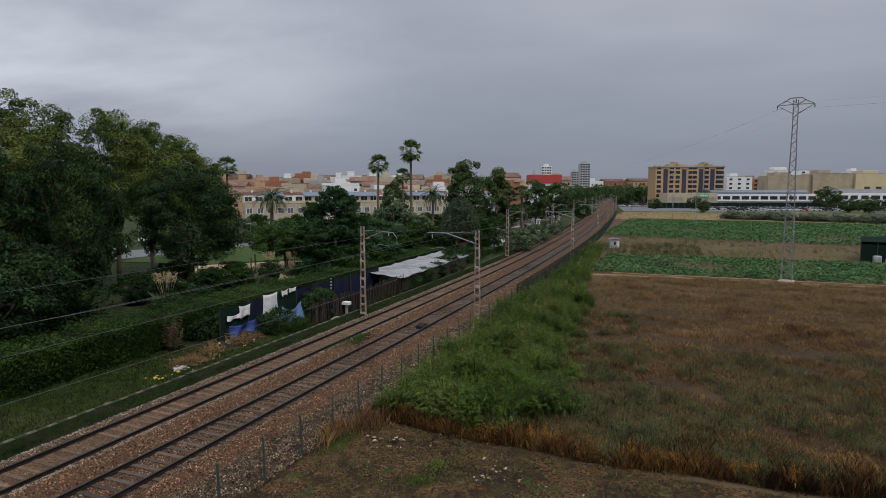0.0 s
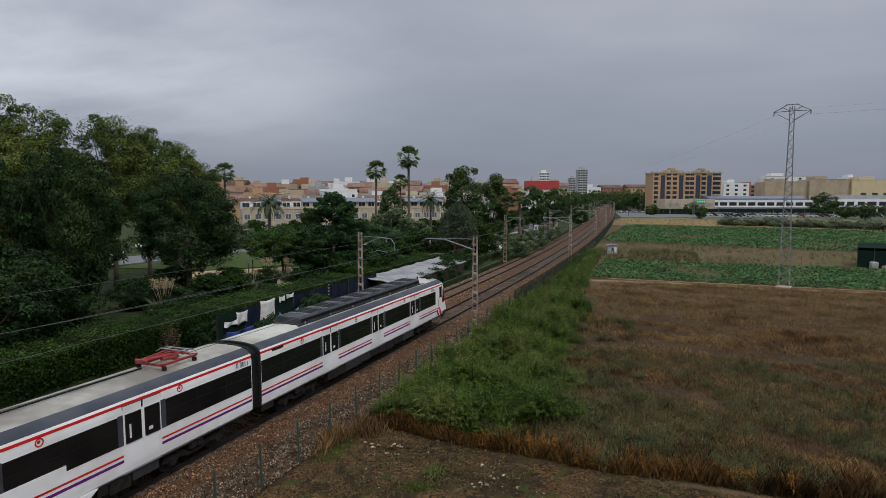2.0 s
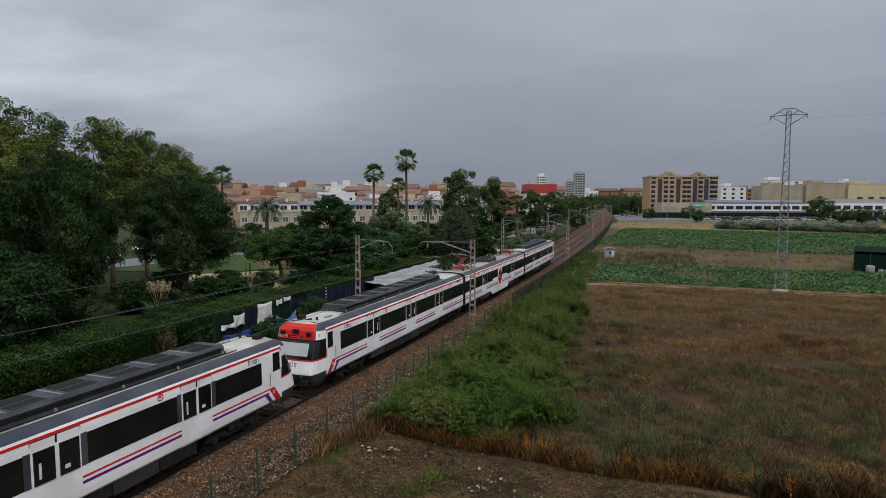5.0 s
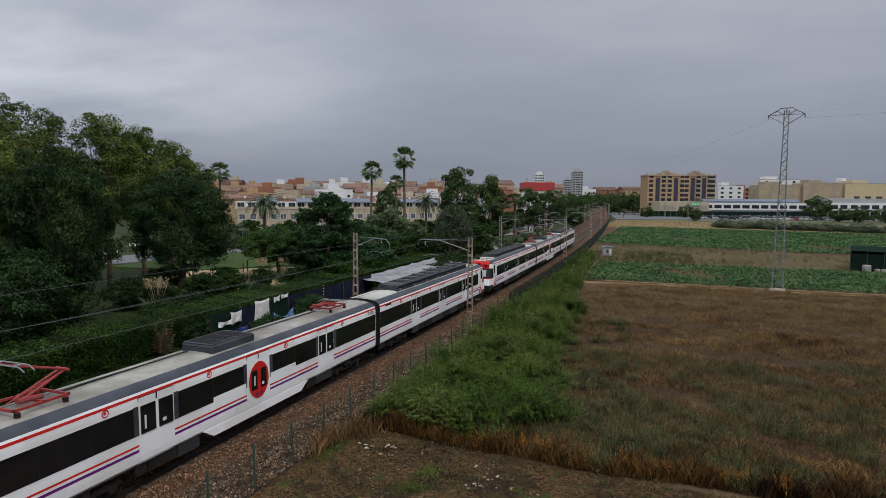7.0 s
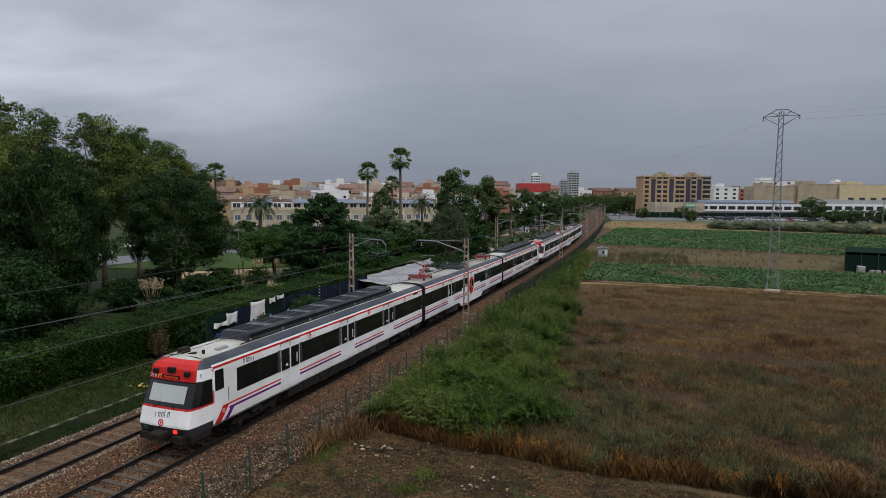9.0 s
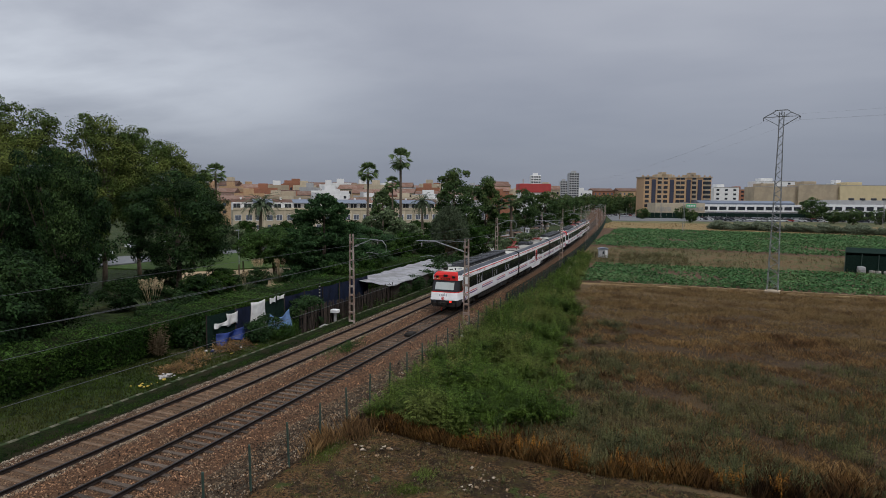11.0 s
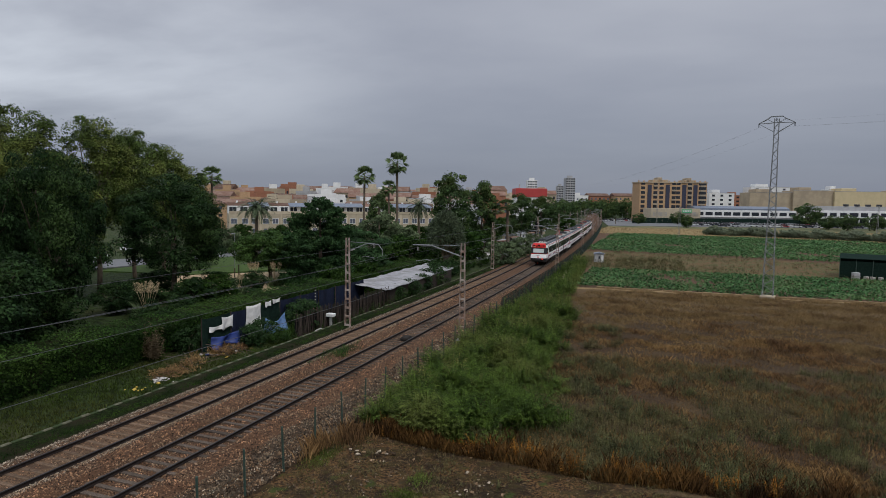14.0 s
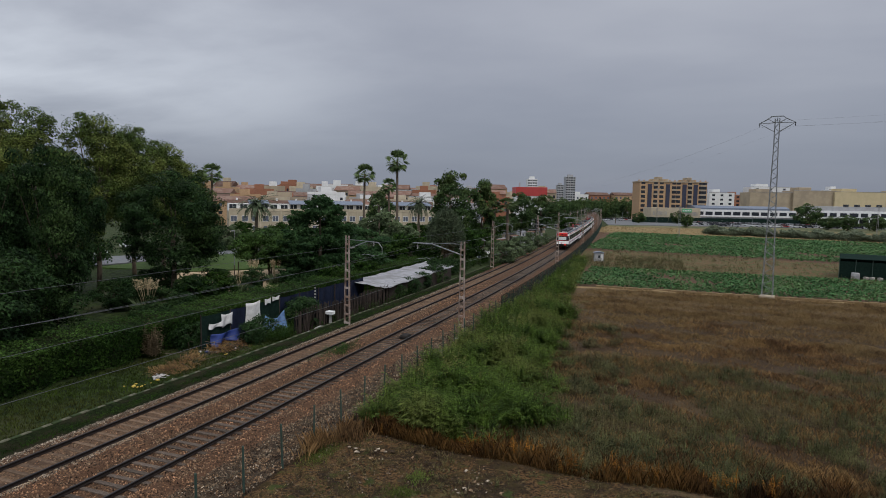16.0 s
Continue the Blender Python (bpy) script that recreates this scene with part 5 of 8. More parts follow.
def build_hedge():
    n = 110000
    y = 4 + 88 * rng.random(n) ** 1.3
    top = rng.random(n) < 0.45
    bulge = 0.3 * np.sin(y * 0.9) + 0.25 * np.sin(y * 2.3 + 1)
    z = np.where(top, 1.75 + rng.normal(0, 0.12, n) + bulge * 0.4, rng.uniform(-0.5, 1.8, n))
    under = 0.55 * np.clip((1.5 - z) / 2.0, 0, 1)
    x = np.where(top, rng.uniform(-37.5, -32.9, n), -33.0 + rng.uniform(-0.6, 0.1, n) - under) + bulge * 0.6 - 0.012 * (y - 30)
    face = np.where(top[:, None], np.array([0.1, 0.0, 1.0]), np.array([1.0, -0.2, -0.35]))
    h = thing("hedge", "long clipped green hedge beside the railway", "hedge")
    part("foliage", leaf_mesh("foliage", np.stack([x, y, z], 1), rng.uniform(0.045, 0.11, n), M["leaf_hedge"], 0.5, 0.3, face), h)
    # plain dark box behind the leaves, put in as the hedge's inner shade
    so = Solid(M["moss_and_shade"])
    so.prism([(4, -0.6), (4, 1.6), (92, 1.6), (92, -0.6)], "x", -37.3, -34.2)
    part("core", so.data("core"), h, "dark box standing in for shade inside the hedge")


build_hedge()


def grass_blades(name, x, y, height, width, material, label, category, lean=0.35, z=Z0, blades=3):
    """Tufts of narrow bent blades."""
    n = len(x)
    k = blades
    X, Y, Hh = np.repeat(x, k) + rng.normal(0, 0.07, n * k), np.repeat(y, k) + rng.normal(0, 0.07, n * k), np.repeat(height, k) * rng.uniform(0.6, 1.2, n * k)
    g = rng.uniform(0, 2 * math.pi, n * k)
    l = rng.uniform(0.1, 1, n * k) * lean * Hh
    wx, wy = -np.sin(g) * width / 2, np.cos(g) * width / 2
    dx, dy = np.cos(g) * l, np.sin(g) * l
    ang = rng.uniform(0, 2 * math.pi, n * k)
    wx, wy = np.cos(ang) * width / 2, np.sin(ang) * width / 2
    zz = np.full(n * k, z - 0.03)
    V = np.stack([np.stack([X - wx, Y - wy, zz], 1), np.stack([X + wx, Y + wy, zz], 1),
                  np.stack([X + dx * 0.4 + wx * 0.7, Y + dy * 0.4 + wy * 0.7, zz + Hh * 0.6], 1), np.stack([X + dx, Y + dy, zz + Hh], 1)], 1).reshape(-1, 3)
    F = np.arange(4 * n * k).reshape(-1, 4)
    return thing(name, label, category, kind="stuff", data=arrays(name, V, F, material))


def lump(x, y, f, seed):
    return np.sin(x * f + seed) * np.sin(y * f * 1.3 + seed * 2) + 0.5 * np.sin(x * f * 2.7 + y * f * 1.9 + seed)


def edge_y(x):
    """The near edge of the field's tall growth."""
    return 25.1 + 0.009 * (x + 1.5) ** 2


def field():
    n = 250000
    x = rng.uniform(-11, 62, n)
    y = edge_y(x) + (82.5 - edge_y(x)) * rng.random(n) ** 1.35
    keep = (x > -9 + 1.5 * np.sin(y * 0.4)) & (x < 0.80 * y + 4)
    # bands along the old furrows, thick and thin
    row = np.sin(y * 1.15 + 0.9 * np.sin(x * 0.11) + 0.5 * lump(x, y, 0.25, 7)) + 0.7 * np.sin(y * 0.47 + 1.2 + 0.6 * np.sin(x * 0.07))
    keep &= rng.random(n) < 0.62 + 0.24 * row
    x, y, row = x[keep], y[keep], row[keep]
    hgt = 0.25 + 0.07 * row + 0.07 * lump(x, y, 0.3, 1) + 0.12 * lump(x, y, 1.3, 4)
    sel = lump(x, y, 0.22, 2.0) + rng.normal(0, 0.6, len(x)) > 0.7
    sel |= rng.random(len(x)) < 0.10
    far = y > 60 + 5 * np.sin(x * 0.3) - 0.25 * np.clip(x - 5, 0, 30)
    sel |= far & (rng.random(len(x)) < 0.8)
    grass_blades("dry_grass", x[~sel], y[~sel], np.clip(hgt[~sel], 0.08, 0.6), 0.024, M["dry"], "brown and purplish dry weeds covering the fallow field", "dry grass", 0.8)
    grass_blades("straw_grass", x[sel], y[sel], np.clip(hgt[sel], 0.10, 0.45) * 0.9, 0.018, M["tan"], "pale straw grass in the fallow field", "dry grass", 0.9)
    n = 42000
    y = 48 + 34.5 * rng.random(n) ** 0.75
    x = rng.uniform(-9, 62, n)
    keep = (x < 0.80 * y + 4) & (rng.random(n) < np.clip((y - 46) / 26, 0.1, 1) * (0.7 + 0.3 * np.sin(y * 1.3 + 0.8 * np.sin(x * 0.1))))
    grass_blades("far_straw", x[keep], y[keep], rng.uniform(0.12, 0.38, keep.sum()), 0.03, M["tan"], "pale straw at the far side of the fallow field", "dry grass", 1.0, blades=2)
    # grey-green weeds, thick toward the near edge
    n = 3400
    x = rng.uniform(-7, 14, n)
    y = edge_y(x) + 0.3 + 20 * rng.random(n) ** 2.3
    keep = (lump(x, y, 0.35, 5) > -0.5) & (x < 0.45 * y + 1)
    feathers("grey_weeds", x[keep], y[keep], rng.uniform(0.2, 0.6, keep.sum()), 9, 5, M["grey_weed"], "grey-green weeds at the field's edge", 0.55)
    # rusty dry grass along the edge
    n = 24000
    x = rng.uniform(-13.5, 30, n)
    y = edge_y(x) + np.abs(rng.normal(0.0, 0.7, n)) - 0.1
    grass_blades("rusty_grass", x, y, rng.uniform(0.15, 0.85, n) * (0.85 + 0.35 * np.sin(x * 1.7) * np.sin(x * 0.6)), 0.008, M["orange_grass"], "rust-coloured tall dry grass edging the field", "dry grass", 0.5)
    n = 190
    x = np.concatenate([rng.normal(-14.4, 0.22, n), rng.normal(-13.6, 0.40, n)])
    y = np.concatenate([rng.normal(23.6, 0.55, n), rng.normal(25.3, 0.5, n)])
    grass_blades("straw_clump", x, y, rng.uniform(0.25, 0.95, 2 * n), 0.010, M["dry"], "straw-coloured grass clump by the fence", "dry grass", 0.6)
    # low green tufts on the bare earth and the verge
    n = 5000
    x, y = rng.uniform(-14, 20, n), rng.uniform(14, 25.5, n)
    keep = (lump(x, y, 0.9, 3) > 0.55) & (y < edge_y(x) - 0.3)
    grass_blades("low_grass", x[keep], y[keep], rng.uniform(0.03, 0.10, keep.sum()), 0.02, M["leaf_hedge"], "low green tufts on bare earth", "grass", 0.8)
    n = 16000
    x, y = rng.uniform(-14.3, 20, n), rng.uniform(14, 27.5, n)
    keep = (lump(x, y, 1.3, 9) + rng.normal(0, 0.4, n) > 0.0) & (y < edge_y(x) - 0.2)
    grass_blades("stubble", x[keep], y[keep], rng.uniform(0.03, 0.12, keep.sum()), 0.012, M["tan"], "short dry stubble on bare earth", "dry grass", 1.2)
    n = 28000
    x, y = rng.uniform(-14.3, 20, n), rng.uniform(14, 27.5, n)
    keep = (lump(x, y, 0.7, 6) + rng.normal(0, 0.5, n) > 0.1) & (y < edge_y(x) - 0.1)
    grass_blades("short_grass", x[keep], y[keep], rng.uniform(0.03, 0.11, keep.sum()), 0.016, M["grey_weed"], "thin olive grass on the bare earth", "grass", 1.0)
    x = np.concatenate([[-12.3, -12.0, -5.9, -5.6, -0.4], rng.uniform(-9.5, 5.0, 26)])
    y = edge_y(x) + rng.uniform(0.1, 0.5, len(x))
    feathers("orange_seedlings", x, y, rng.uniform(0.4, 0.9, len(x)), 9, 8, M["amber"], "amber seedlings standing in the dry grass", 0.4)
    feathers("pale_dead_plant", np.array([-6.7, -6.5, -6.8]), np.array([22.6, 22.2, 21.8]), np.array([0.17, 0.15, 0.12]), 8, 6, M["dead"], "bleached dead plant lying on the bare earth", 1.6)
    feathers("seedling_weeds", rng.uniform(-12.5, 3.5, 70), rng.uniform(20.5, 25.0, 70), rng.uniform(0.10, 0.28, 70), 10, 5, M["grey_weed"], "small olive weeds dotted over the earth", 0.9)
    feathers("bright_seedlings", rng.normal(-9.0, 0.25, 10), rng.normal(22.4, 0.2, 10), rng.uniform(0.10, 0.2, 10), 12, 5, M["fern"], "bright green seedlings on the earth", 0.9)
    n = 900
    x = np.concatenate([rng.normal(-9.0, 0.35, n), rng.normal(-13.9, 0.3, n)])
    y = np.concatenate([rng.normal(21.0, 0.25, n), rng.normal(23.0, 0.7, n)])
    grass_blades("green_tufts", x, y, rng.uniform(0.03, 0.10, 2 * n), 0.02, M["fern"], "fresh bright green tufts on the earth", "grass", 0.9)
    n = 16000
    x, y = rng.uniform(-33.5, -27.3, n), rng.uniform(8, 62, n)
    grass_blades("verge_grass", x, y, rng.uniform(0.06, 0.22, n), 0.04, M["verge"], "short green grass on the railway verge", "grass", 0.7)
    n = 24000
    x, y = rng.uniform(-27.0, -25.95, n), 8 + 102 * rng.random(n) ** 1.4
    x = x - np.interp(y, _y, -_x)
    grass_blades("bank_grass", x, y, rng.uniform(0.04, 0.16, n), 0.03, M["leaf_hedge"], "mossy grass between kerb and ballast", "grass", 0.7, z=-0.33)


def feathers(name, x, y, height, fronds, pairs, material, label, spread=0.9, z=Z0):
    """Feathery weeds: arching stems with leaflets on both sides."""
    n = len(x) * fronds
    X, Y, H_ = np.repeat(x, fronds), np.repeat(y, fronds), np.repeat(height, fronds) * rng.uniform(0.6, 1.15, n)
    X, Y = X + rng.normal(0, 0.18, n), Y + rng.normal(0, 0.18, n)
    g = rng.uniform(0, 2 * math.pi, n)
    out = rng.uniform(0.2, 1.0, n) * spread * H_
    t = np.linspace(0.2, 1.0, pairs)
    V = []
    at = lambda a: (X + np.cos(g) * out * a ** 1.6, Y + np.sin(g) * out * a ** 1.6, z + H_ * (1.6 * a - 0.6 * a * a * (0.6 + out / H_)))
    for k in range(pairs):
        a = t[k]
        px, py, pz = at(a)
        qx, qy, qz = at(a - 0.8 / pairs)
        sx, sy = -np.sin(g) * 0.012, np.cos(g) * 0.012
        V.append(np.stack([np.stack([qx - sx, qy - sy, qz], 1), np.stack([qx + sx, qy + sy, qz], 1), np.stack([px + sx, py + sy, pz], 1), np.stack([px - sx, py - sy, pz], 1)], 1))
        ll = H_ * 0.19 * (1.3 - a) + 0.04
        for sg in (-1, 1):
            gg = g + sg * rng.uniform(0.35, 0.9, n)
            ex, ey, ez = px + np.cos(gg) * ll, py + np.sin(gg) * ll, pz + rng.uniform(-0.45, 0.25, n) * ll
            wx, wy = -np.sin(gg) * ll * 0.13, np.cos(gg) * ll * 0.13
            V.append(np.stack([np.stack([px, py, pz], 1), np.stack([(px + ex) / 2 + wx, (py + ey) / 2 + wy, (pz + ez) / 2 + 0.02], 1), np.stack([ex, ey, ez], 1), np.stack([(px + ex) / 2 - wx, (py + ey) / 2 - wy, (pz + ez) / 2 + 0.02], 1)], 1))
    V = np.concatenate(V).reshape(-1, 3)
    return thing(name, label, "weeds", kind="stuff", data=arrays(name, V, np.arange(len(V)).reshape(-1, 4), material))


def weeds():
    # a dense bright thicket between fence and field
    n = 950
    y = 26.2 + 34 * rng.random(n) ** 1.1
    right = np.interp(y, [26, 28, 34, 40, 60], [-6.8, -5.8, -5.8, -7.0, -9.0])
    right = right + 1.3 * np.sin(y * 1.1) + rng.normal(0, 0.6, n)
    x = -14.2 + (right + 14.2) * rng.random(n) ** 0.9
    mound = lump(x, y, 0.75, 3) + 0.5 * lump(x, y, 1.9, 8)
    keep = (y > edge_y(x) + 0.7) & ((mound > -0.45) | (rng.random(n) < 0.3))
    x, y, mound = x[keep], y[keep], mound[keep]
    feathers("green_weeds", x, y, rng.uniform(0.6, 1.4, len(x)) * np.clip(1 + 0.45 * mound, 0.45, 1.9), 22, 10, M["fern"], "dense feathery bright green weeds beside the fence")
    n = 420
    y = 26.5 + 30 * rng.random(n) ** 1.4
    x = rng.uniform(-8.5, -0.5, n) - 0.08 * (y - 26)
    keep = lump(x, y, 0.8, 2) > 0.15
    feathers("scattered_weeds", x[keep], y[keep], rng.uniform(0.35, 0.8, keep.sum()), 14, 7, M["grey_weed"], "scattered grey-green weeds at the thicket's edge")
    n = 800
    y = 56 + 62 * rng.random(n)
    x = -14.6 + np.interp(y, _y, _x) + rng.uniform(0.2, 5.0, n) * np.interp(y, [56, 90, 118], [1.1, 0.8, 0.5])
    mound = lump(x, y, 0.55, 1) + 0.6 * lump(x, y, 1.4, 4)
    keep = mound > -0.35
    x, y, mound = x[keep], y[keep], mound[keep]
    feathers("far_weeds", x, y, rng.uniform(0.6, 1.4, len(x)) * np.clip(1 + 0.4 * mound, 0.5, 1.7), 14, 6, M["fern"], "bright green weeds beside the far fence")
    n = 90
    y = 32 + 34 * rng.random(n)
    x = rng.uniform(-14.2, -9.5, n) + 0.02 * (y - 30)
    keep = lump(x, y, 0.6, 5) > 0.2
    feathers("seeding_weeds", x[keep], y[keep], rng.uniform(1.2, 1.9, keep.sum()), 12, 8, M["seed"], "yellowish seeding tops among the weeds", 0.5)
    n = 260
    y = 108 + 22 * rng.random(n)
    x = rng.uniform(-15, 4, n)
    feathers("strip_weeds", x, y, rng.uniform(0.5, 1.2, n), 10, 5, M["grey_weed"], "grey-green weeds round the small hut")
    n = 1500
    x = -12 + 107 * rng.random(n) ** 1.3
    y = rng.uniform(109, 147, n) - 0.2 * (x - 10)
    feathers("fallow_weeds", x, y, rng.uniform(0.2, 0.75, n) * (1 + 0.5 * lump(x, y, 0.2, 3)), 7, 4, M["grey_weed"], "weedy strip between the crop fields")
    n = 260
    y = 40 + 26 * rng.random(n)
    x = rng.uniform(-30.5, -28.0, n)
    feathers("verge_weeds", x, y, rng.uniform(0.3, 1.0, n), 10, 5, M["leaf_hedge"], "dark green weeds along the allotment fence")
    n = 5000
    x, y = rng.uniform(-28, 120, n), rng.uniform(231, 312, n)
    grass_blades("straw_meadow", x, y, rng.uniform(0.15, 0.45, n), 0.09, M["tan"], "pale straw meadow before the car park", "dry grass", 1.0)
    feathers("brush_heap", rng.normal(-29.7, 0.6, 30), rng.normal(30.8, 0.9, 30), rng.uniform(0.15, 0.4, 30), 16, 6, M["dry"], "brown heap of dry brushwood on the verge", 1.6)
    feathers("dead_hedge_patch", rng.normal(-33.2, 0.1, 7), rng.normal(32.6, 0.15, 7), rng.uniform(1.2, 2.1, 7), 12, 8, M["dead"], "brown dead patch in the hedge", 0.35)
    feathers("dry_brush", rng.normal(-30.4, 0.6, 40), rng.normal(36.5, 1.6, 40), rng.uniform(0.2, 0.6, 40), 14, 6, M["dry"], "dark dry brush by the washing", 1.2)
    n = 120
    y = 62 + 60 * rng.random(n)
    x = -28.8 + np.interp(y, _y, _x) - rng.uniform(0, 3.0, n)
    feathers("line_side_weeds", x, y, rng.uniform(0.6, 1.5, n), 14, 6, M["leaf_hedge"], "green weeds beside the allotment hedge")


weeds()
field()


def crops():
    def band(y0, y1, x0, x1, step, gap, leaves, size, name, label, slope=0.0):
        ys = np.arange(y0, y1, gap)
        X, Y = [], []
        for yy in ys:
            xs = np.arange(x0, x1, step) + rng.uniform(0, step)
            X.append(xs + rng.normal(0, 0.08, len(xs)))
            Y.append(np.full(len(xs), yy) + rng.normal(0, 0.10, len(xs)) + 0.4 * np.sin(xs * 0.05) - slope * (xs - 10))
        X, Y = np.concatenate(X), np.concatenate(Y)
        keep = (lump(X, Y, 0.12, 4) + rng.normal(0, 0.3, len(X)) < 1.05) & (X < 0.86 * Y + 6)
        X, Y = X[keep], Y[keep]
        n = len(X) * leaves
        c = np.stack([np.repeat(X, leaves) + rng.normal(0, size * 0.8, n), np.repeat(Y, leaves) + rng.normal(0, size * 0.6, n), Z0 + rng.uniform(0.12, 0.5, n)], 1)
        thing(name, label, "crop", kind="stuff", data=leaf_mesh(name, c, rng.uniform(0.6, 1.2, n) * size, M["crop"], 0.6, 1.2))
    band(85.2, 108.2, -11.5, 100, 0.6, 0.85, 9, 0.20, "near_crop", "rows of leafy green vegetable crop")
    band(148, 240, -18, 190, 1.0, 1.3, 8, 0.28, "far_crop", "far rows of leafy green vegetable crop", 0.2)


crops()


def stones():
    """Loose crushed stones on the bed and on the path."""
    def scatter(name, label, n, lat0, lat1, s0, s1, zf, size, material):
        s = s0 + (s1 - s0) * rng.random(n) ** 1.5
        lat = rng.uniform(lat0, lat1, n)
        y = np.interp(s, _s, _y)
        h = np.interp(y, BEND_Y, BEND)
        x = np.interp(s, _s, _x) + RIGHT + lat * np.cos(h)
        y = y + lat * np.sin(h)
        z = zf(lat) + rng.uniform(-0.005, 0.02, n)
        r = rng.uniform(0.5, 1.3, n) * size
        oct_ = np.array([(1, 0, 0), (0, 1, 0), (-1, 0, 0), (0, -1, 0), (0, 0, 1), (0, 0, -1)], float)
        V = oct_[None] * rng.uniform(0.6, 1.3, (n, 6, 1)) * r[:, None, None]
        a = rng.uniform(0, 6.28, n)
        ca, sa = np.cos(a)[:, None], np.sin(a)[:, None]
        V = np.stack([V[..., 0] * ca - V[..., 1] * sa, V[..., 0] * sa + V[..., 1] * ca, V[..., 2] + V[..., 0] * 0.4], -1) + np.stack([x, y, z], -1)[:, None]
        f = np.array([(0, 1, 4), (1, 2, 4), (2, 3, 4), (3, 0, 4), (1, 0, 5), (2, 1, 5), (3, 2, 5), (0, 3, 5)])
        F = (f[None] + 6 * np.arange(n)[:, None, None]).reshape(-1, 3)
        thing(name, label, "stones", kind="stuff", data=arrays(name, V.reshape(-1, 3), F, material))
    bed = lambda lat: np.interp(lat, [u for u, _ in BED[1:-1]], [v for _, v in BED[1:-1]])
    n = 9000
    cx, cy = rng.uniform(-14, 18, n), rng.uniform(14, 27, n)
    ok = cy < edge_y(cx) - 0.1
    clods = np.stack([cx[ok], cy[ok], np.full(ok.sum(), -0.55)], 1)
    thing("clods", "small clods of earth and stones", "clods", kind="stuff", data=leaf_mesh("clods", clods + rng.normal(0, 0.015, clods.shape), rng.uniform(0.015, 0.06, len(clods)), M["earth_clod"], 0.9, 0.8))
    scatter("ballast_stones", "reddish brown crushed ballast stones", 32000, -2.9, 2.6, 8, 80, bed, 0.04, M["stone"])
    scatter("far_track_stones", "brown dusty stones between the far rails", 13000, -5.7, -2.6, 8, 80, bed, 0.030, M["stone"])
    scatter("shoulder_stones", "pale grey stones on the ballast shoulder", 9000, -6.6, -5.4, 8, 90, bed, 0.035, M["pale_stone"])
    scatter("mid_pale_stones", "pale stones beside the far track", 5200, -3.15, -2.55, 8, 60, bed, 0.035, M["pale_stone"])
    path = lambda lat: np.interp(lat, [2.3, 3.2, 4.6, 5], [-0.41, -0.47, -0.50, -0.52])
    scatter("path_stones", "grey brown gravel stones beside the track", 22000, 1.9, 4.7, 8, 65, path, 0.045, M["path_stone"])
    scatter("path_pale_stones", "pale gravel beside the track", 4000, 2.3, 4.7, 8, 60, path, 0.04, M["pale_stone"])


stones()


# ---- railway furniture ----
def make_mast(h, label):
    """A lattice mast of two channel legs joined by plates; its narrow side along the line."""
    m = thing("catenary_mast", label, "catenary mast", "catenary masts")
    for sg in (-1, 1):
        so = Solid(M["rust"])
        a, b = sg * 0.24, sg * 0.13
        for dy in (-0.1, 0.1):
            so.add([(a - 0.03, dy - 0.012, -0.7), (a + 0.03, dy - 0.012, -0.7), (a + 0.03, dy + 0.012, -0.7), (a - 0.03, dy + 0.012, -0.7), (b - 0.03, dy - 0.012, h), (b + 0.03, dy - 0.012, h), (b + 0.03, dy + 0.012, h), (b - 0.03, dy + 0.012, h)],
                   [(0, 3, 2, 1), (4, 5, 6, 7), (0, 1, 5, 4), (1, 2, 6, 5), (2, 3, 7, 6), (3, 0, 4, 7)])
        so.add([(a + sg * 0.03, -0.1, -0.7), (a + sg * 0.03, 0.1, -0.7), (b + sg * 0.03, 0.1, h), (b + sg * 0.03, -0.1, h), (a + sg * 0.042, -0.1, -0.7), (a + sg * 0.042, 0.1, -0.7), (b + sg * 0.042, 0.1, h), (b + sg * 0.042, -0.1, h)],
               [(0, 1, 2, 3), (7, 6, 5, 4), (0, 4, 5, 1), (2, 6, 7, 3), (0, 3, 7, 4), (1, 5, 6, 2)])
        part("leg", so.data("leg"), m)
    z = -0.3
    while z < h - 0.15:
        w_ = 0.24 - 0.11 * z / h
        so = Solid(M["rust"]).box(-w_, -0.115, z, w_, 0.115, z + 0.16)
        part("plate", so.data("plate"), m)
        z += 0.78
    so = Solid(M["concrete"]).soft(-0.45, -0.45, -0.9, 0.45, 0.45, -0.42, 0.04)
    part("footing", so.data("footing"), m)
    return m


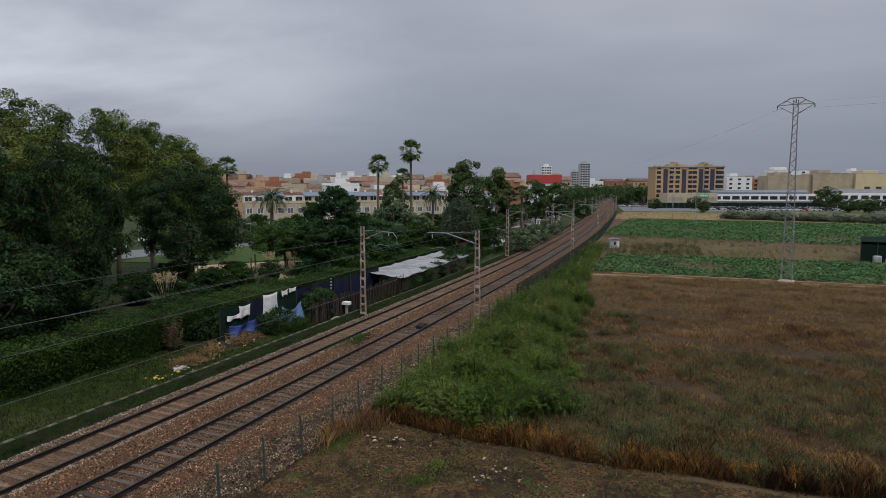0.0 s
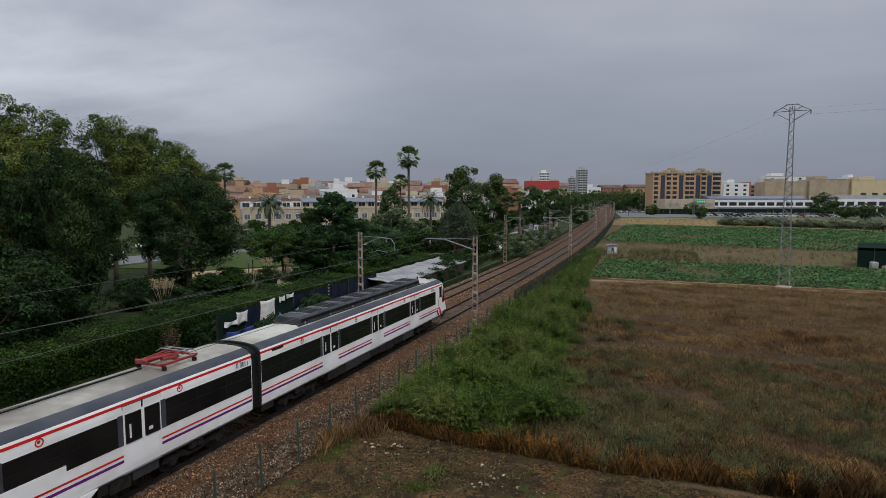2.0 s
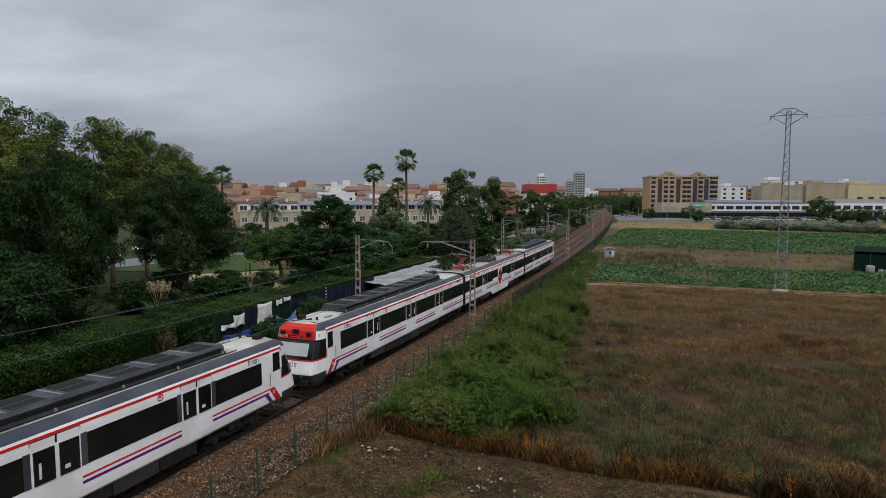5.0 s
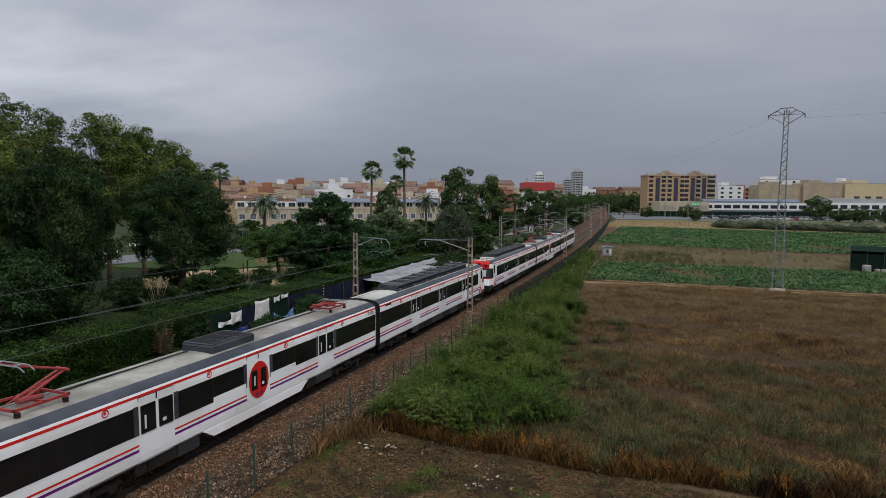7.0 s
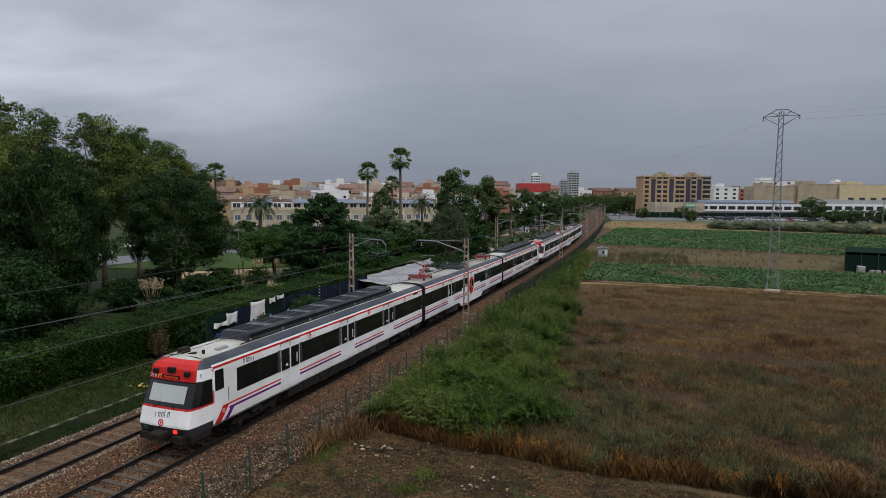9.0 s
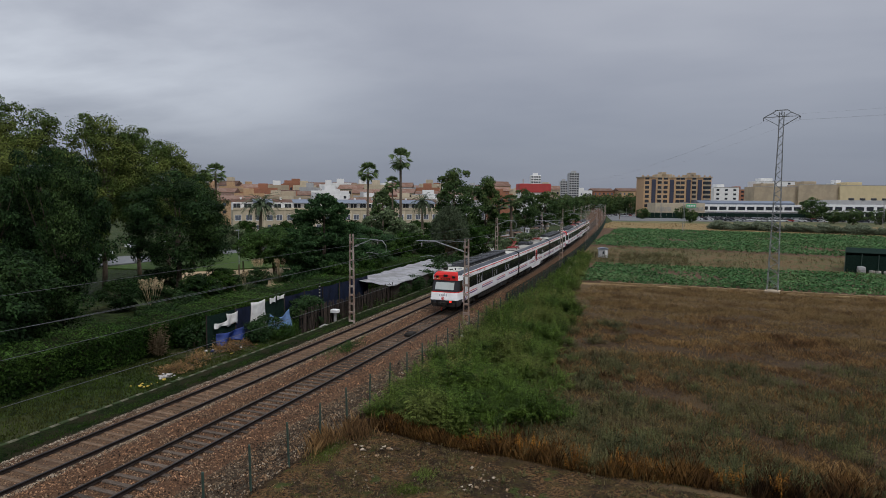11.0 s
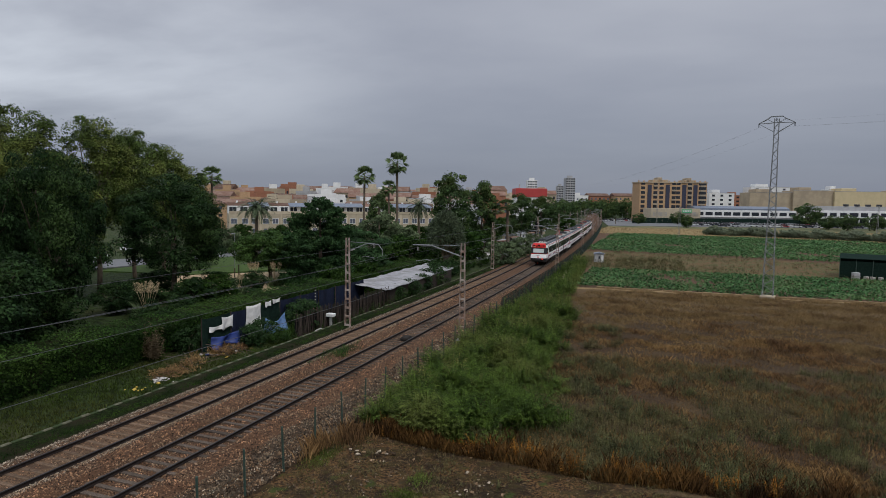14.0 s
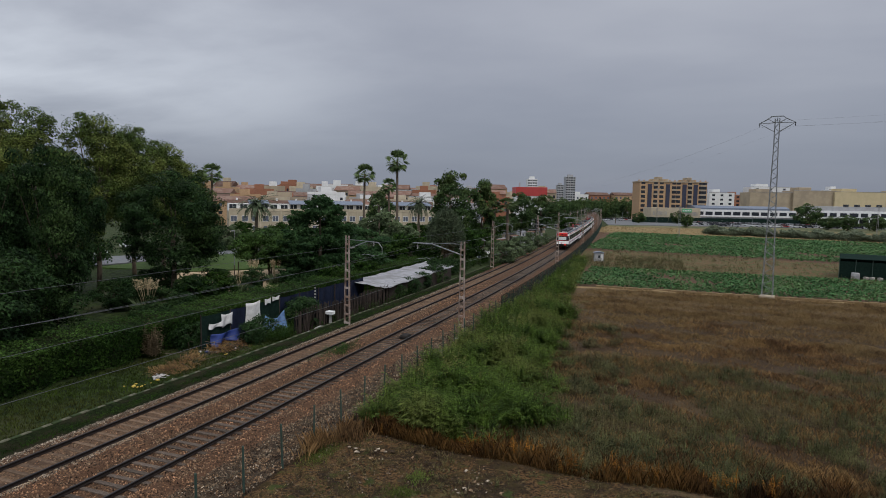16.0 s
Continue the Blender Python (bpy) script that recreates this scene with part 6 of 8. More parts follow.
def add_arm(m, reach, sg, steep):
    """The bracket that holds the wires over a track; sg: the side it reaches to."""
    so = Solid(M["steel"])
    if steep:
        so.tube((0, 0, 6.35), (sg * 2.7, 0, 7.18), 0.05, n=7)
        so.tube((sg * 2.7, 0, 7.18), (sg * (reach + 0.4), 0, 7.2), 0.04, n=7)
        so.tube((0, 0, 7.25), (sg * (reach + 0.2), 0, 7.24), 0.022)
    else:
        so.tube((0, 0, 6.35), (sg * 1.9, 0, 7.1), 0.045, n=7)
        so.tube((0, 0, 7.2), (sg * 2.6, 0, 7.12), 0.025)
        so.tube((sg * 1.9, 0, 7.1), (sg * (reach + 0.4), 0, 7.05), 0.045, n=7)
        so.tube((sg * (reach + 0.4), 0, 7.05), (sg * (reach + 0.75), 0, 6.6), 0.04, n=7)
        so.tube((sg * (reach + 0.75), 0, 6.6), (sg * (reach + 0.75), 0, 6.1), 0.03, n=7)
    so.tube((sg * (reach - 0.9), 0, 6.0), (sg * (reach + 0.1), 0, 5.86), 0.025)
    so.tube((sg * (reach - 0.9), 0, 6.0), (sg * (reach - 1.2), 0, 5.9), 0.025)
    a = part("bracket", so.data("bracket"), m, "grey steel wire bracket")
    so = Solid(M["concrete"])
    for i in range(5):
        so.tube((sg * (reach - 0.05), 0, 7.02 - i * 0.07), (sg * (reach - 0.05), 0, 7.05 - i * 0.07), 0.07, 0.05, 8)
        so.tube((sg * (0.35 + i * 0.07), 0, 6.35 + (0.35 + i * 0.07) * 0.31), (sg * (0.38 + i * 0.07), 0, 6.36 + (0.38 + i * 0.07) * 0.31), 0.07, 0.07, 8)
    part("insulator", so.data("insulator"), a)


def line(so, path, rad, n=5):
    """One unbroken thin wire through the points of a path."""
    vs = []
    for i, p in enumerate(path):
        t = (path[min(i + 1, len(path) - 1)] - path[max(i - 1, 0)]).normalized()
        a = t.cross(Vector((0, 0, 1))).normalized()
        b = t.cross(a)
        vs += [p + rad * (math.cos(2 * math.pi * k / n) * a + math.sin(2 * math.pi * k / n) * b) for k in range(n)]
    so.add(vs, [(r * n + k, r * n + (k + 1) % n, r * n + n + (k + 1) % n, r * n + n + k) for r in range(len(path) - 1) for k in range(n)])


def build_masts():
    r = make_mast(7.45, "rusty steel lattice mast carrying overhead wires beside the track")
    add_arm(r, 4.0, -1, True)
    l = make_mast(7.55, "rusty steel lattice mast with a curved wire bracket")
    add_arm(l, 2.6, 1, False)
    first = True
    for s in (-4.5, 47.0, 98.5, 148, 198, 248, 300, 352, 410, 470):
        for proto, lat in ((r, 4.1), (l, -6.75)):
            p, hd = on_line(s + (0.6 if lat < 0 else 0), lat)
            m = Matrix.Translation(p) @ Matrix.Rotation(hd, 4, "Z")
            if first:
                proto.matrix_basis = m
            else:
                copy_thing(proto, m)
        first = False
    # wires: one thing for each track's set, and a feeder on the near masts
    def wire(so, lat, z_mast, z_mid, rad):
        path = []
        spans = [(-4.5, 47.0), (47.0, 98.5), (98.5, 148), (148, 198), (198, 248), (248, 300), (300, 352)]
        for a, b in spans:
            for i in range(8):
                f = i / 8
                p, _ = on_line(a + (b - a) * f, lat)
                path.append(Vector((p.x, p.y, z_mid + (z_mast - z_mid) * (2 * f - 1) ** 2)))
        line(so, path, rad)
    for lat, nm in ((0.1, "near"), (LEFT - RIGHT + 0.1, "far")):
        w_ = thing("overhead_wire", "dark overhead contact and carrier wires above the " + nm + " track", "overhead wire", "overhead wires")
        so = Solid(M["wire"])
        wire(so, lat, 5.66, 5.66, 0.010)
        part("contact_wire", so.data("contact_wire", fix=False), w_)
        so = Solid(M["wire"])
        wire(so, lat, 7.0, 6.5 if nm == "near" else 7.0, 0.010)
        part("carrier_wire", so.data("carrier_wire", fix=False), w_)
    so = Solid(M["wire"])
    wire(so, 4.05, 5.75, 5.5, 0.010)
    thing("feeder_wire", "thin dark feeder wire along the near masts", "wire", data=so.data("feeder_wire", fix=False))


build_masts()


def build_fence():
    f = thing("fence", "dark green wire fence along the railway", "fence")
    so = Solid(M["post"])
    so.tube((0, 0, -0.75), (0, 0, 1.35), 0.045, n=8)
    so.tube((0, 0, 1.35), (0, 0, 1.38), 0.055, 0.03, 8)
    post = so.data("post")
    y, k = 16.1, 0
    while y < 330:
        p, hd = on_line(y, 4.64)
        lean = float(rng.normal(0, 1.2))
        part("post", post, f, at=Matrix.Translation(p) @ Matrix.Rotation(radians(lean), 4, "Y") @ Matrix.Rotation(radians(float(rng.normal(0, 1.2))), 4, "X"))
        y += 2.5
        k += 1
    # netting: close-set wires, thick enough to tell only from the side
    vs, fs = [], []
    for s in np.arange(58, 330, 0.16):
        p, _ = on_line(s, 4.64)
        q, _ = on_line(s + 0.11, 4.64)
        o = len(vs)
        vs += [(p.x, p.y, -0.6), (q.x, q.y, -0.6), (q.x, q.y, 1.5), (p.x, p.y, 1.5)]
        fs.append((o, o + 1, o + 2, o + 3))
    tagged(part("netting", arrays("netting", vs, fs, M["mesh_green"]), f, "dark green windbreak netting"), kind="stuff")
    for z in (-0.1, 0.5, 1.1):
        so = Solid(M["post"])
        line(so, [Vector((*on_line(s, 4.64)[0].xy, z)) for s in np.arange(13.6, 58.2, 2.5)], 0.004, 4)
        part("wire", so.data("wire", fix=False), f)


build_fence()


def small_railway_things():
    # white-topped signal box by the far track
    b = thing("relay_box", "small white-topped concrete post beside the far track", "relay box", at=pose(-27.75, 47.5, -0.5))
    part("post", Solid(M["concrete"]).soft(-0.1, -0.1, -0.2, 0.1, 0.1, 0.95, 0.02).data("post"), b)
    part("cap", Solid(M["white_wall"]).soft(-0.36, -0.28, 0.95, 0.36, 0.28, 1.22, 0.04).data("cap"), b, "white cap")
    slab = thing("cable_cover", "pale concrete cable cover on the ballast edge", "concrete cover", "cable covers", at=pose(-27.1, 43.2, -0.5), data=Solid(M["concrete"]).soft(-0.45, -0.6, -0.1, 0.45, 0.6, 0.2, 0.05).data("cable_cover"))
    copy_thing(slab, pose(-27.4, 45.4, -0.5, 0, 0, 8))
    d = thing("drain_hatch", "square concrete drain hatch on the gravel", "hatch", at=pose(-16.1, 41.6, -0.62))
    so = Solid(M["kerb"])
    for a in ((-0.9, -0.9, 0.9, -0.75), (-0.9, 0.75, 0.9, 0.9), (-0.9, -0.75, -0.75, 0.75), (0.75, -0.75, 0.9, 0.75)):
        so.box(a[0], a[1], -0.2, a[2], a[3], 0.22)
    part("rim", so.data("rim"), d)
    part("lid", Solid(M["cess"]).box(-0.745, -0.745, -0.1, 0.745, 0.745, 0.1).data("lid"), d)
    # weeds between the tracks
    feathers("track_weeds", rng.normal(-21.4, 0.35, 70), rng.normal(38.2, 1.3, 70), rng.uniform(0.15, 0.35, 70), 8, 5, M["leaf_hedge"], "small green weeds between the tracks", z=-0.12)
    mb = thing("track_magnet", "dark rounded equipment cover between the rails", "track equipment", at=pose(-18.9, 44.0, -0.12), data=Solid(M["under"]).soft(-0.35, -0.5, -0.05, 0.35, 0.5, 0.22, 0.1).data("track_magnet"))
    # colour light signal
    p, hd = on_line(150, -7.2)
    s = thing("railway_signal", "black three-lamp railway signal on a post", "signal", at=Matrix.Translation(p))
    part("post", Solid(M["steel"]).tube((0, 0, -0.6), (0, 0, 4.6), 0.09, n=8).data("post"), s)
    so = Solid(M["black"]).soft(-0.35, -0.2, 4.2, 0.35, 0.1, 6.3, 0.08)
    part("head", so.data("head"), s, "black lamp head")
    for z in (4.6, 5.25, 5.9):
        part("lamp", Solid(M["unit"]).tube((0, -0.4, z), (0, -0.19, z), 0.17, n=12).data("lamp"), s)
    # switch cabinets and equipment by the line further off
    c = thing("equipment_cabinet", "pale grey trackside equipment cabinet", "cabinet", "trackside cabinets", at=pose(-29.5, 128, -0.5))
    part("body", Solid(M["grey_wall"]).soft(-0.5, -0.35, -0.1, 0.5, 0.35, 1.5, 0.03).data("body"), c)
    part("door", Solid(M["concrete"]).box(-0.42, -0.37, 0.15, 0.42, -0.352, 1.4).data("door"), c)
    for y, x in ((120, -29.2), (158, -33.5), (172, -34.6), (190, -36)):
        copy_thing(c, pose(x, y, -0.5, 0, 0, float(rng.uniform(-10, 10))))


small_railway_things()


def build_garden_sheds():
    """Small makeshift sheds and pale sheets of the allotments further along the line."""
    for i in range(13):
        s = 118 + i * 8.5
        p, hd = on_line(s, -13.0 - float(rng.uniform(0, 7)))
        w_, d, h = float(rng.uniform(1.5, 3.2)), float(rng.uniform(1.5, 3.0)), float(rng.uniform(1.6, 2.4))
        wl = ("white_wall", "grey_wall", "reed", "tan_wall")[i % 4]
        b = thing("garden_shed", {"white_wall": "small white makeshift garden shed", "grey_wall": "small grey sheet-metal garden shed", "reed": "small dark wooden garden shed", "tan_wall": "small tan plastered garden shed"}[wl], "shed", "garden sheds", at=Matrix.Translation((p.x, p.y, Z0)) @ Matrix.Rotation(hd + float(rng.normal(0, 0.3)), 4, "Z"))
        part("wall", Solid(M[wl]).soft(-w_ / 2, -d / 2, -0.1, w_ / 2, d / 2, h, 0.03).data("wall"), b)
        part("roof", Solid(M["tarp"] if i % 3 else M["tile"]).prism([(-w_ / 2 - 0.2, h), (-w_ / 2 - 0.2, h + 0.08), (w_ / 2 + 0.2, h + 0.42), (w_ / 2 + 0.2, h)], "y", -d / 2 - 0.2, d / 2 + 0.2).data("roof"), b, "lean-to roof sheet")
        part("door", Solid(M["shutter"]).box(-0.35, -d / 2 - 0.03, 0, 0.35, -d / 2 - 0.002, h - 0.2).data("door"), b)


build_garden_sheds()


# ---- allotment beside the line ----
def cloth_sheet(name, label, x, y0, y1, z0, z1, material, wave=0.06, at_cat="cloth", sag=0.1, group=""):
    """A hanging cloth with folds and thickness, in the plane x."""
    nu, nv = 14, 8
    vs = []
    for d in (0.0, 0.012):
        for j in range(nv + 1):
            for i in range(nu + 1):
                u, v = i / nu, j / nv
                y = y0 + (y1 - y0) * u + 0.03 * math.sin(v * 5 + u * 3)
                z = z1 - (z1 - z0) * v * (1 + 0.12 * math.sin(u * 7 + x)) - sag * math.sin(math.pi * u) * (1 - v)
                vs.append((x + d + wave * math.sin(u * 9 + v * 2 + y0) * (0.3 + v), y, z))
    m, w_ = (nu + 1) * (nv + 1), nu + 1
    fs = []
    for o in (0, m):
        fs += [(o + j * w_ + i, o + j * w_ + i + 1, o + (j + 1) * w_ + i + 1, o + (j + 1) * w_ + i) for j in range(nv) for i in range(nu)]
    edge = [i for i in range(w_)] + [j * w_ + nu for j in range(1, nv + 1)] + [nv * w_ + i for i in range(nu - 1, -1, -1)] + [j * w_ for j in range(nv - 1, 0, -1)]
    fs += [(edge[i], edge[(i + 1) % len(edge)], edge[(i + 1) % len(edge)] + m, edge[i] + m) for i in range(len(edge))]
    so = Solid(material)
    so.add(vs, fs)
    return thing(name, label, at_cat, group, data=so.data(name, True))


def build_allotment():
    # blue tarpaulin screen in front of the hedge
    f = thing("tarpaulin_screen", "dark blue tarpaulin screen on posts along the hedge", "screen")
    y = 35.4
    k = 0
    while y < 61:
        w_ = min(3.2, 61 - y)
        so = Solid(M["blue_tarp"] if k not in (0, 2) else M["mesh_green"])
        n = 10
        vs = []
        for i in range(n + 1):
            yy = y + w_ * i / n
            bow = 0.07 * math.sin(i * 1.3 + k)
            vs += [(-31.5 + bow, yy, -0.6), (-31.5 + bow * 1.6, yy, 1.0), (-31.5 + bow * 0.4, yy, 2.0 - 0.06 * math.sin(math.pi * i / n))]
        vs += [(a + 0.02, b, c) for a, b, c in vs]
        h = 3 * (n + 1)
        fs = [(3 * i + j, 3 * i + 3 + j, 3 * i + 4 + j, 3 * i + 1 + j) for i in range(n) for j in range(2)]
        fs += [tuple(v + h for v in q) for q in fs]
        so.add(vs, fs)
        part("sheet", so.data("sheet", True), f)
        part("post", Solid(M["reed"]).tube((-31.44, y, -0.8), (-31.44, y, 2.1), 0.05, 0.04).data("post"), f)
        y += w_ + 0.02
        k += 1
    # dark reed fence with uneven stakes
    r = thing("reed_fence", "dark weathered stake fence beside the railway verge", "fence")
    stakes = [Solid(M["reed"]).tube((0, 0, -0.8), (0.03 * i - 0.05, 0.03, 1.1 + 0.14 * i), 0.05, 0.035, 6).data("stake") for i in range(4)]
    for i in range(150):
        y = 42.8 + i * 0.118
        part("stake", stakes[int(rng.integers(0, 4))], r, at=pose(-28.15 + float(rng.normal(0, 0.05)), y, 0, float(rng.normal(0, 2)), float(rng.normal(0, 3)), float(rng.uniform(0, 360))))
    so = Solid(M["reed"])
    for z in (0.0, 0.75):
        so.box(-28.28, 42.7, z, -28.22, 60.5, z + 0.07)
    part("rail_bar", so.data("rail_bar"), r)
    so = Solid(M["black"])
    so.box(-28.42, 42.8, -0.6, -28.38, 60.4, 0.95)
    part("backing", so.data("backing"), r, "black netting behind the stakes")
    # washing
    cloth_sheet("hanging_sheet", "white cloth sheet hung over the screen", -31.3, 40.3, 42.2, 0.2, 2.25, M["cloth"], group="washing on the screen")
    cloth_sheet("hanging_sheet", "white towel hung over the screen", -31.3, 37.4, 38.7, 0.9, 1.85, M["cloth"], group="washing on the screen")
    cloth_sheet("hanging_sheet", "crumpled pale cloth on the dark screen", -31.25, 36.0, 37.5, 0.95, 1.35, M["cloth"], group="washing on the screen")
    cloth_sheet("hanging_sheet", "small white cloth on the line", -31.3, 42.8, 43.6, 1.75, 2.25, M["cloth"], group="washing on the screen")
    cloth_sheet("hanging_sheet", "narrow white cloth on the line", -31.3, 43.8, 44.9, 1.9, 2.3, M["cloth"], group="washing on the screen")
    cloth_sheet("blue_cloth", "torn pale blue plastic sheet over the bushes", -29.9, 40.9, 43.6, -0.1, 1.3, M["pale_blue"], 0.25, sag=0.5)
    cloth_sheet("blue_tarpaulin", "crumpled bright blue tarpaulin on the rubbish heap", -31.0, 36.0, 38.9, -0.35, 0.6, M["bright_blue"], 0.3, "tarpaulin", 0.12)
    cloth_sheet("striped_cloth", "pink cloth on a dark pole", -31.1, 49.9, 50.6, 0.1, 0.9, M["pink"])
    p = thing("lamp_post", "black banded pole among the washing", "pole", at=pose(-31.0, 50.2, -0.5))
    part("pole", Solid(M["black"]).tube((0, 0, 0), (0, 0, 3.0), 0.05).data("pole"), p)
    for i in range(5):
        part("band", Solid(M["rubbish"]).tube((0, 0, 1.5 + i * 0.3), (0, 0, 1.6 + i * 0.3), 0.07, n=8).data("band"), p)
    # vine bushes
    v = make_tree("dark green vine bush over the allotment fence", 3.0, 2.0, 0.0, 4200, 0.13, M["leaf_dark"], 0.06, 40, 0.7, kind="bush")
    stand(v, -29.6, 45.6, 0.85)
    also(v, -30.2, 41.0, 0.6, 80)
    also(v, -29.8, 39.0, 0.55, 180)
    also(v, -30.6, 47.8, 0.8, 180)
    also(v, -28.6, 63.5, 0.62, 60)
    also(v, -28.4, 67.5, 0.7, 160)
    also(v, -29.0, 72.0, 0.75, 260)
    also(v, -29.0, 77.0, 0.9, 30)
    also(v, -30.5, 82.5, 1.0, 130)
    also(v, -31.0, 88.0, 0.9, 230)
    also(v, -33.2, 36.0, 0.7, 130)
    # roof of white tarpaulin over the allotment
    c = thing("allotment_shelter", "long low shelter roofed with white tarpaulin", "shelter")
    nx, ny = 8, 26
    vs = []
    for d in (0, -0.03):
        for j in range(ny + 1):
            for i in range(nx + 1):
                u, t = i / nx, j / ny
                x = -32.2 + 4.4 * u - 0.6 * t + 0.05 * math.sin(j)
                y = 59.0 + 24.5 * t + 0.15 * math.sin(i * 2)
                z = 1.80 - 0.50 * u + 0.07 * math.sin(j * 2.3 + i * 1.7) * (0.3 + u * (1 - u)) - 0.12 * math.sin(math.pi * ((t * 6) % 1)) + d
                vs.append((x, y, z))
    m, w_ = (nx + 1) * (ny + 1), nx + 1
    fs = []
    for o in (0, m):
        fs += [(o + j * w_ + i, o + j * w_ + i + 1, o + (j + 1) * w_ + i + 1, o + (j + 1) * w_ + i) for j in range(ny) for i in range(nx)]
    fs += [(j * w_ + nx, (j + 1) * w_ + nx, (j + 1) * w_ + nx + m, j * w_ + nx + m) for j in range(ny)] + [(i, i + 1, i + 1 + m, i + m) for i in range(nx)]
    so = Solid(M["tarp"])
    so.add(vs, fs)
    part("roof_sheet", so.data("roof_sheet", True), c, "dusty white tarpaulin roof")
    post = Solid(M["reed"]).tube((0, 0, -0.7), (0, 0, 1.5), 0.06, n=6).data("post")
    for j in range(7):
        for x in (-32.0, -28.1):
            part("post", post, c, at=pose(x - 0.6 * j / 6, 59.5 + 23.5 * j / 6, -0.3))
    so = Solid(M["reed"]).box(-28.35, 61, -0.6, -28.25, 82, 1.2)
    part("side_screen", so.data("side_screen"), c, "dark netting side screen")
    # rubbish heap on the verge
    colours = ("rubbish", "rubbish", "cardboard", "rubbish", "paper_yellow", "reed", "bright_blue")
    for i in range(60):
        a, b = (-29.0, 29.2) if i < 26 else ((-28.9, 27.4) if i < 34 else (-30.3, 36.2))
        s = float(rng.uniform(0.04, 0.15))
        bm = bmesh.new()
        bmesh.ops.create_icosphere(bm, subdivisions=1, radius=s)
        for q in bm.verts:
            q.co *= float(rng.uniform(0.6, 1.4))
            q.co.z *= 0.5
        me = bpy.data.meshes.new("litter")
        bm.to_mesh(me)
        bm.free()
        kind = colours[int(rng.integers(0, len(colours)))] if i >= 26 else "rubbish"
        if 26 <= i < 34:
            kind = "paper_yellow"
        me.materials.append(M[kind])
        sp = 0.8 if i < 34 else 1.6
        thing("litter", {"rubbish": "crumpled white rubbish on the grass", "cardboard": "brown cardboard scrap on the grass", "paper_yellow": "yellow plastic scrap on the grass", "reed": "dark wooden scrap by the hedge", "bright_blue": "blue plastic scrap by the hedge"}[kind], "litter", "litter on the verge", data=me, at=pose(a + float(rng.normal(0, 0.35 * sp)), b + float(rng.normal(0, 0.5 * sp)), -0.5 + s * 0.2, 0, 0, float(rng.uniform(0, 360))))
    for i in range(22):
        L = float(rng.uniform(0.8, 2.2))
        thing("branch", "dry grey branch on the rubbish heap", "branch", "branches", at=pose(-30.2 + float(rng.normal(0, 0.9)), 35.0 + float(rng.normal(0, 1.6)), -0.45 + float(rng.uniform(0, 0.35)), float(rng.uniform(-20, 20)), float(rng.uniform(-15, 15)), float(rng.uniform(0, 360))), data=Solid(M["bark"]).tube((0, -L / 2, 0), (0.1, L / 2, 0.12), 0.03, 0.012, 5).data("branch"))
    # pale rubble and scraps on the bare earth in front
    for i in range(54):
        k = i % 3
        a, b, sx, sy = ((-6.7, 22.4, 0.5, 1.3), (-11.6, 24.0, 0.8, 0.6), (-6, 21.5, 5.0, 2.2))[k]
        s = float(rng.uniform(0.03, 0.10)) * (0.55 if k == 2 else 1)
        bm = bmesh.new()
        bmesh.ops.create_cube(bm, size=s * 1.6)
        for q in bm.verts:
            q.co *= float(rng.uniform(0.4, 1.5))
            q.co.z *= 0.45
        me = bpy.data.meshes.new("rubble")
        bm.to_mesh(me)
        bm.free()
        me.materials.append(M["cess"] if i % 4 == 1 else (M["pale_stone"] if i % 4 else M["cardboard"]))
        thing("rubble", "pale broken rubble lying on bare earth", "rubble", "rubble on the earth", data=me, at=pose(a + float(rng.normal(0, sx)), b + float(rng.normal(0, sy)), -0.53, 0, 0, float(rng.uniform(0, 360))))
    # pampas plumes
    for (x, y, n, s) in ((-44.5, 43.2, 14, 1.0), (-49.5, 65, 10, 0.9), (-47.0, 66.5, 12, 0.9), (-46.8, 59, 6, 0.7)):
        pl = thing("pampas_grass", "pampas grass with cream feathery plumes", "pampas grass", "pampas clumps", at=pose(x, y, Z0))
        xs, ys = rng.normal(0, 0.25, 160), rng.normal(0, 0.25, 160)
        g = grass_blades("blades", xs, ys, rng.uniform(1.0, 1.8, 160) * s, 0.03, M["leaf_grey"], "", "grass", 0.8, z=0.0)
        del g["category"], g["kind"]
        g.parent = pl
        for i in range(n):
            a, o = float(rng.uniform(0, 6.28)), float(rng.uniform(0.1, 0.9)) * s
            so = Solid(M["plume"])
            top = Vector((math.cos(a) * o, math.sin(a) * o, 2.7 * s))
            so.tube((0, 0, 0.2), top, 0.02, 0.015, 5)
            f = rng.random(70)
            lean = np.array([math.cos(a) * 0.28, math.sin(a) * 0.28, 0.95])
            fluff = np.array(top) + f[:, None] * lean * s + rng.normal(0, 1, (70, 3)) * (0.02 + 0.10 * np.sin(np.pi * np.clip(f, 0, 1)))[:, None] * s
            plume_mesh = leaf_mesh("feather", fluff, rng.uniform(0.05, 0.11, 70), M["plume"], 0.3, 0.2)
            feather = part("feather", plume_mesh, pl)
            part("plume", so.data("plume"), pl, "cream feathery plume")


build_allotment()


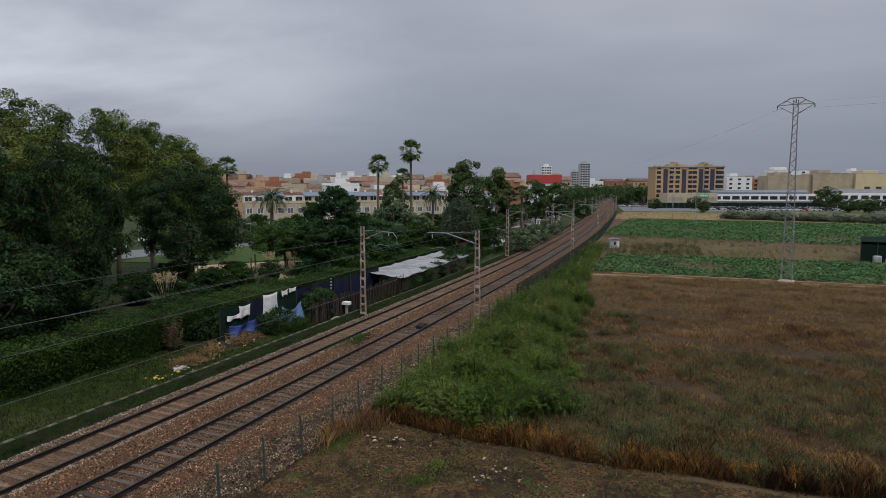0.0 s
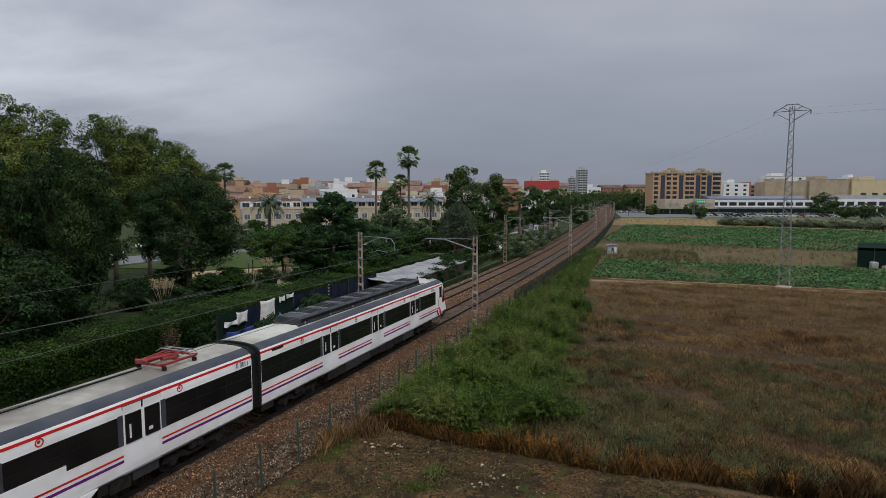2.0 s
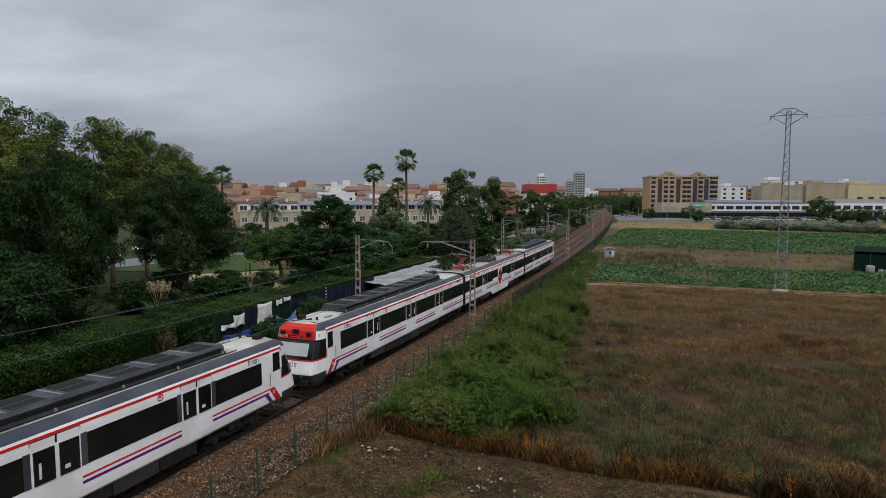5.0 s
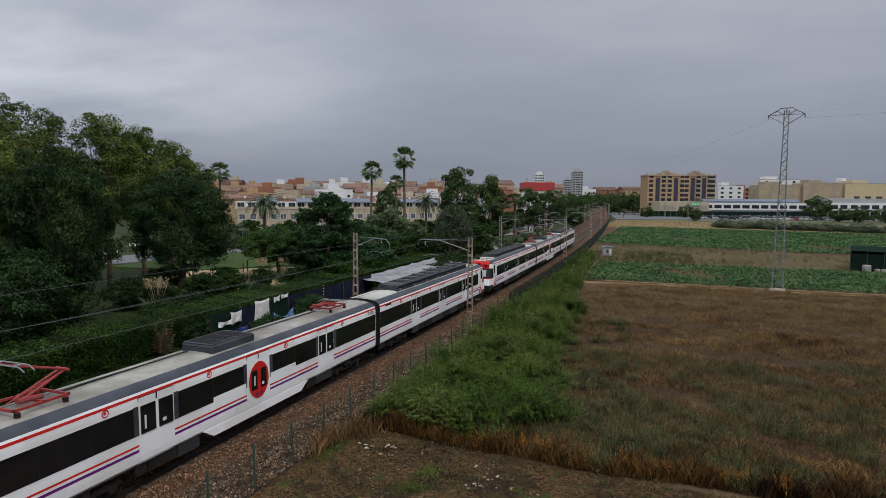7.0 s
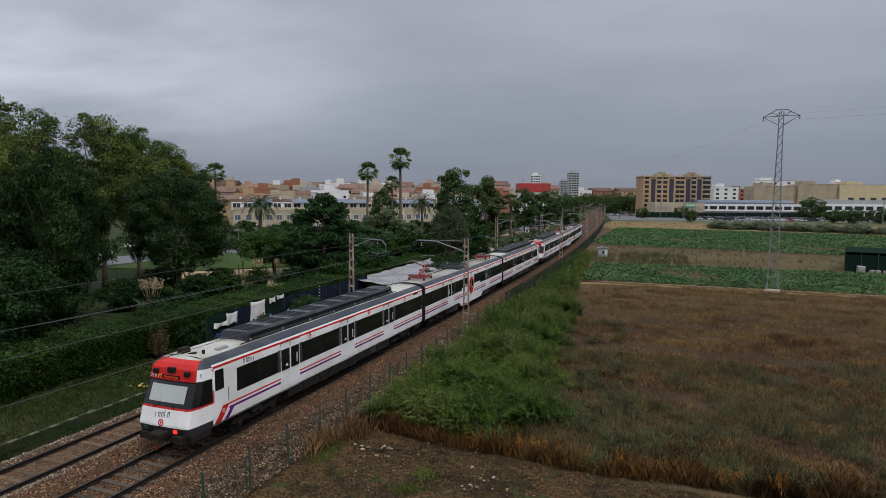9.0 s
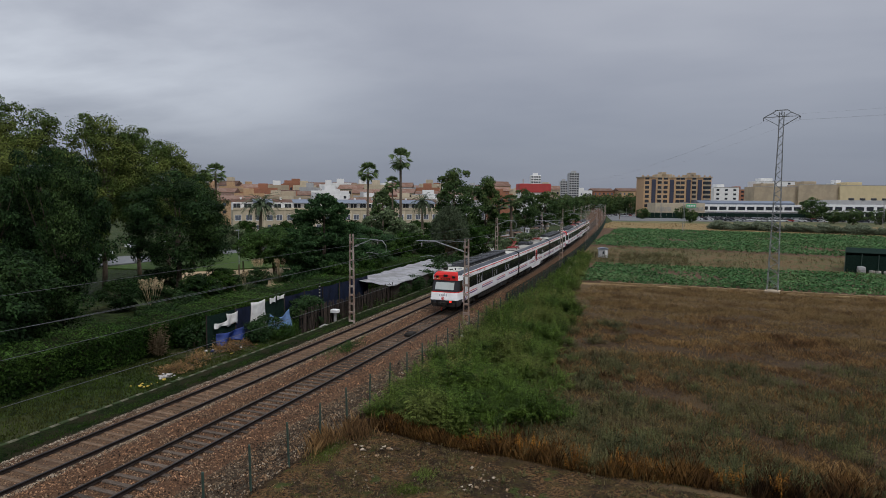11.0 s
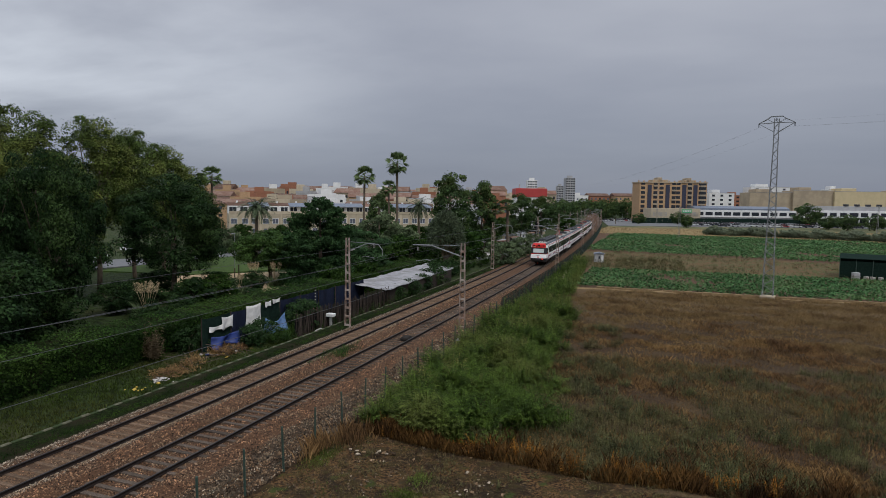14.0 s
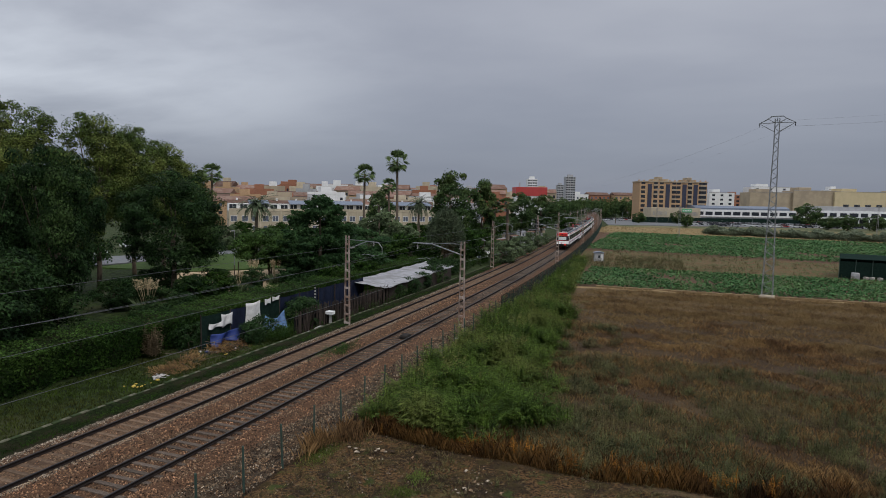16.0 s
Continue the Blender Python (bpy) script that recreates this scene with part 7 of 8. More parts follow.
# ---- field things ----
def build_pylon():
    X, Y, H = 12.4, 84.0, 21.9
    p = thing("power_pylon", "grey galvanised steel lattice pylon in the crop field", "pylon", at=pose(X, Y, Z0, 0, 0, -14))
    wid = lambda z: 0.60 - 0.35 * min(z / 18.5, 1)
    for sx in (-1, 1):
        for sy in (-1, 1):
            for nm, a, b in (("leg", -0.1, 18.5), ("upper_leg", 18.5, H)):
                part(nm, Solid(M["steel"]).tube((sx * wid(a), sy * wid(a), a), (sx * wid(b), sy * wid(b), b), 0.048, n=4).data(nm), p)
    z = 0.2
    k = 0
    while z < H - 0.5:
        step = 0.36 + 0.62 * wid(z)
        a, b = wid(z), wid(z + step)
        s = 1 if k % 2 else -1
        for q in ((s * a, -a, -s * b, -b), (s * a, a, -s * b, b), (-a, s * a, -b, -s * b), (a, s * a, b, -s * b)):
            so = Solid(M["steel"]).tube((q[0], q[1], z), (q[2], q[3], z + step), 0.032, n=4)
            part("brace", so.data("brace"), p)
        z += step
        k += 1
    # head: two raking arms and a ridge
    w_ = wid(H)

    def strut(a, b, r):
        part("strut", Solid(M["steel"]).tube(a, b, r, n=4).data("strut"), p)

    for sy in (-1, 1):
        y = sy * w_
        for sx in (-1, 1):
            tip = (sx * 1.95, sy * 0.03, H - 0.55)
            strut((sx * w_, y, H - 1.6), tip, 0.04)
            strut((sx * 1.0, y, H - 0.05), tip, 0.045)
            strut((sx * w_, y, H - 0.5), tip, 0.035)
            strut((sx * w_, y, H - 0.5), (sx * 1.0, y, H - 0.05), 0.03)
            strut((sx * 1.0, y, H - 0.05), (sx * 0.62, y, H + 0.25), 0.04)
        strut((-0.62, y, H + 0.25), (0.62, y, H + 0.25), 0.04)
        strut((-w_, y, H - 0.5), (w_, y, H - 0.5), 0.035)
    for sx in (-1.93, 0, 1.93):
        so = Solid(M["under"])
        z0 = H - 0.6 if sx else H + 0.08
        for i in range(4):
            so.tube((sx, 0, z0 - 0.1 * i), (sx, 0, z0 - 0.06 - 0.1 * i), 0.08, 0.05, 7)
        part("insulator", so.data("insulator"), p)
    part("footing", Solid(M["tan_wall"]).soft(-0.85, -0.85, -0.3, 0.85, 0.85, 0.3, 0.06).data("footing"), p, "concrete footing")
    # its conductors, running out over the field
    turn = Matrix.Rotation(radians(-14), 4, "Z")
    for sx, dz in ((-1.93, -1.0), (0, -0.3), (1.93, -1.0)):
        w2 = thing("power_line", "thin power line sagging from the pylon", "power line", "power lines")
        a = turn @ Vector((sx, 0, 0)) + Vector((X, Y, Z0 + H + dz))
        for nm, way, span in (("near_span", Vector((0.62, -0.78, 0)), 130), ("far_span", Vector((-0.35, 0.94, 0)), 170)):
            so = Solid(M["steel"])
            path = [a]
            for i in range(1, 15):
                f = i / 14
                path.append(a + way * span * f + Vector((0, 0, -9 * 4 * f * (1 - f) * 0.4 + (4 * f if way.x > 0 else -3 * f))))
            line(so, path, 0.0045, 4)
            part(nm, so.data(nm, fix=False), w2)


build_pylon()


def build_field_things():
    h = thing("field_hut", "small grey block hut with a pale door in the weeds", "hut", at=pose(-11.7, 122.5, Z0, 0, 0, 12))
    part("wall", Solid(M["grey_wall"]).soft(-1.1, -1.0, -0.2, 1.1, 1.0, 2.2, 0.03).data("wall"), h)
    h.scale = (0.80, 0.80, 0.74)
    part("roof", Solid(M["slate_roof"]).prism([(-1.3, 2.2), (-1.3, 2.3), (0, 2.65), (1.3, 2.3), (1.3, 2.2)], "y", -1.2, 1.2).data("roof"), h, "blue-grey low roof")
    part("window", Solid(M["window"]).box(-0.2, -1.03, 0.9, 0.25, -1.002, 1.6).data("window"), h)
    part("door", Solid(M["white_wall"]).box(0.4, -1.03, 0.0, 0.95, -1.002, 1.9).data("door"), h, "pale door")
    # dark netting shed
    s = thing("netting_shed", "dark green netting enclosure in the crop field", "shed", at=pose(34.0, 115.3, Z0, 0, 0, -14))
    so = Solid(M["mesh_green"])
    so.box(-6.5, -3.0, -0.2, 6.5, -2.95, 2.7)
    so.box(-6.5, 3.0, -0.2, 6.5, 3.05, 3.4)
    so.box(-6.52, -2.95, -0.2, -6.47, 3.0, 2.9)
    so.box(6.47, -2.95, -0.2, 6.52, 3.0, 2.9)
    part("netting", so.data("netting"), s)
    for x in (-6.5, -4.3, -2.1, 0.1, 2.3, 4.5, 6.5):
        part("post", Solid(M["post"]).tube((x, -3.06, -0.3), (x, -3.06, 3.0), 0.06).data("post"), s)
    so = Solid(M["mesh_green"])
    so.add([(-6.6, -0.5, 2.9), (6.6, -0.5, 2.9), (6.6, 3.1, 3.5), (-6.6, 3.1, 3.5), (-6.6, -0.5, 2.96), (6.6, -0.5, 2.96), (6.6, 3.1, 3.56), (-6.6, 3.1, 3.56)], [(3, 2, 1, 0), (4, 5, 6, 7), (0, 1, 5, 4), (1, 2, 6, 5), (2, 3, 7, 6), (3, 0, 4, 7)])
    part("roof", so.data("roof"), s, "sagging black roof netting")
    c = thing("water_tank", "pale plastic water tank beside the netting shed", "tank", at=pose(29.0, 113.0, Z0))
    part("tank", Solid(M["grey_wall"]).soft(-0.5, -0.5, 0, 0.5, 0.5, 1.0, 0.08).data("tank"), c)
    part("cage", Solid(M["steel"]).box(-0.54, -0.54, 0.4, 0.54, 0.54, 0.46).data("cage"), c)
    for x, y in ((30.4, 112.8), (31.2, 112.6), (32.2, 112.3)):
        thing("crate", "pale stacked crate beside the shed", "crate", "crates by the shed", at=pose(x, y, Z0, 0, 0, float(rng.uniform(0, 40))), data=Solid(M["rubbish"]).soft(-0.3, -0.25, 0, 0.3, 0.25, 0.45, 0.03).data("crate"))
    # irrigation channel edge
    so = Solid(M["tan_wall"])
    w_ = 0.14
    pts = [(-13.2, 86), (-14.4, 98), (-15.2, 114)]
    for (ax, ay), (bx, by) in zip(pts, pts[1:]):
        n = int((by - ay) / 2)
        for i in range(n):
            f, g = i / n, (i + 0.93) / n
            so.add([(ax + (bx - ax) * e + o, ay + (by - ay) * e, z) for z in (-0.7, 0.05) for e, o in ((f, -w_), (f, w_), (g, w_), (g, -w_))],
                   [(3, 2, 1, 0), (4, 5, 6, 7), (0, 1, 5, 4), (1, 2, 6, 5), (2, 3, 7, 6), (3, 0, 4, 7)])
    thing("irrigation_channel", "pale ochre concrete irrigation channel edge", "channel", kind="structure", data=so.data("irrigation_channel"))
    so = Solid(M["tan_wall"])
    for i in range(60):
        a = -8.2 + i * 1.2
        so.soft(a, 83.75 + 0.05 * math.sin(i), -0.7, a + 1.15, 84.05 + 0.05 * math.sin(i), -0.28 + 0.02 * math.sin(i * 3), 0.03)
    so.mats[0] = M["border"]
    thing("field_border", "pale ochre low border edging the crop", "border", kind="structure", data=so.data("field_border"))
    # olive shrubs between field and car park
    o = make_tree("rounded grey-green olive shrub", 3.1, 2.7, 0.1, 2200, 0.3, M["olive"], 0.1, 30, 0.9, kind="shrub")
    first = True
    for px in range(34):
        x = 16.8 + px * 2.6
        y = 259.7 - px * 0.9 + float(rng.normal(0, 1.5))
        sz = float(rng.uniform(0.75, 1.15))
        if first:
            stand(o, x, y, sz)
        else:
            also(o, x, y, sz, float(rng.uniform(0, 360)), sz * float(rng.uniform(0.9, 1.2)))
        first = False
    # distribution poles
    for x, y, hh in ((-3.6, 341.8, 20.0), (5.0, 222.9, 10.8), (83.8, 300.6, 12.0)):
        p = thing("power_pole", "slim grey lattice power pole with a crossarm", "power pole", "power poles", at=pose(x, y, Z0))
        so = Solid(M["steel"])
        for sg in (-1, 1):
            so.tube((sg * 0.3, 0, -0.2), (sg * 0.18, 0, hh), 0.07, n=4)
        z = 0.3
        k = 0
        while z < hh - 0.8:
            s_ = 1 if k % 2 else -1
            so.tube((s_ * 0.28, 0, z), (-s_ * 0.26, 0, z + 0.8), 0.045, n=4)
            z += 0.8
            k += 1
        part("pole", so.data("pole"), p)
        part("crossarm", Solid(M["steel"]).box(-1.3, -0.08, hh - 0.5, 1.3, 0.08, hh - 0.35).data("crossarm"), p)


build_field_things()


# ---- park and street ----
def patch(name, label, category, pts, material, z):
    so = Solid(material)
    n = len(pts)
    so.add([(x, y, z) for x, y in pts] + [(x, y, z - 0.3) for x, y in pts], [tuple(range(n)), tuple(range(2 * n - 1, n - 1, -1))] + [(i, (i + 1) % n, n + (i + 1) % n, n + i) for i in range(n)])
    return thing(name, label, category, kind="structure", data=so.data(name))


patch("playground_sand", "pale sandy playground among the trees", "sand", [(-63, 59), (-53, 55), (-46, 62), (-42.5, 71), (-44, 80), (-50, 84), (-58, 79), (-66, 71)], M["sand"], -0.40)
patch("park_lawn", "bright green park lawn beside the street", "lawn", [(-82, 70), (-66, 72), (-52, 92), (-60, 112), (-82, 98)], M["lawn"], -0.41)
patch("street", "grey asphalt street beyond the park", "street", [(-150, 20), (-140, 20), (-84, 72), (-80, 98), (-70, 125), (-60, 165), (-50, 240), (-57, 242), (-68, 166), (-78, 127), (-89, 99), (-96, 78)], M["asphalt"], -0.38)
patch("car_park", "grey asphalt car park", "car park", [(-27.3, 330.5), (135.2, 393.5), (160.7, 467.8), (-14.6, 399.8), (-17.8, 486.5), (-45.4, 475.8)], M["asphalt"], -0.36)


def make_car(label, paint):
    c = thing("car", label, "car", "parked cars")
    so = Solid(paint)
    so.prism([(-2.1, 0.35), (-2.15, 0.75), (-1.3, 0.9), (1.7, 0.95), (2.1, 0.8), (2.1, 0.35)], "x", -0.85, 0.85)
    so.prism([(-0.9, 1.40), (-0.6, 1.46), (1.2, 1.44), (1.3, 1.38)], "x", -0.66, 0.66)
    part("body", so.data("body"), c)
    so = Solid(M["glass"])
    lo, hi = [(-1.35, 0.9), (1.75, 0.95)], [(-0.85, 1.42), (1.3, 1.40)]
    so.add([(-0.80, lo[0][0], lo[0][1]), (0.80, lo[0][0], lo[0][1]), (0.80, lo[1][0], lo[1][1]), (-0.80, lo[1][0], lo[1][1]), (-0.64, hi[0][0], hi[0][1]), (0.64, hi[0][0], hi[0][1]), (0.64, hi[1][0], hi[1][1]), (-0.64, hi[1][0], hi[1][1])],
           [(0, 1, 5, 4), (1, 2, 6, 5), (2, 3, 7, 6), (3, 0, 4, 7)])
    part("glasshouse", so.data("glasshouse"), c, "dark car glazing")
    for sx in (-0.8, 0.8):
        for y in (-1.3, 1.35):
            part("wheel", Solid(M["black"]).tube((sx - 0.1, y, 0.31), (sx + 0.1, y, 0.31), 0.31, n=12).data("wheel"), c)
    return c


def build_cars():
    kinds = [make_car("silver car standing parked", M["car_silver"]), make_car("white car standing parked", M["car_white"]), make_car("dark car standing parked", M["car_dark"]), make_car("red car standing parked", M["car_red"])]
    used = [False] * 4
    spots = []
    a, b = Vector((17.2, 384.2)), Vector((103.1, 402.5))
    for i in range(44):
        if i % 11 != 7:
            p = a.lerp(b, i / 43)
            spots.append((p.x, p.y, 75 + float(rng.normal(0, 6))))
    for a, b, n in ((Vector((16.0, 366.0)), Vector((108.0, 392.0)), 34), (Vector((30.0, 357.0)), Vector((112.0, 380.0)), 28)):
        for i in range(n):
            if rng.random() < 0.8:
                p = a.lerp(b, i / (n - 1))
                spots.append((p.x, p.y, 75 + float(rng.normal(0, 6))))
    a, b = Vector((-36.3, 409.6)), Vector((-20.8, 463.9))
    for i in range(12):
        p = a.lerp(b, i / 11)
        spots.append((p.x, p.y, 40 + float(rng.normal(0, 5))))
        spots.append((p.x + 9, p.y + 4, 40 + float(rng.normal(0, 5))))
    for x, y, g in ((-104, 97, 40), (-100, 101, 40), (-109, 93, 40), (-106, 99, 130), (-97, 106, 40), (-128, 60, 45), (-96, 82, 20), (-46, 260, 10), (-44, 268, 10), (-50, 252, 10), (-42, 280, 12), (-52, 240, 12)):
        spots.append((x, y, g))
    for i, (x, y, g) in enumerate(spots):
        k = int(rng.choice(4, p=(0.42, 0.33, 0.19, 0.06)))
        m = pose(x, y, -0.36, 0, 0, g)
        if used[k]:
            copy_thing(kinds[k], m)
        else:
            kinds[k].matrix_basis = m
            used[k] = True
    for k in range(4):
        if not used[k]:
            kinds[k].matrix_basis = pose(-112, 90, -0.36, 0, 0, 40)


build_cars()


def build_street_lamps():
    l = thing("street_lamp", "grey street lamp post with a short arm", "street lamp", "street lamps")
    part("post", Solid(M["steel"]).tube((0, 0, -0.2), (0, 0, 6.0), 0.07, 0.05, 8).data("post"), l)
    part("head", Solid(M["grey"]).soft(-0.15, -0.7, 5.95, 0.15, 0.1, 6.1, 0.03).data("head"), l)
    l.matrix_basis = pose(-63.0, 78.5, Z0)
    for x, y in ((-85.9, 127.6), (-36.6, 178.9), (-36.7, 189.5), (-20.1, 378.3), (45.6, 371.7), (-22.2, 361.4)):
        copy_thing(l, pose(x, y, Z0, 0, 0, float(rng.uniform(0, 360))))
    # playground equipment
    for x, y in ((-53, 66), (-55.5, 70), (-51.5, 72)):
        b = thing("play_post", "dark wooden playground post", "post", "playground posts", at=pose(x, y, -0.42), data=Solid(M["bark"]).tube((0, 0, -0.1), (0, 0, 2.2), 0.09, 0.08, 8).data("play_post"))


build_street_lamps()


# ---- buildings ----
def window_data(w_, h_, shutter=False):
    so = Solid(M["shutter"] if shutter else M["window"])
    so.box(-w_ / 2, -0.03, 0, w_ / 2, 0.02, h_)
    return so.data("window")


def frame_data(w_, h_):
    so = Solid(M["white_wall"])
    t = 0.1
    so.box(-w_ / 2 - t, -0.06, -t, w_ / 2 + t, 0.02, 0)
    so.box(-w_ / 2 - t, -0.06, h_, w_ / 2 + t, 0.02, h_ + t)
    so.box(-w_ / 2 - t, -0.06, 0, -w_ / 2, 0.02, h_)
    so.box(w_ / 2, -0.06, 0, w_ / 2 + t, 0.02, h_)
    so.box(-0.03, -0.055, 0, 0.03, 0.0, h_)
    return so.data("window_frame")


WIN, FRM, SHUT = window_data(1.5, 1.35), frame_data(1.5, 1.35), window_data(1.5, 1.35, True)


def add_window(b, x, y, z, sx=1.0, sz=1.0, shutter=False, framed=True):
    m = Matrix.LocRotScale((x, y, z), None, (sx, 1, sz))
    p = part("window", SHUT if shutter else WIN, b, at=m)
    if framed:
        part("window_frame", FRM, p)


def row_house(variant):
    """A two-storey house of the terrace, 6.4 m wide; its front looks along -y."""
    b = thing("terraced_house", "cream two-storey terraced house with grey shutters", "house", "terraced houses")
    part("wall", Solid(M["cream_wall"]).soft(-3.2, 0, -0.3, 3.19, 10, 6.9, 0.04).data("wall"), b)
    so = Solid(M["cream_wall"])
    so.box(-3.2, -0.12, 6.9, 3.19, 0.12, 7.7)
    so.box(-0.16, -0.16, -0.3, 0.16, -0.002, 6.9)
    part("parapet", so.data("parapet"), b)
    so = Solid(M["white_wall"], M["slate_roof"])
    so.box(-3.1, 3.6, 6.91, 3.1, 9.8, 9.3)
    so.use(1)
    if variant:
        so.add([(-3.2, 2.4, 9.1), (3.15, 2.4, 9.1), (3.15, 6.5, 10.3), (-3.2, 6.5, 10.3), (-3.2, 2.4, 9.25), (3.15, 2.4, 9.25), (3.15, 6.5, 10.45), (-3.2, 6.5, 10.45)], [(3, 2, 1, 0), (4, 5, 6, 7), (0, 1, 5, 4), (1, 2, 6, 5), (2, 3, 7, 6), (3, 0, 4, 7)])
    part("attic", so.data("attic"), b, "white set-back attic storey")
    part("roof", Solid(M["tile"]).prism([(6.4, 9.31), (8.2, 10.4), (10.0, 9.31)], "x", -3.19, 3.17).data("roof"), b, "terracotta tiled roof")
    for x in (-1.75, 1.6):
        add_window(b, x, -0.005, 3.7, 1.15, 1.2, True)
        add_window(b, x, 3.595, 7.25, 1.45, 1.3)
    add_window(b, -1.75, -0.005, 0.8, 0.95, 1.0, True)
    part("door", Solid(M["shutter"]).box(0.9, -0.03, -0.2, 2.0, 0.02, 2.1).data("door"), b)
    part("chimney", Solid(M["white_wall"]).soft(-0.4, 8, 9.32, 0.2, 8.6, 11.0, 0.04).data("chimney"), b)
    return b


def build_terrace():
    a, b = Vector((-128.8, 158.1)), Vector((-74.9, 209.0))
    way = (b - a).normalized()
    turn = math.atan2(way.y, way.x)
    protos = [row_house(0), row_house(1)]
    n = int((b - a).length / 6.4)
    for i in range(n):
        p = a + way * (6.4 * (i + 0.5))
        m = Matrix.Translation((p.x, p.y, Z0)) @ Matrix.Rotation(turn, 4, "Z")
        if i < 2:
            protos[i].matrix_basis = m
        else:
            copy_thing(protos[int(rng.integers(0, 2))], m)


build_terrace()


def town_house(w_, d, h, wall, roof, label, wins=True):
    """A town block; the walls, roof and windows of its camera-side front (-y)."""
    b = thing("town_house", label, "building", "town houses")
    part("wall", Solid(M[wall]).soft(-w_ / 2, 0, -0.3, w_ / 2, d, h, 0.05).data("wall"), b)
    if roof == "tile":
        so = Solid(M["tile"]).prism([(-0.5, h), (d * 0.5, h + 1.9), (d + 0.5, h)], "x", -w_ / 2 - 0.3, w_ / 2 + 0.3)
        part("roof", so.data("roof"), b, "terracotta tiled roof")
    else:
        t = 0.25
        for y0, y1 in ((-0.05, t), (d - t, d + 0.05)):
            part("parapet", Solid(M[wall]).box(-w_ / 2 - 0.05, y0, h, w_ / 2 + 0.05, y1, h + 0.9).data("parapet"), b)
        part("roof", Solid(M["flat_roof"]).box(-w_ / 2, t, h, w_ / 2, d - t, h + 0.12).data("roof"), b)
        part("stair_head", Solid(M["white_wall" if rng.random() < 0.3 else wall]).soft(-w_ * 0.2, d * 0.4, h + 0.1, w_ * 0.15, d * 0.75, h + 2.7, 0.04).data("stair_head"), b)
    if wins:
        z = h - 2.3
        rows = 0
        while z > 1 and rows < 2:
            n = max(2, int(w_ / 3.4))
            for i in range(n):
                add_window(b, -w_ / 2 + w_ * (i + 0.5) / n, -0.005, z, 0.9, 0.95, rng.random() < 0.4, False)
            z -= 3.0
            rows += 1
    return b


def build_town():
    walls = ["brick_wall", "cream_wall", "white_wall", "ochre_wall", "grey_wall", "tan_wall"]
    words = {"brick_wall": "brown brick", "cream_wall": "cream rendered", "white_wall": "white rendered", "ochre_wall": "ochre brick", "grey_wall": "grey rendered", "tan_wall": "tan rendered"}
    fwd, rgt = Vector((-0.3616, 0.9323)), Vector((0.9323, 0.3616))
    protos = []
    for k in range(18):
        wl = walls[k % 6]
        rf = "tile" if k % 5 in (0, 3) else "flat"
        w_ = float(rng.uniform(10, 18))
        protos.append([town_house(w_, float(rng.uniform(9, 13)), 10.0, wl, rf, words[wl] + (" town house with a terracotta roof" if rf == "tile" else " town house with a flat roof")), w_, False])
    # rows further and further away, each a little taller
    for depth, top, lo, hi, k0 in ((240, 9.8, -86, 4, 0), (262, 11.0, -100, 8, 3), (290, 12.2, -112, 16, 1), (330, 13.6, -125, 30, 2), (380, 15.6, -145, 40, 4), (450, 18.0, -170, 60, 5), (560, 21.5, -215, 110, 3), (700, 22.0, -270, 120, 1), (900, 22.0, -340, 520, 0)):
        x = lo
        k = k0
        while x < hi:
            k += int(rng.integers(1, 5))
            pr = protos[k % 18]
            grow = 1.0 + max(0, depth - 400) / 600
            w_ = pr[1] * grow
            h = top * float(rng.uniform(0.82, 1.08)) if depth > 240 else top * float(rng.uniform(0.9, 1.0))
            p = fwd * (depth + float(rng.normal(0, 5))) + rgt * (x + w_ / 2)
            m = Matrix.Translation((p.x, p.y, Z0)) @ Matrix.Rotation(radians(21 + float(rng.normal(0, 12))), 4, "Z")
            ob = pr[0] if not pr[2] else copy_thing(pr[0], m)
            if not pr[2]:
                ob.matrix_basis = m
                pr[2] = True
            ob.scale = (grow, grow, h / 10.0)
            x += w_ + float(rng.uniform(0, 3.0)) * grow
    for pr in protos:
        if not pr[2]:
            p = fwd * 420 + rgt * float(rng.uniform(-150, -50))
            pr[0].matrix_basis = Matrix.Translation((p.x, p.y, Z0)) @ Matrix.Rotation(radians(21), 4, "Z")


build_town()


def face_camera(x, y, turn):
    return Matrix.Translation((x, y, Z0)) @ Matrix.Rotation(radians(turn), 4, "Z")


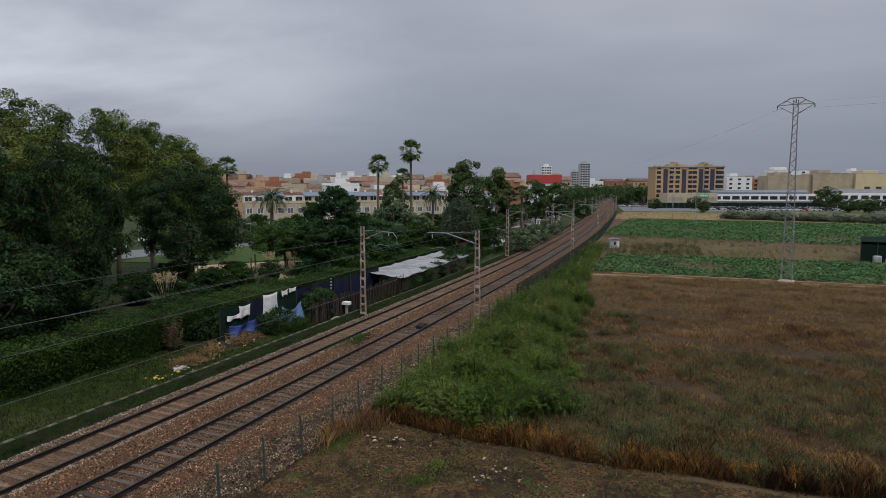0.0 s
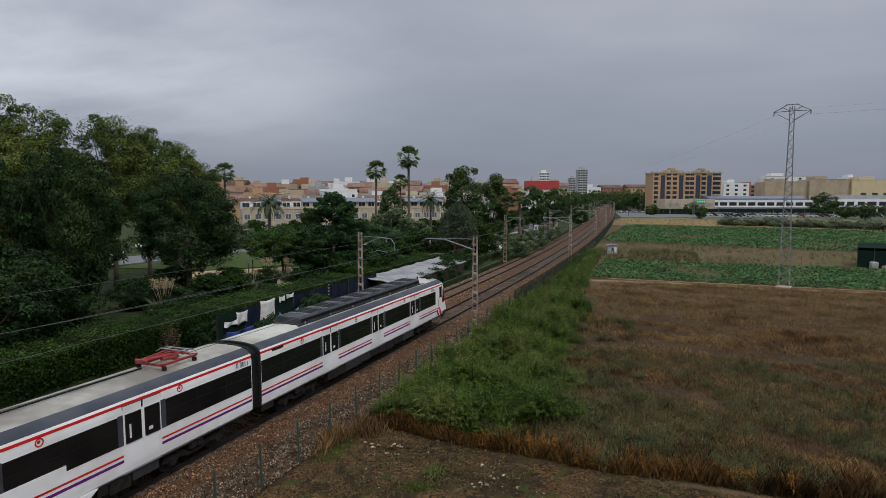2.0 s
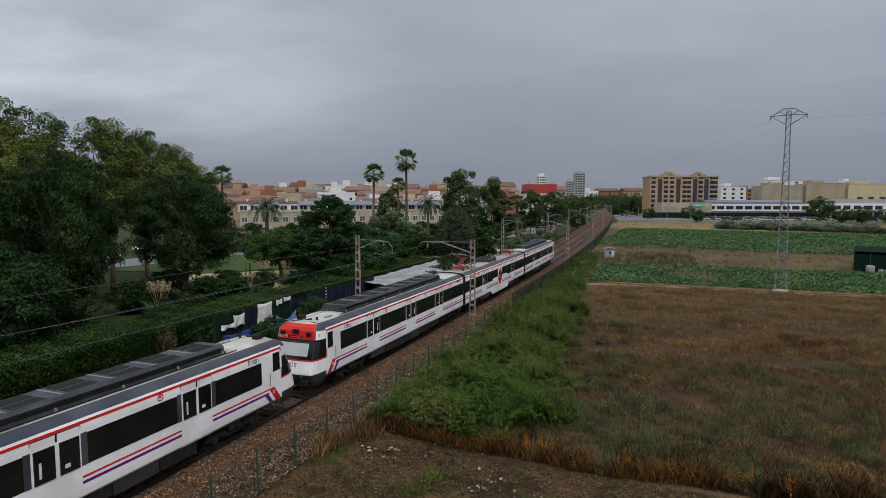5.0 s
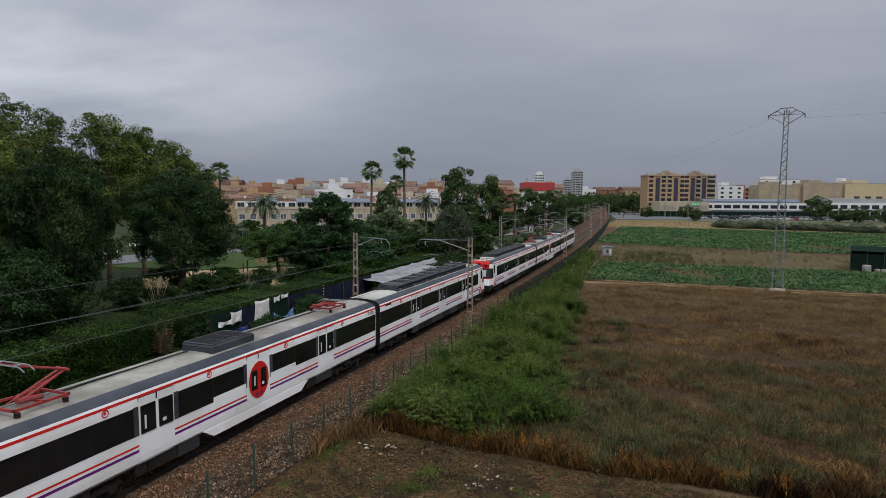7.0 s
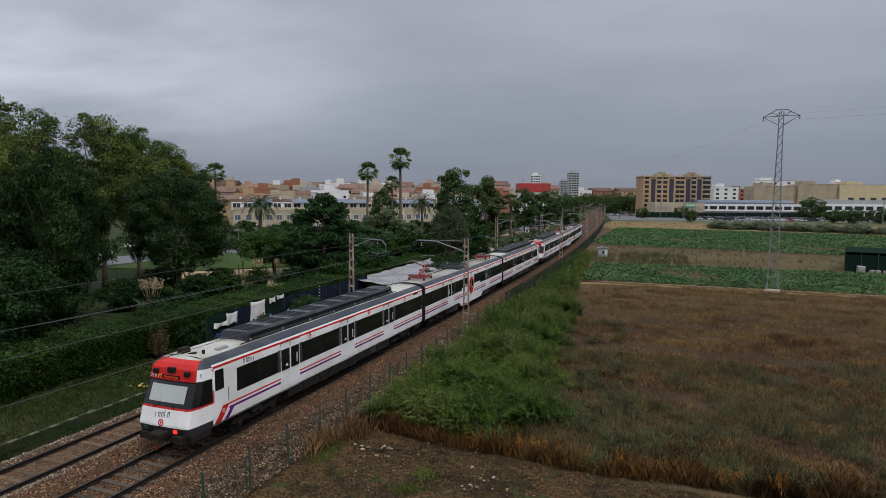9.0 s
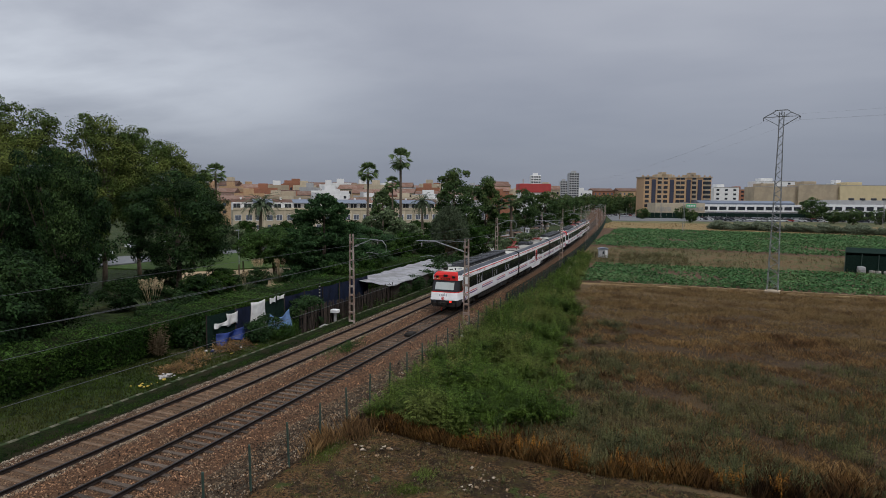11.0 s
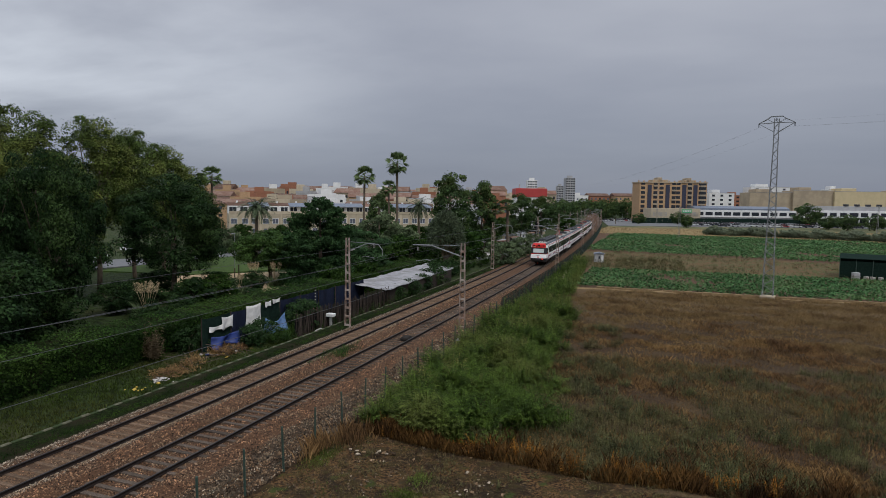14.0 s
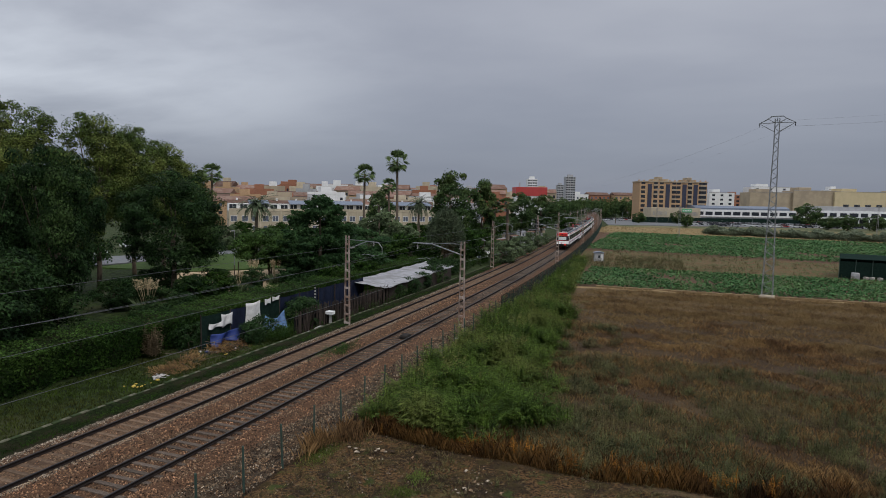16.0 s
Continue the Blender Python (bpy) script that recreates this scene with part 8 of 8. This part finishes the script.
def build_landmarks():
    # red and white hall
    b = thing("red_hall", "large hall with red upper cladding and white lower wall", "hall", at=face_camera(-61.6, 297.9, 21))
    part("wall", Solid(M["white_wall"]).box(-7.5, 0, -0.3, 7.5, 14, 14.3).data("wall"), b)
    part("cladding", Solid(M["red_wall"]).soft(-7.7, -0.3, 14.31, 7.7, 14.2, 18.6, 0.1).data("cladding"), b, "red cladding")
    part("chimney", Solid(M["grey_wall"]).box(-5.8, 3, 18.61, -5.2, 3.6, 20.8).data("chimney"), b)
    # distant towers
    for (x, y), w_, h, wl, label in (((-119.7, 833.1), 13, 46, "grey_wall", "distant grey tower block with dark window bands"), ((-138.9, 868.6), 9, 36, "grey_wall", "distant slim grey tower block"), ((-155.4, 754.9), 12, 40, "white_wall", "distant pale tower block")):
        t = thing("tower_block", label, "tower block", "distant towers", at=face_camera(x, y, 21))
        part("wall", Solid(M[wl]).soft(-w_ / 2, 0, -0.3, w_ / 2, w_, h, 0.2).data("wall"), t)
        for f in range(int(h / 3.2)):
            z = 2 + f * 3.2
            if z > h - 2:
                break
            for k in range(4):
                xx = -w_ / 2 + w_ * (k + 0.5) / 4
                part("window", WIN, t, at=Matrix.LocRotScale((xx, -0.01, z), None, (w_ / 4 * 0.5, 1, 1.2)))
        part("roof_room", Solid(M[wl]).box(-w_ / 4, w_ / 4, h, w_ / 4, w_ * 0.7, h + 3).data("roof_room"), t)
    # ochre apartment block
    a = thing("apartment_block", "ochre brick apartment block with navy panels and balconies", "apartment block", at=face_camera(5.0, 422.4, 19))
    W2, Hh = 21.6, 25.4
    part("wall", Solid(M["ochre_wall"]).soft(-W2, 0, -0.3, W2, 16, Hh, 0.1).data("wall"), a)
    part("cornice", Solid(M["tan_wall"]).box(-W2 - 0.4, -0.5, Hh + 0.002, W2 + 0.4, 16.4, Hh + 0.7).data("cornice"), a)
    for x in (-15.2, -3.6, 3.6 + 3.4, 14.2):
        so = Solid(M["navy"]).box(x - 1.3, -0.25, 0, x + 1.3, 0.1, Hh - 1.2)
        part("navy_panel", so.data("navy_panel"), a, "navy blue vertical panel")
    bal = Solid(M["tan_wall"]).box(-1.9, -0.9, -1.0, 1.9, 0.0, 0.05).data("balcony")
    gl = Solid(M["window"]).box(-1.5, -0.06, 0.06, 1.5, 0.02, 1.6).data("window")
    for f in range(8):
        z = 3.4 + f * 2.95
        for x in (-19.4, -11.4, -7.6, 0.4, 3.2, 10.6, 17.6, 19.9):
            part("window", gl, a, at=Matrix.LocRotScale((x, -0.01, z), None, (0.86, 1, 1.2)))
        for x in (-11.4, 0.4, 10.6, 18.6):
            if (f + int(x)) % 2 == 0 or x > 9:
                part("balcony", bal, a, at=Matrix.LocRotScale((x, 0, z), None, (0.75, 1, 1)))
    for x0, x1, hh in ((-12, -2, 1.6), (7, 16, 1.4), (-9, -6, 3.0), (10, 13, 2.8)):
        part("roof_room", Solid(M["tan_wall"]).soft(x0, 4, Hh + 0.7, x1, 12, Hh + 0.7 + hh, 0.1).data("roof_room"), a)
    for i in range(14):
        x = -22 + i * 3.3
        part("chimney", Solid(M["ochre_wall"]).box(x, 2, Hh + 0.7, x + 0.8, 2.8, Hh + 1.6).data("chimney"), a)
    # long white workshop building in front
    c = thing("workshop_building", "long low white industrial building with dark windows", "industrial building", at=face_camera(47.2, 419.5, 17))
    part("wall", Solid(M["white_wall"]).soft(-31, 0, -0.3, 31, 20, 8.6, 0.05).data("wall"), c)
    part("roof", Solid(M["slate_roof"]).prism([(0.5, 8.61), (0.5, 9.6), (6, 11.0), (20, 11.0), (20, 8.61)], "x", -30.5, 27).data("roof"), c, "blue-grey panel roof")
    part("canopy", Solid(M["concrete"]).box(-31, -1.2, 4.0, 31, -0.001, 4.3).data("canopy"), c)
    for i in range(11):
        x = -27.5 + i * 5.6
        part("window", WIN, c, at=Matrix.LocRotScale((x, -0.01, 5.2), None, (2.9, 1, 1.55)))
        part("ground_window", WIN, c, at=Matrix.LocRotScale((x, -0.01, 1.2), None, (2.4, 1, 1.4)))
    d = thing("workshop_wing", "windowless cream wing of the industrial building with a green sign", "industrial building", at=face_camera(6.7, 400.5, 17))
    part("wall", Solid(M["cream_wall"]).soft(-14.8, 0, -0.3, 14.8, 18, 9.2, 0.05).data("wall"), d)
    for i in range(12):
        part("fin", Solid(M["concrete"]).box(-13.5 + i * 0.7, -0.15, 4.6, -13.2 + i * 0.7, -0.001, 7.0).data("fin"), d)
        part("fin", Solid(M["concrete"]).box(5.5 + i * 0.7, -0.15, 4.6, 5.8 + i * 0.7, -0.001, 7.0).data("fin"), d)
    part("sign", Solid(M["sign_green"]).box(3.6, -0.4, 6.6, 9.4, -0.2, 8.8).data("sign"), d, "green sign with pale bars")
    so = Solid(M["white_wall"])
    for i in range(5):
        so.box(4.2 + i * 1.0, -0.43, 7.2, 4.8 + i * 1.0, -0.402, 8.2)
    part("sign_mark", so.data("sign_mark"), d)
    # right-hand white office building on columns
    e = thing("office_building", "white two-storey office building on columns", "office building", at=face_camera(107.3, 419.2, 15))
    part("wall", Solid(M["white_wall"]).soft(-26, 0, 4.4, 40, 18, 9.2, 0.05).data("wall"), e)
    part("roof_plant", Solid(M["grey_wall"]).soft(-25, 1, 9.21, 30, 16, 11.8, 0.1).data("roof_plant"), e)
    part("recess", Solid(M["window"]).box(-25, 5, -0.3, 39, 17, 4.39).data("recess"), e, "dark ground floor glazing")
    for i in range(11):
        x = -23 + i * 5.8
        part("column", Solid(M["white_wall"]).box(x, 0.3, -0.3, x + 0.5, 0.8, 4.39).data("column"), e)
        part("window", WIN, e, at=Matrix.LocRotScale((x + 2.8, -0.01, 5.6), None, (2.6 if i % 3 else 3.3, 1, 1.7)))
    for i in range(5):
        part("plant_box", Solid(M["unit"]).soft(-8 + i * 6.2, -0.2 + 1.0, 11.81, -5.6 + i * 6.2, 2.5, 13.0, 0.1).data("plant_box"), e)
    # big plain party walls and white blocks behind
    for (x, y), w_, dd, h, wl, label in (((72.8, 489.4), 33, 18, 21.0, "tan_wall", "plain tan windowless building flank"), ((98.9, 494.2), 28, 18, 22.5, "tan_wall", "large plain tan building flank"), ((128.1, 500.2), 34, 18, 22.0, "yellow_wall", "pale yellow building flank"), ((164.2, 514.2), 40, 18, 21.0, "tan_wall", "plain tan building flank"),
                                         ((77.1, 534.0), 30, 15, 26.0, "white_wall", "white stepped apartment building"), ((37.6, 470.4), 17, 14, 20.0, "white_wall", "white apartment building with dark railings"), ((53.3, 524.8), 14, 12, 19.5, "brick_wall", "brown brick building between white blocks"), ((118.3, 517.8), 12, 12, 24.0, "white_wall", "white block on a roof")):
        t = thing("building_flank", label, "building", "blocks behind the car park", at=face_camera(x, y, 15))
        part("wall", Solid(M[wl]).soft(-w_ / 2, 0, -0.3, w_ / 2, dd, h, 0.1).data("wall"), t)
        part("roof_room", Solid(M[wl]).soft(-w_ * 0.35, 2, h, -w_ * 0.05, dd - 3, h + 2.4, 0.1).data("roof_room"), t)
        part("coping", Solid(M["concrete"]).box(-w_ / 2 - 0.1, -0.1, h + 0.002, w_ / 2 + 0.1, 0.3, h + 0.3).data("coping"), t)
        if wl in ("white_wall", "brick_wall"):
            for i in range(3):
                for f in range(3):
                    part("window", WIN, t, at=Matrix.LocRotScale((-w_ / 3 + i * w_ / 3, -0.01, h - 2.4 - 3 * f), None, (1.3, 1, 1)))
    # green windbreak fence behind the cars
    g = thing("car_park_fence", "dark green screened fence behind parked cars", "fence")
    p0, p1 = Vector((-18.0, 387.7)), Vector((84.4, 423.2))
    w2 = (p1 - p0)
    for i in range(30):
        a0, a1 = p0 + w2 * (i / 30), p0 + w2 * ((i + 0.985) / 30)
        so = Solid(M["mesh_green"])
        so.add([(a0.x, a0.y, -0.5), (a1.x, a1.y, -0.5), (a1.x, a1.y, 2.9), (a0.x, a0.y, 2.9), (a0.x, a0.y + 0.06, -0.5), (a1.x, a1.y + 0.06, -0.5), (a1.x, a1.y + 0.06, 2.9), (a0.x, a0.y + 0.06, 2.9)], [(0, 1, 2, 3), (7, 6, 5, 4), (3, 2, 6, 7), (0, 4, 5, 1), (1, 5, 6, 2), (0, 3, 7, 4)])
        part("panel", so.data("panel"), g)


build_landmarks()


motions()
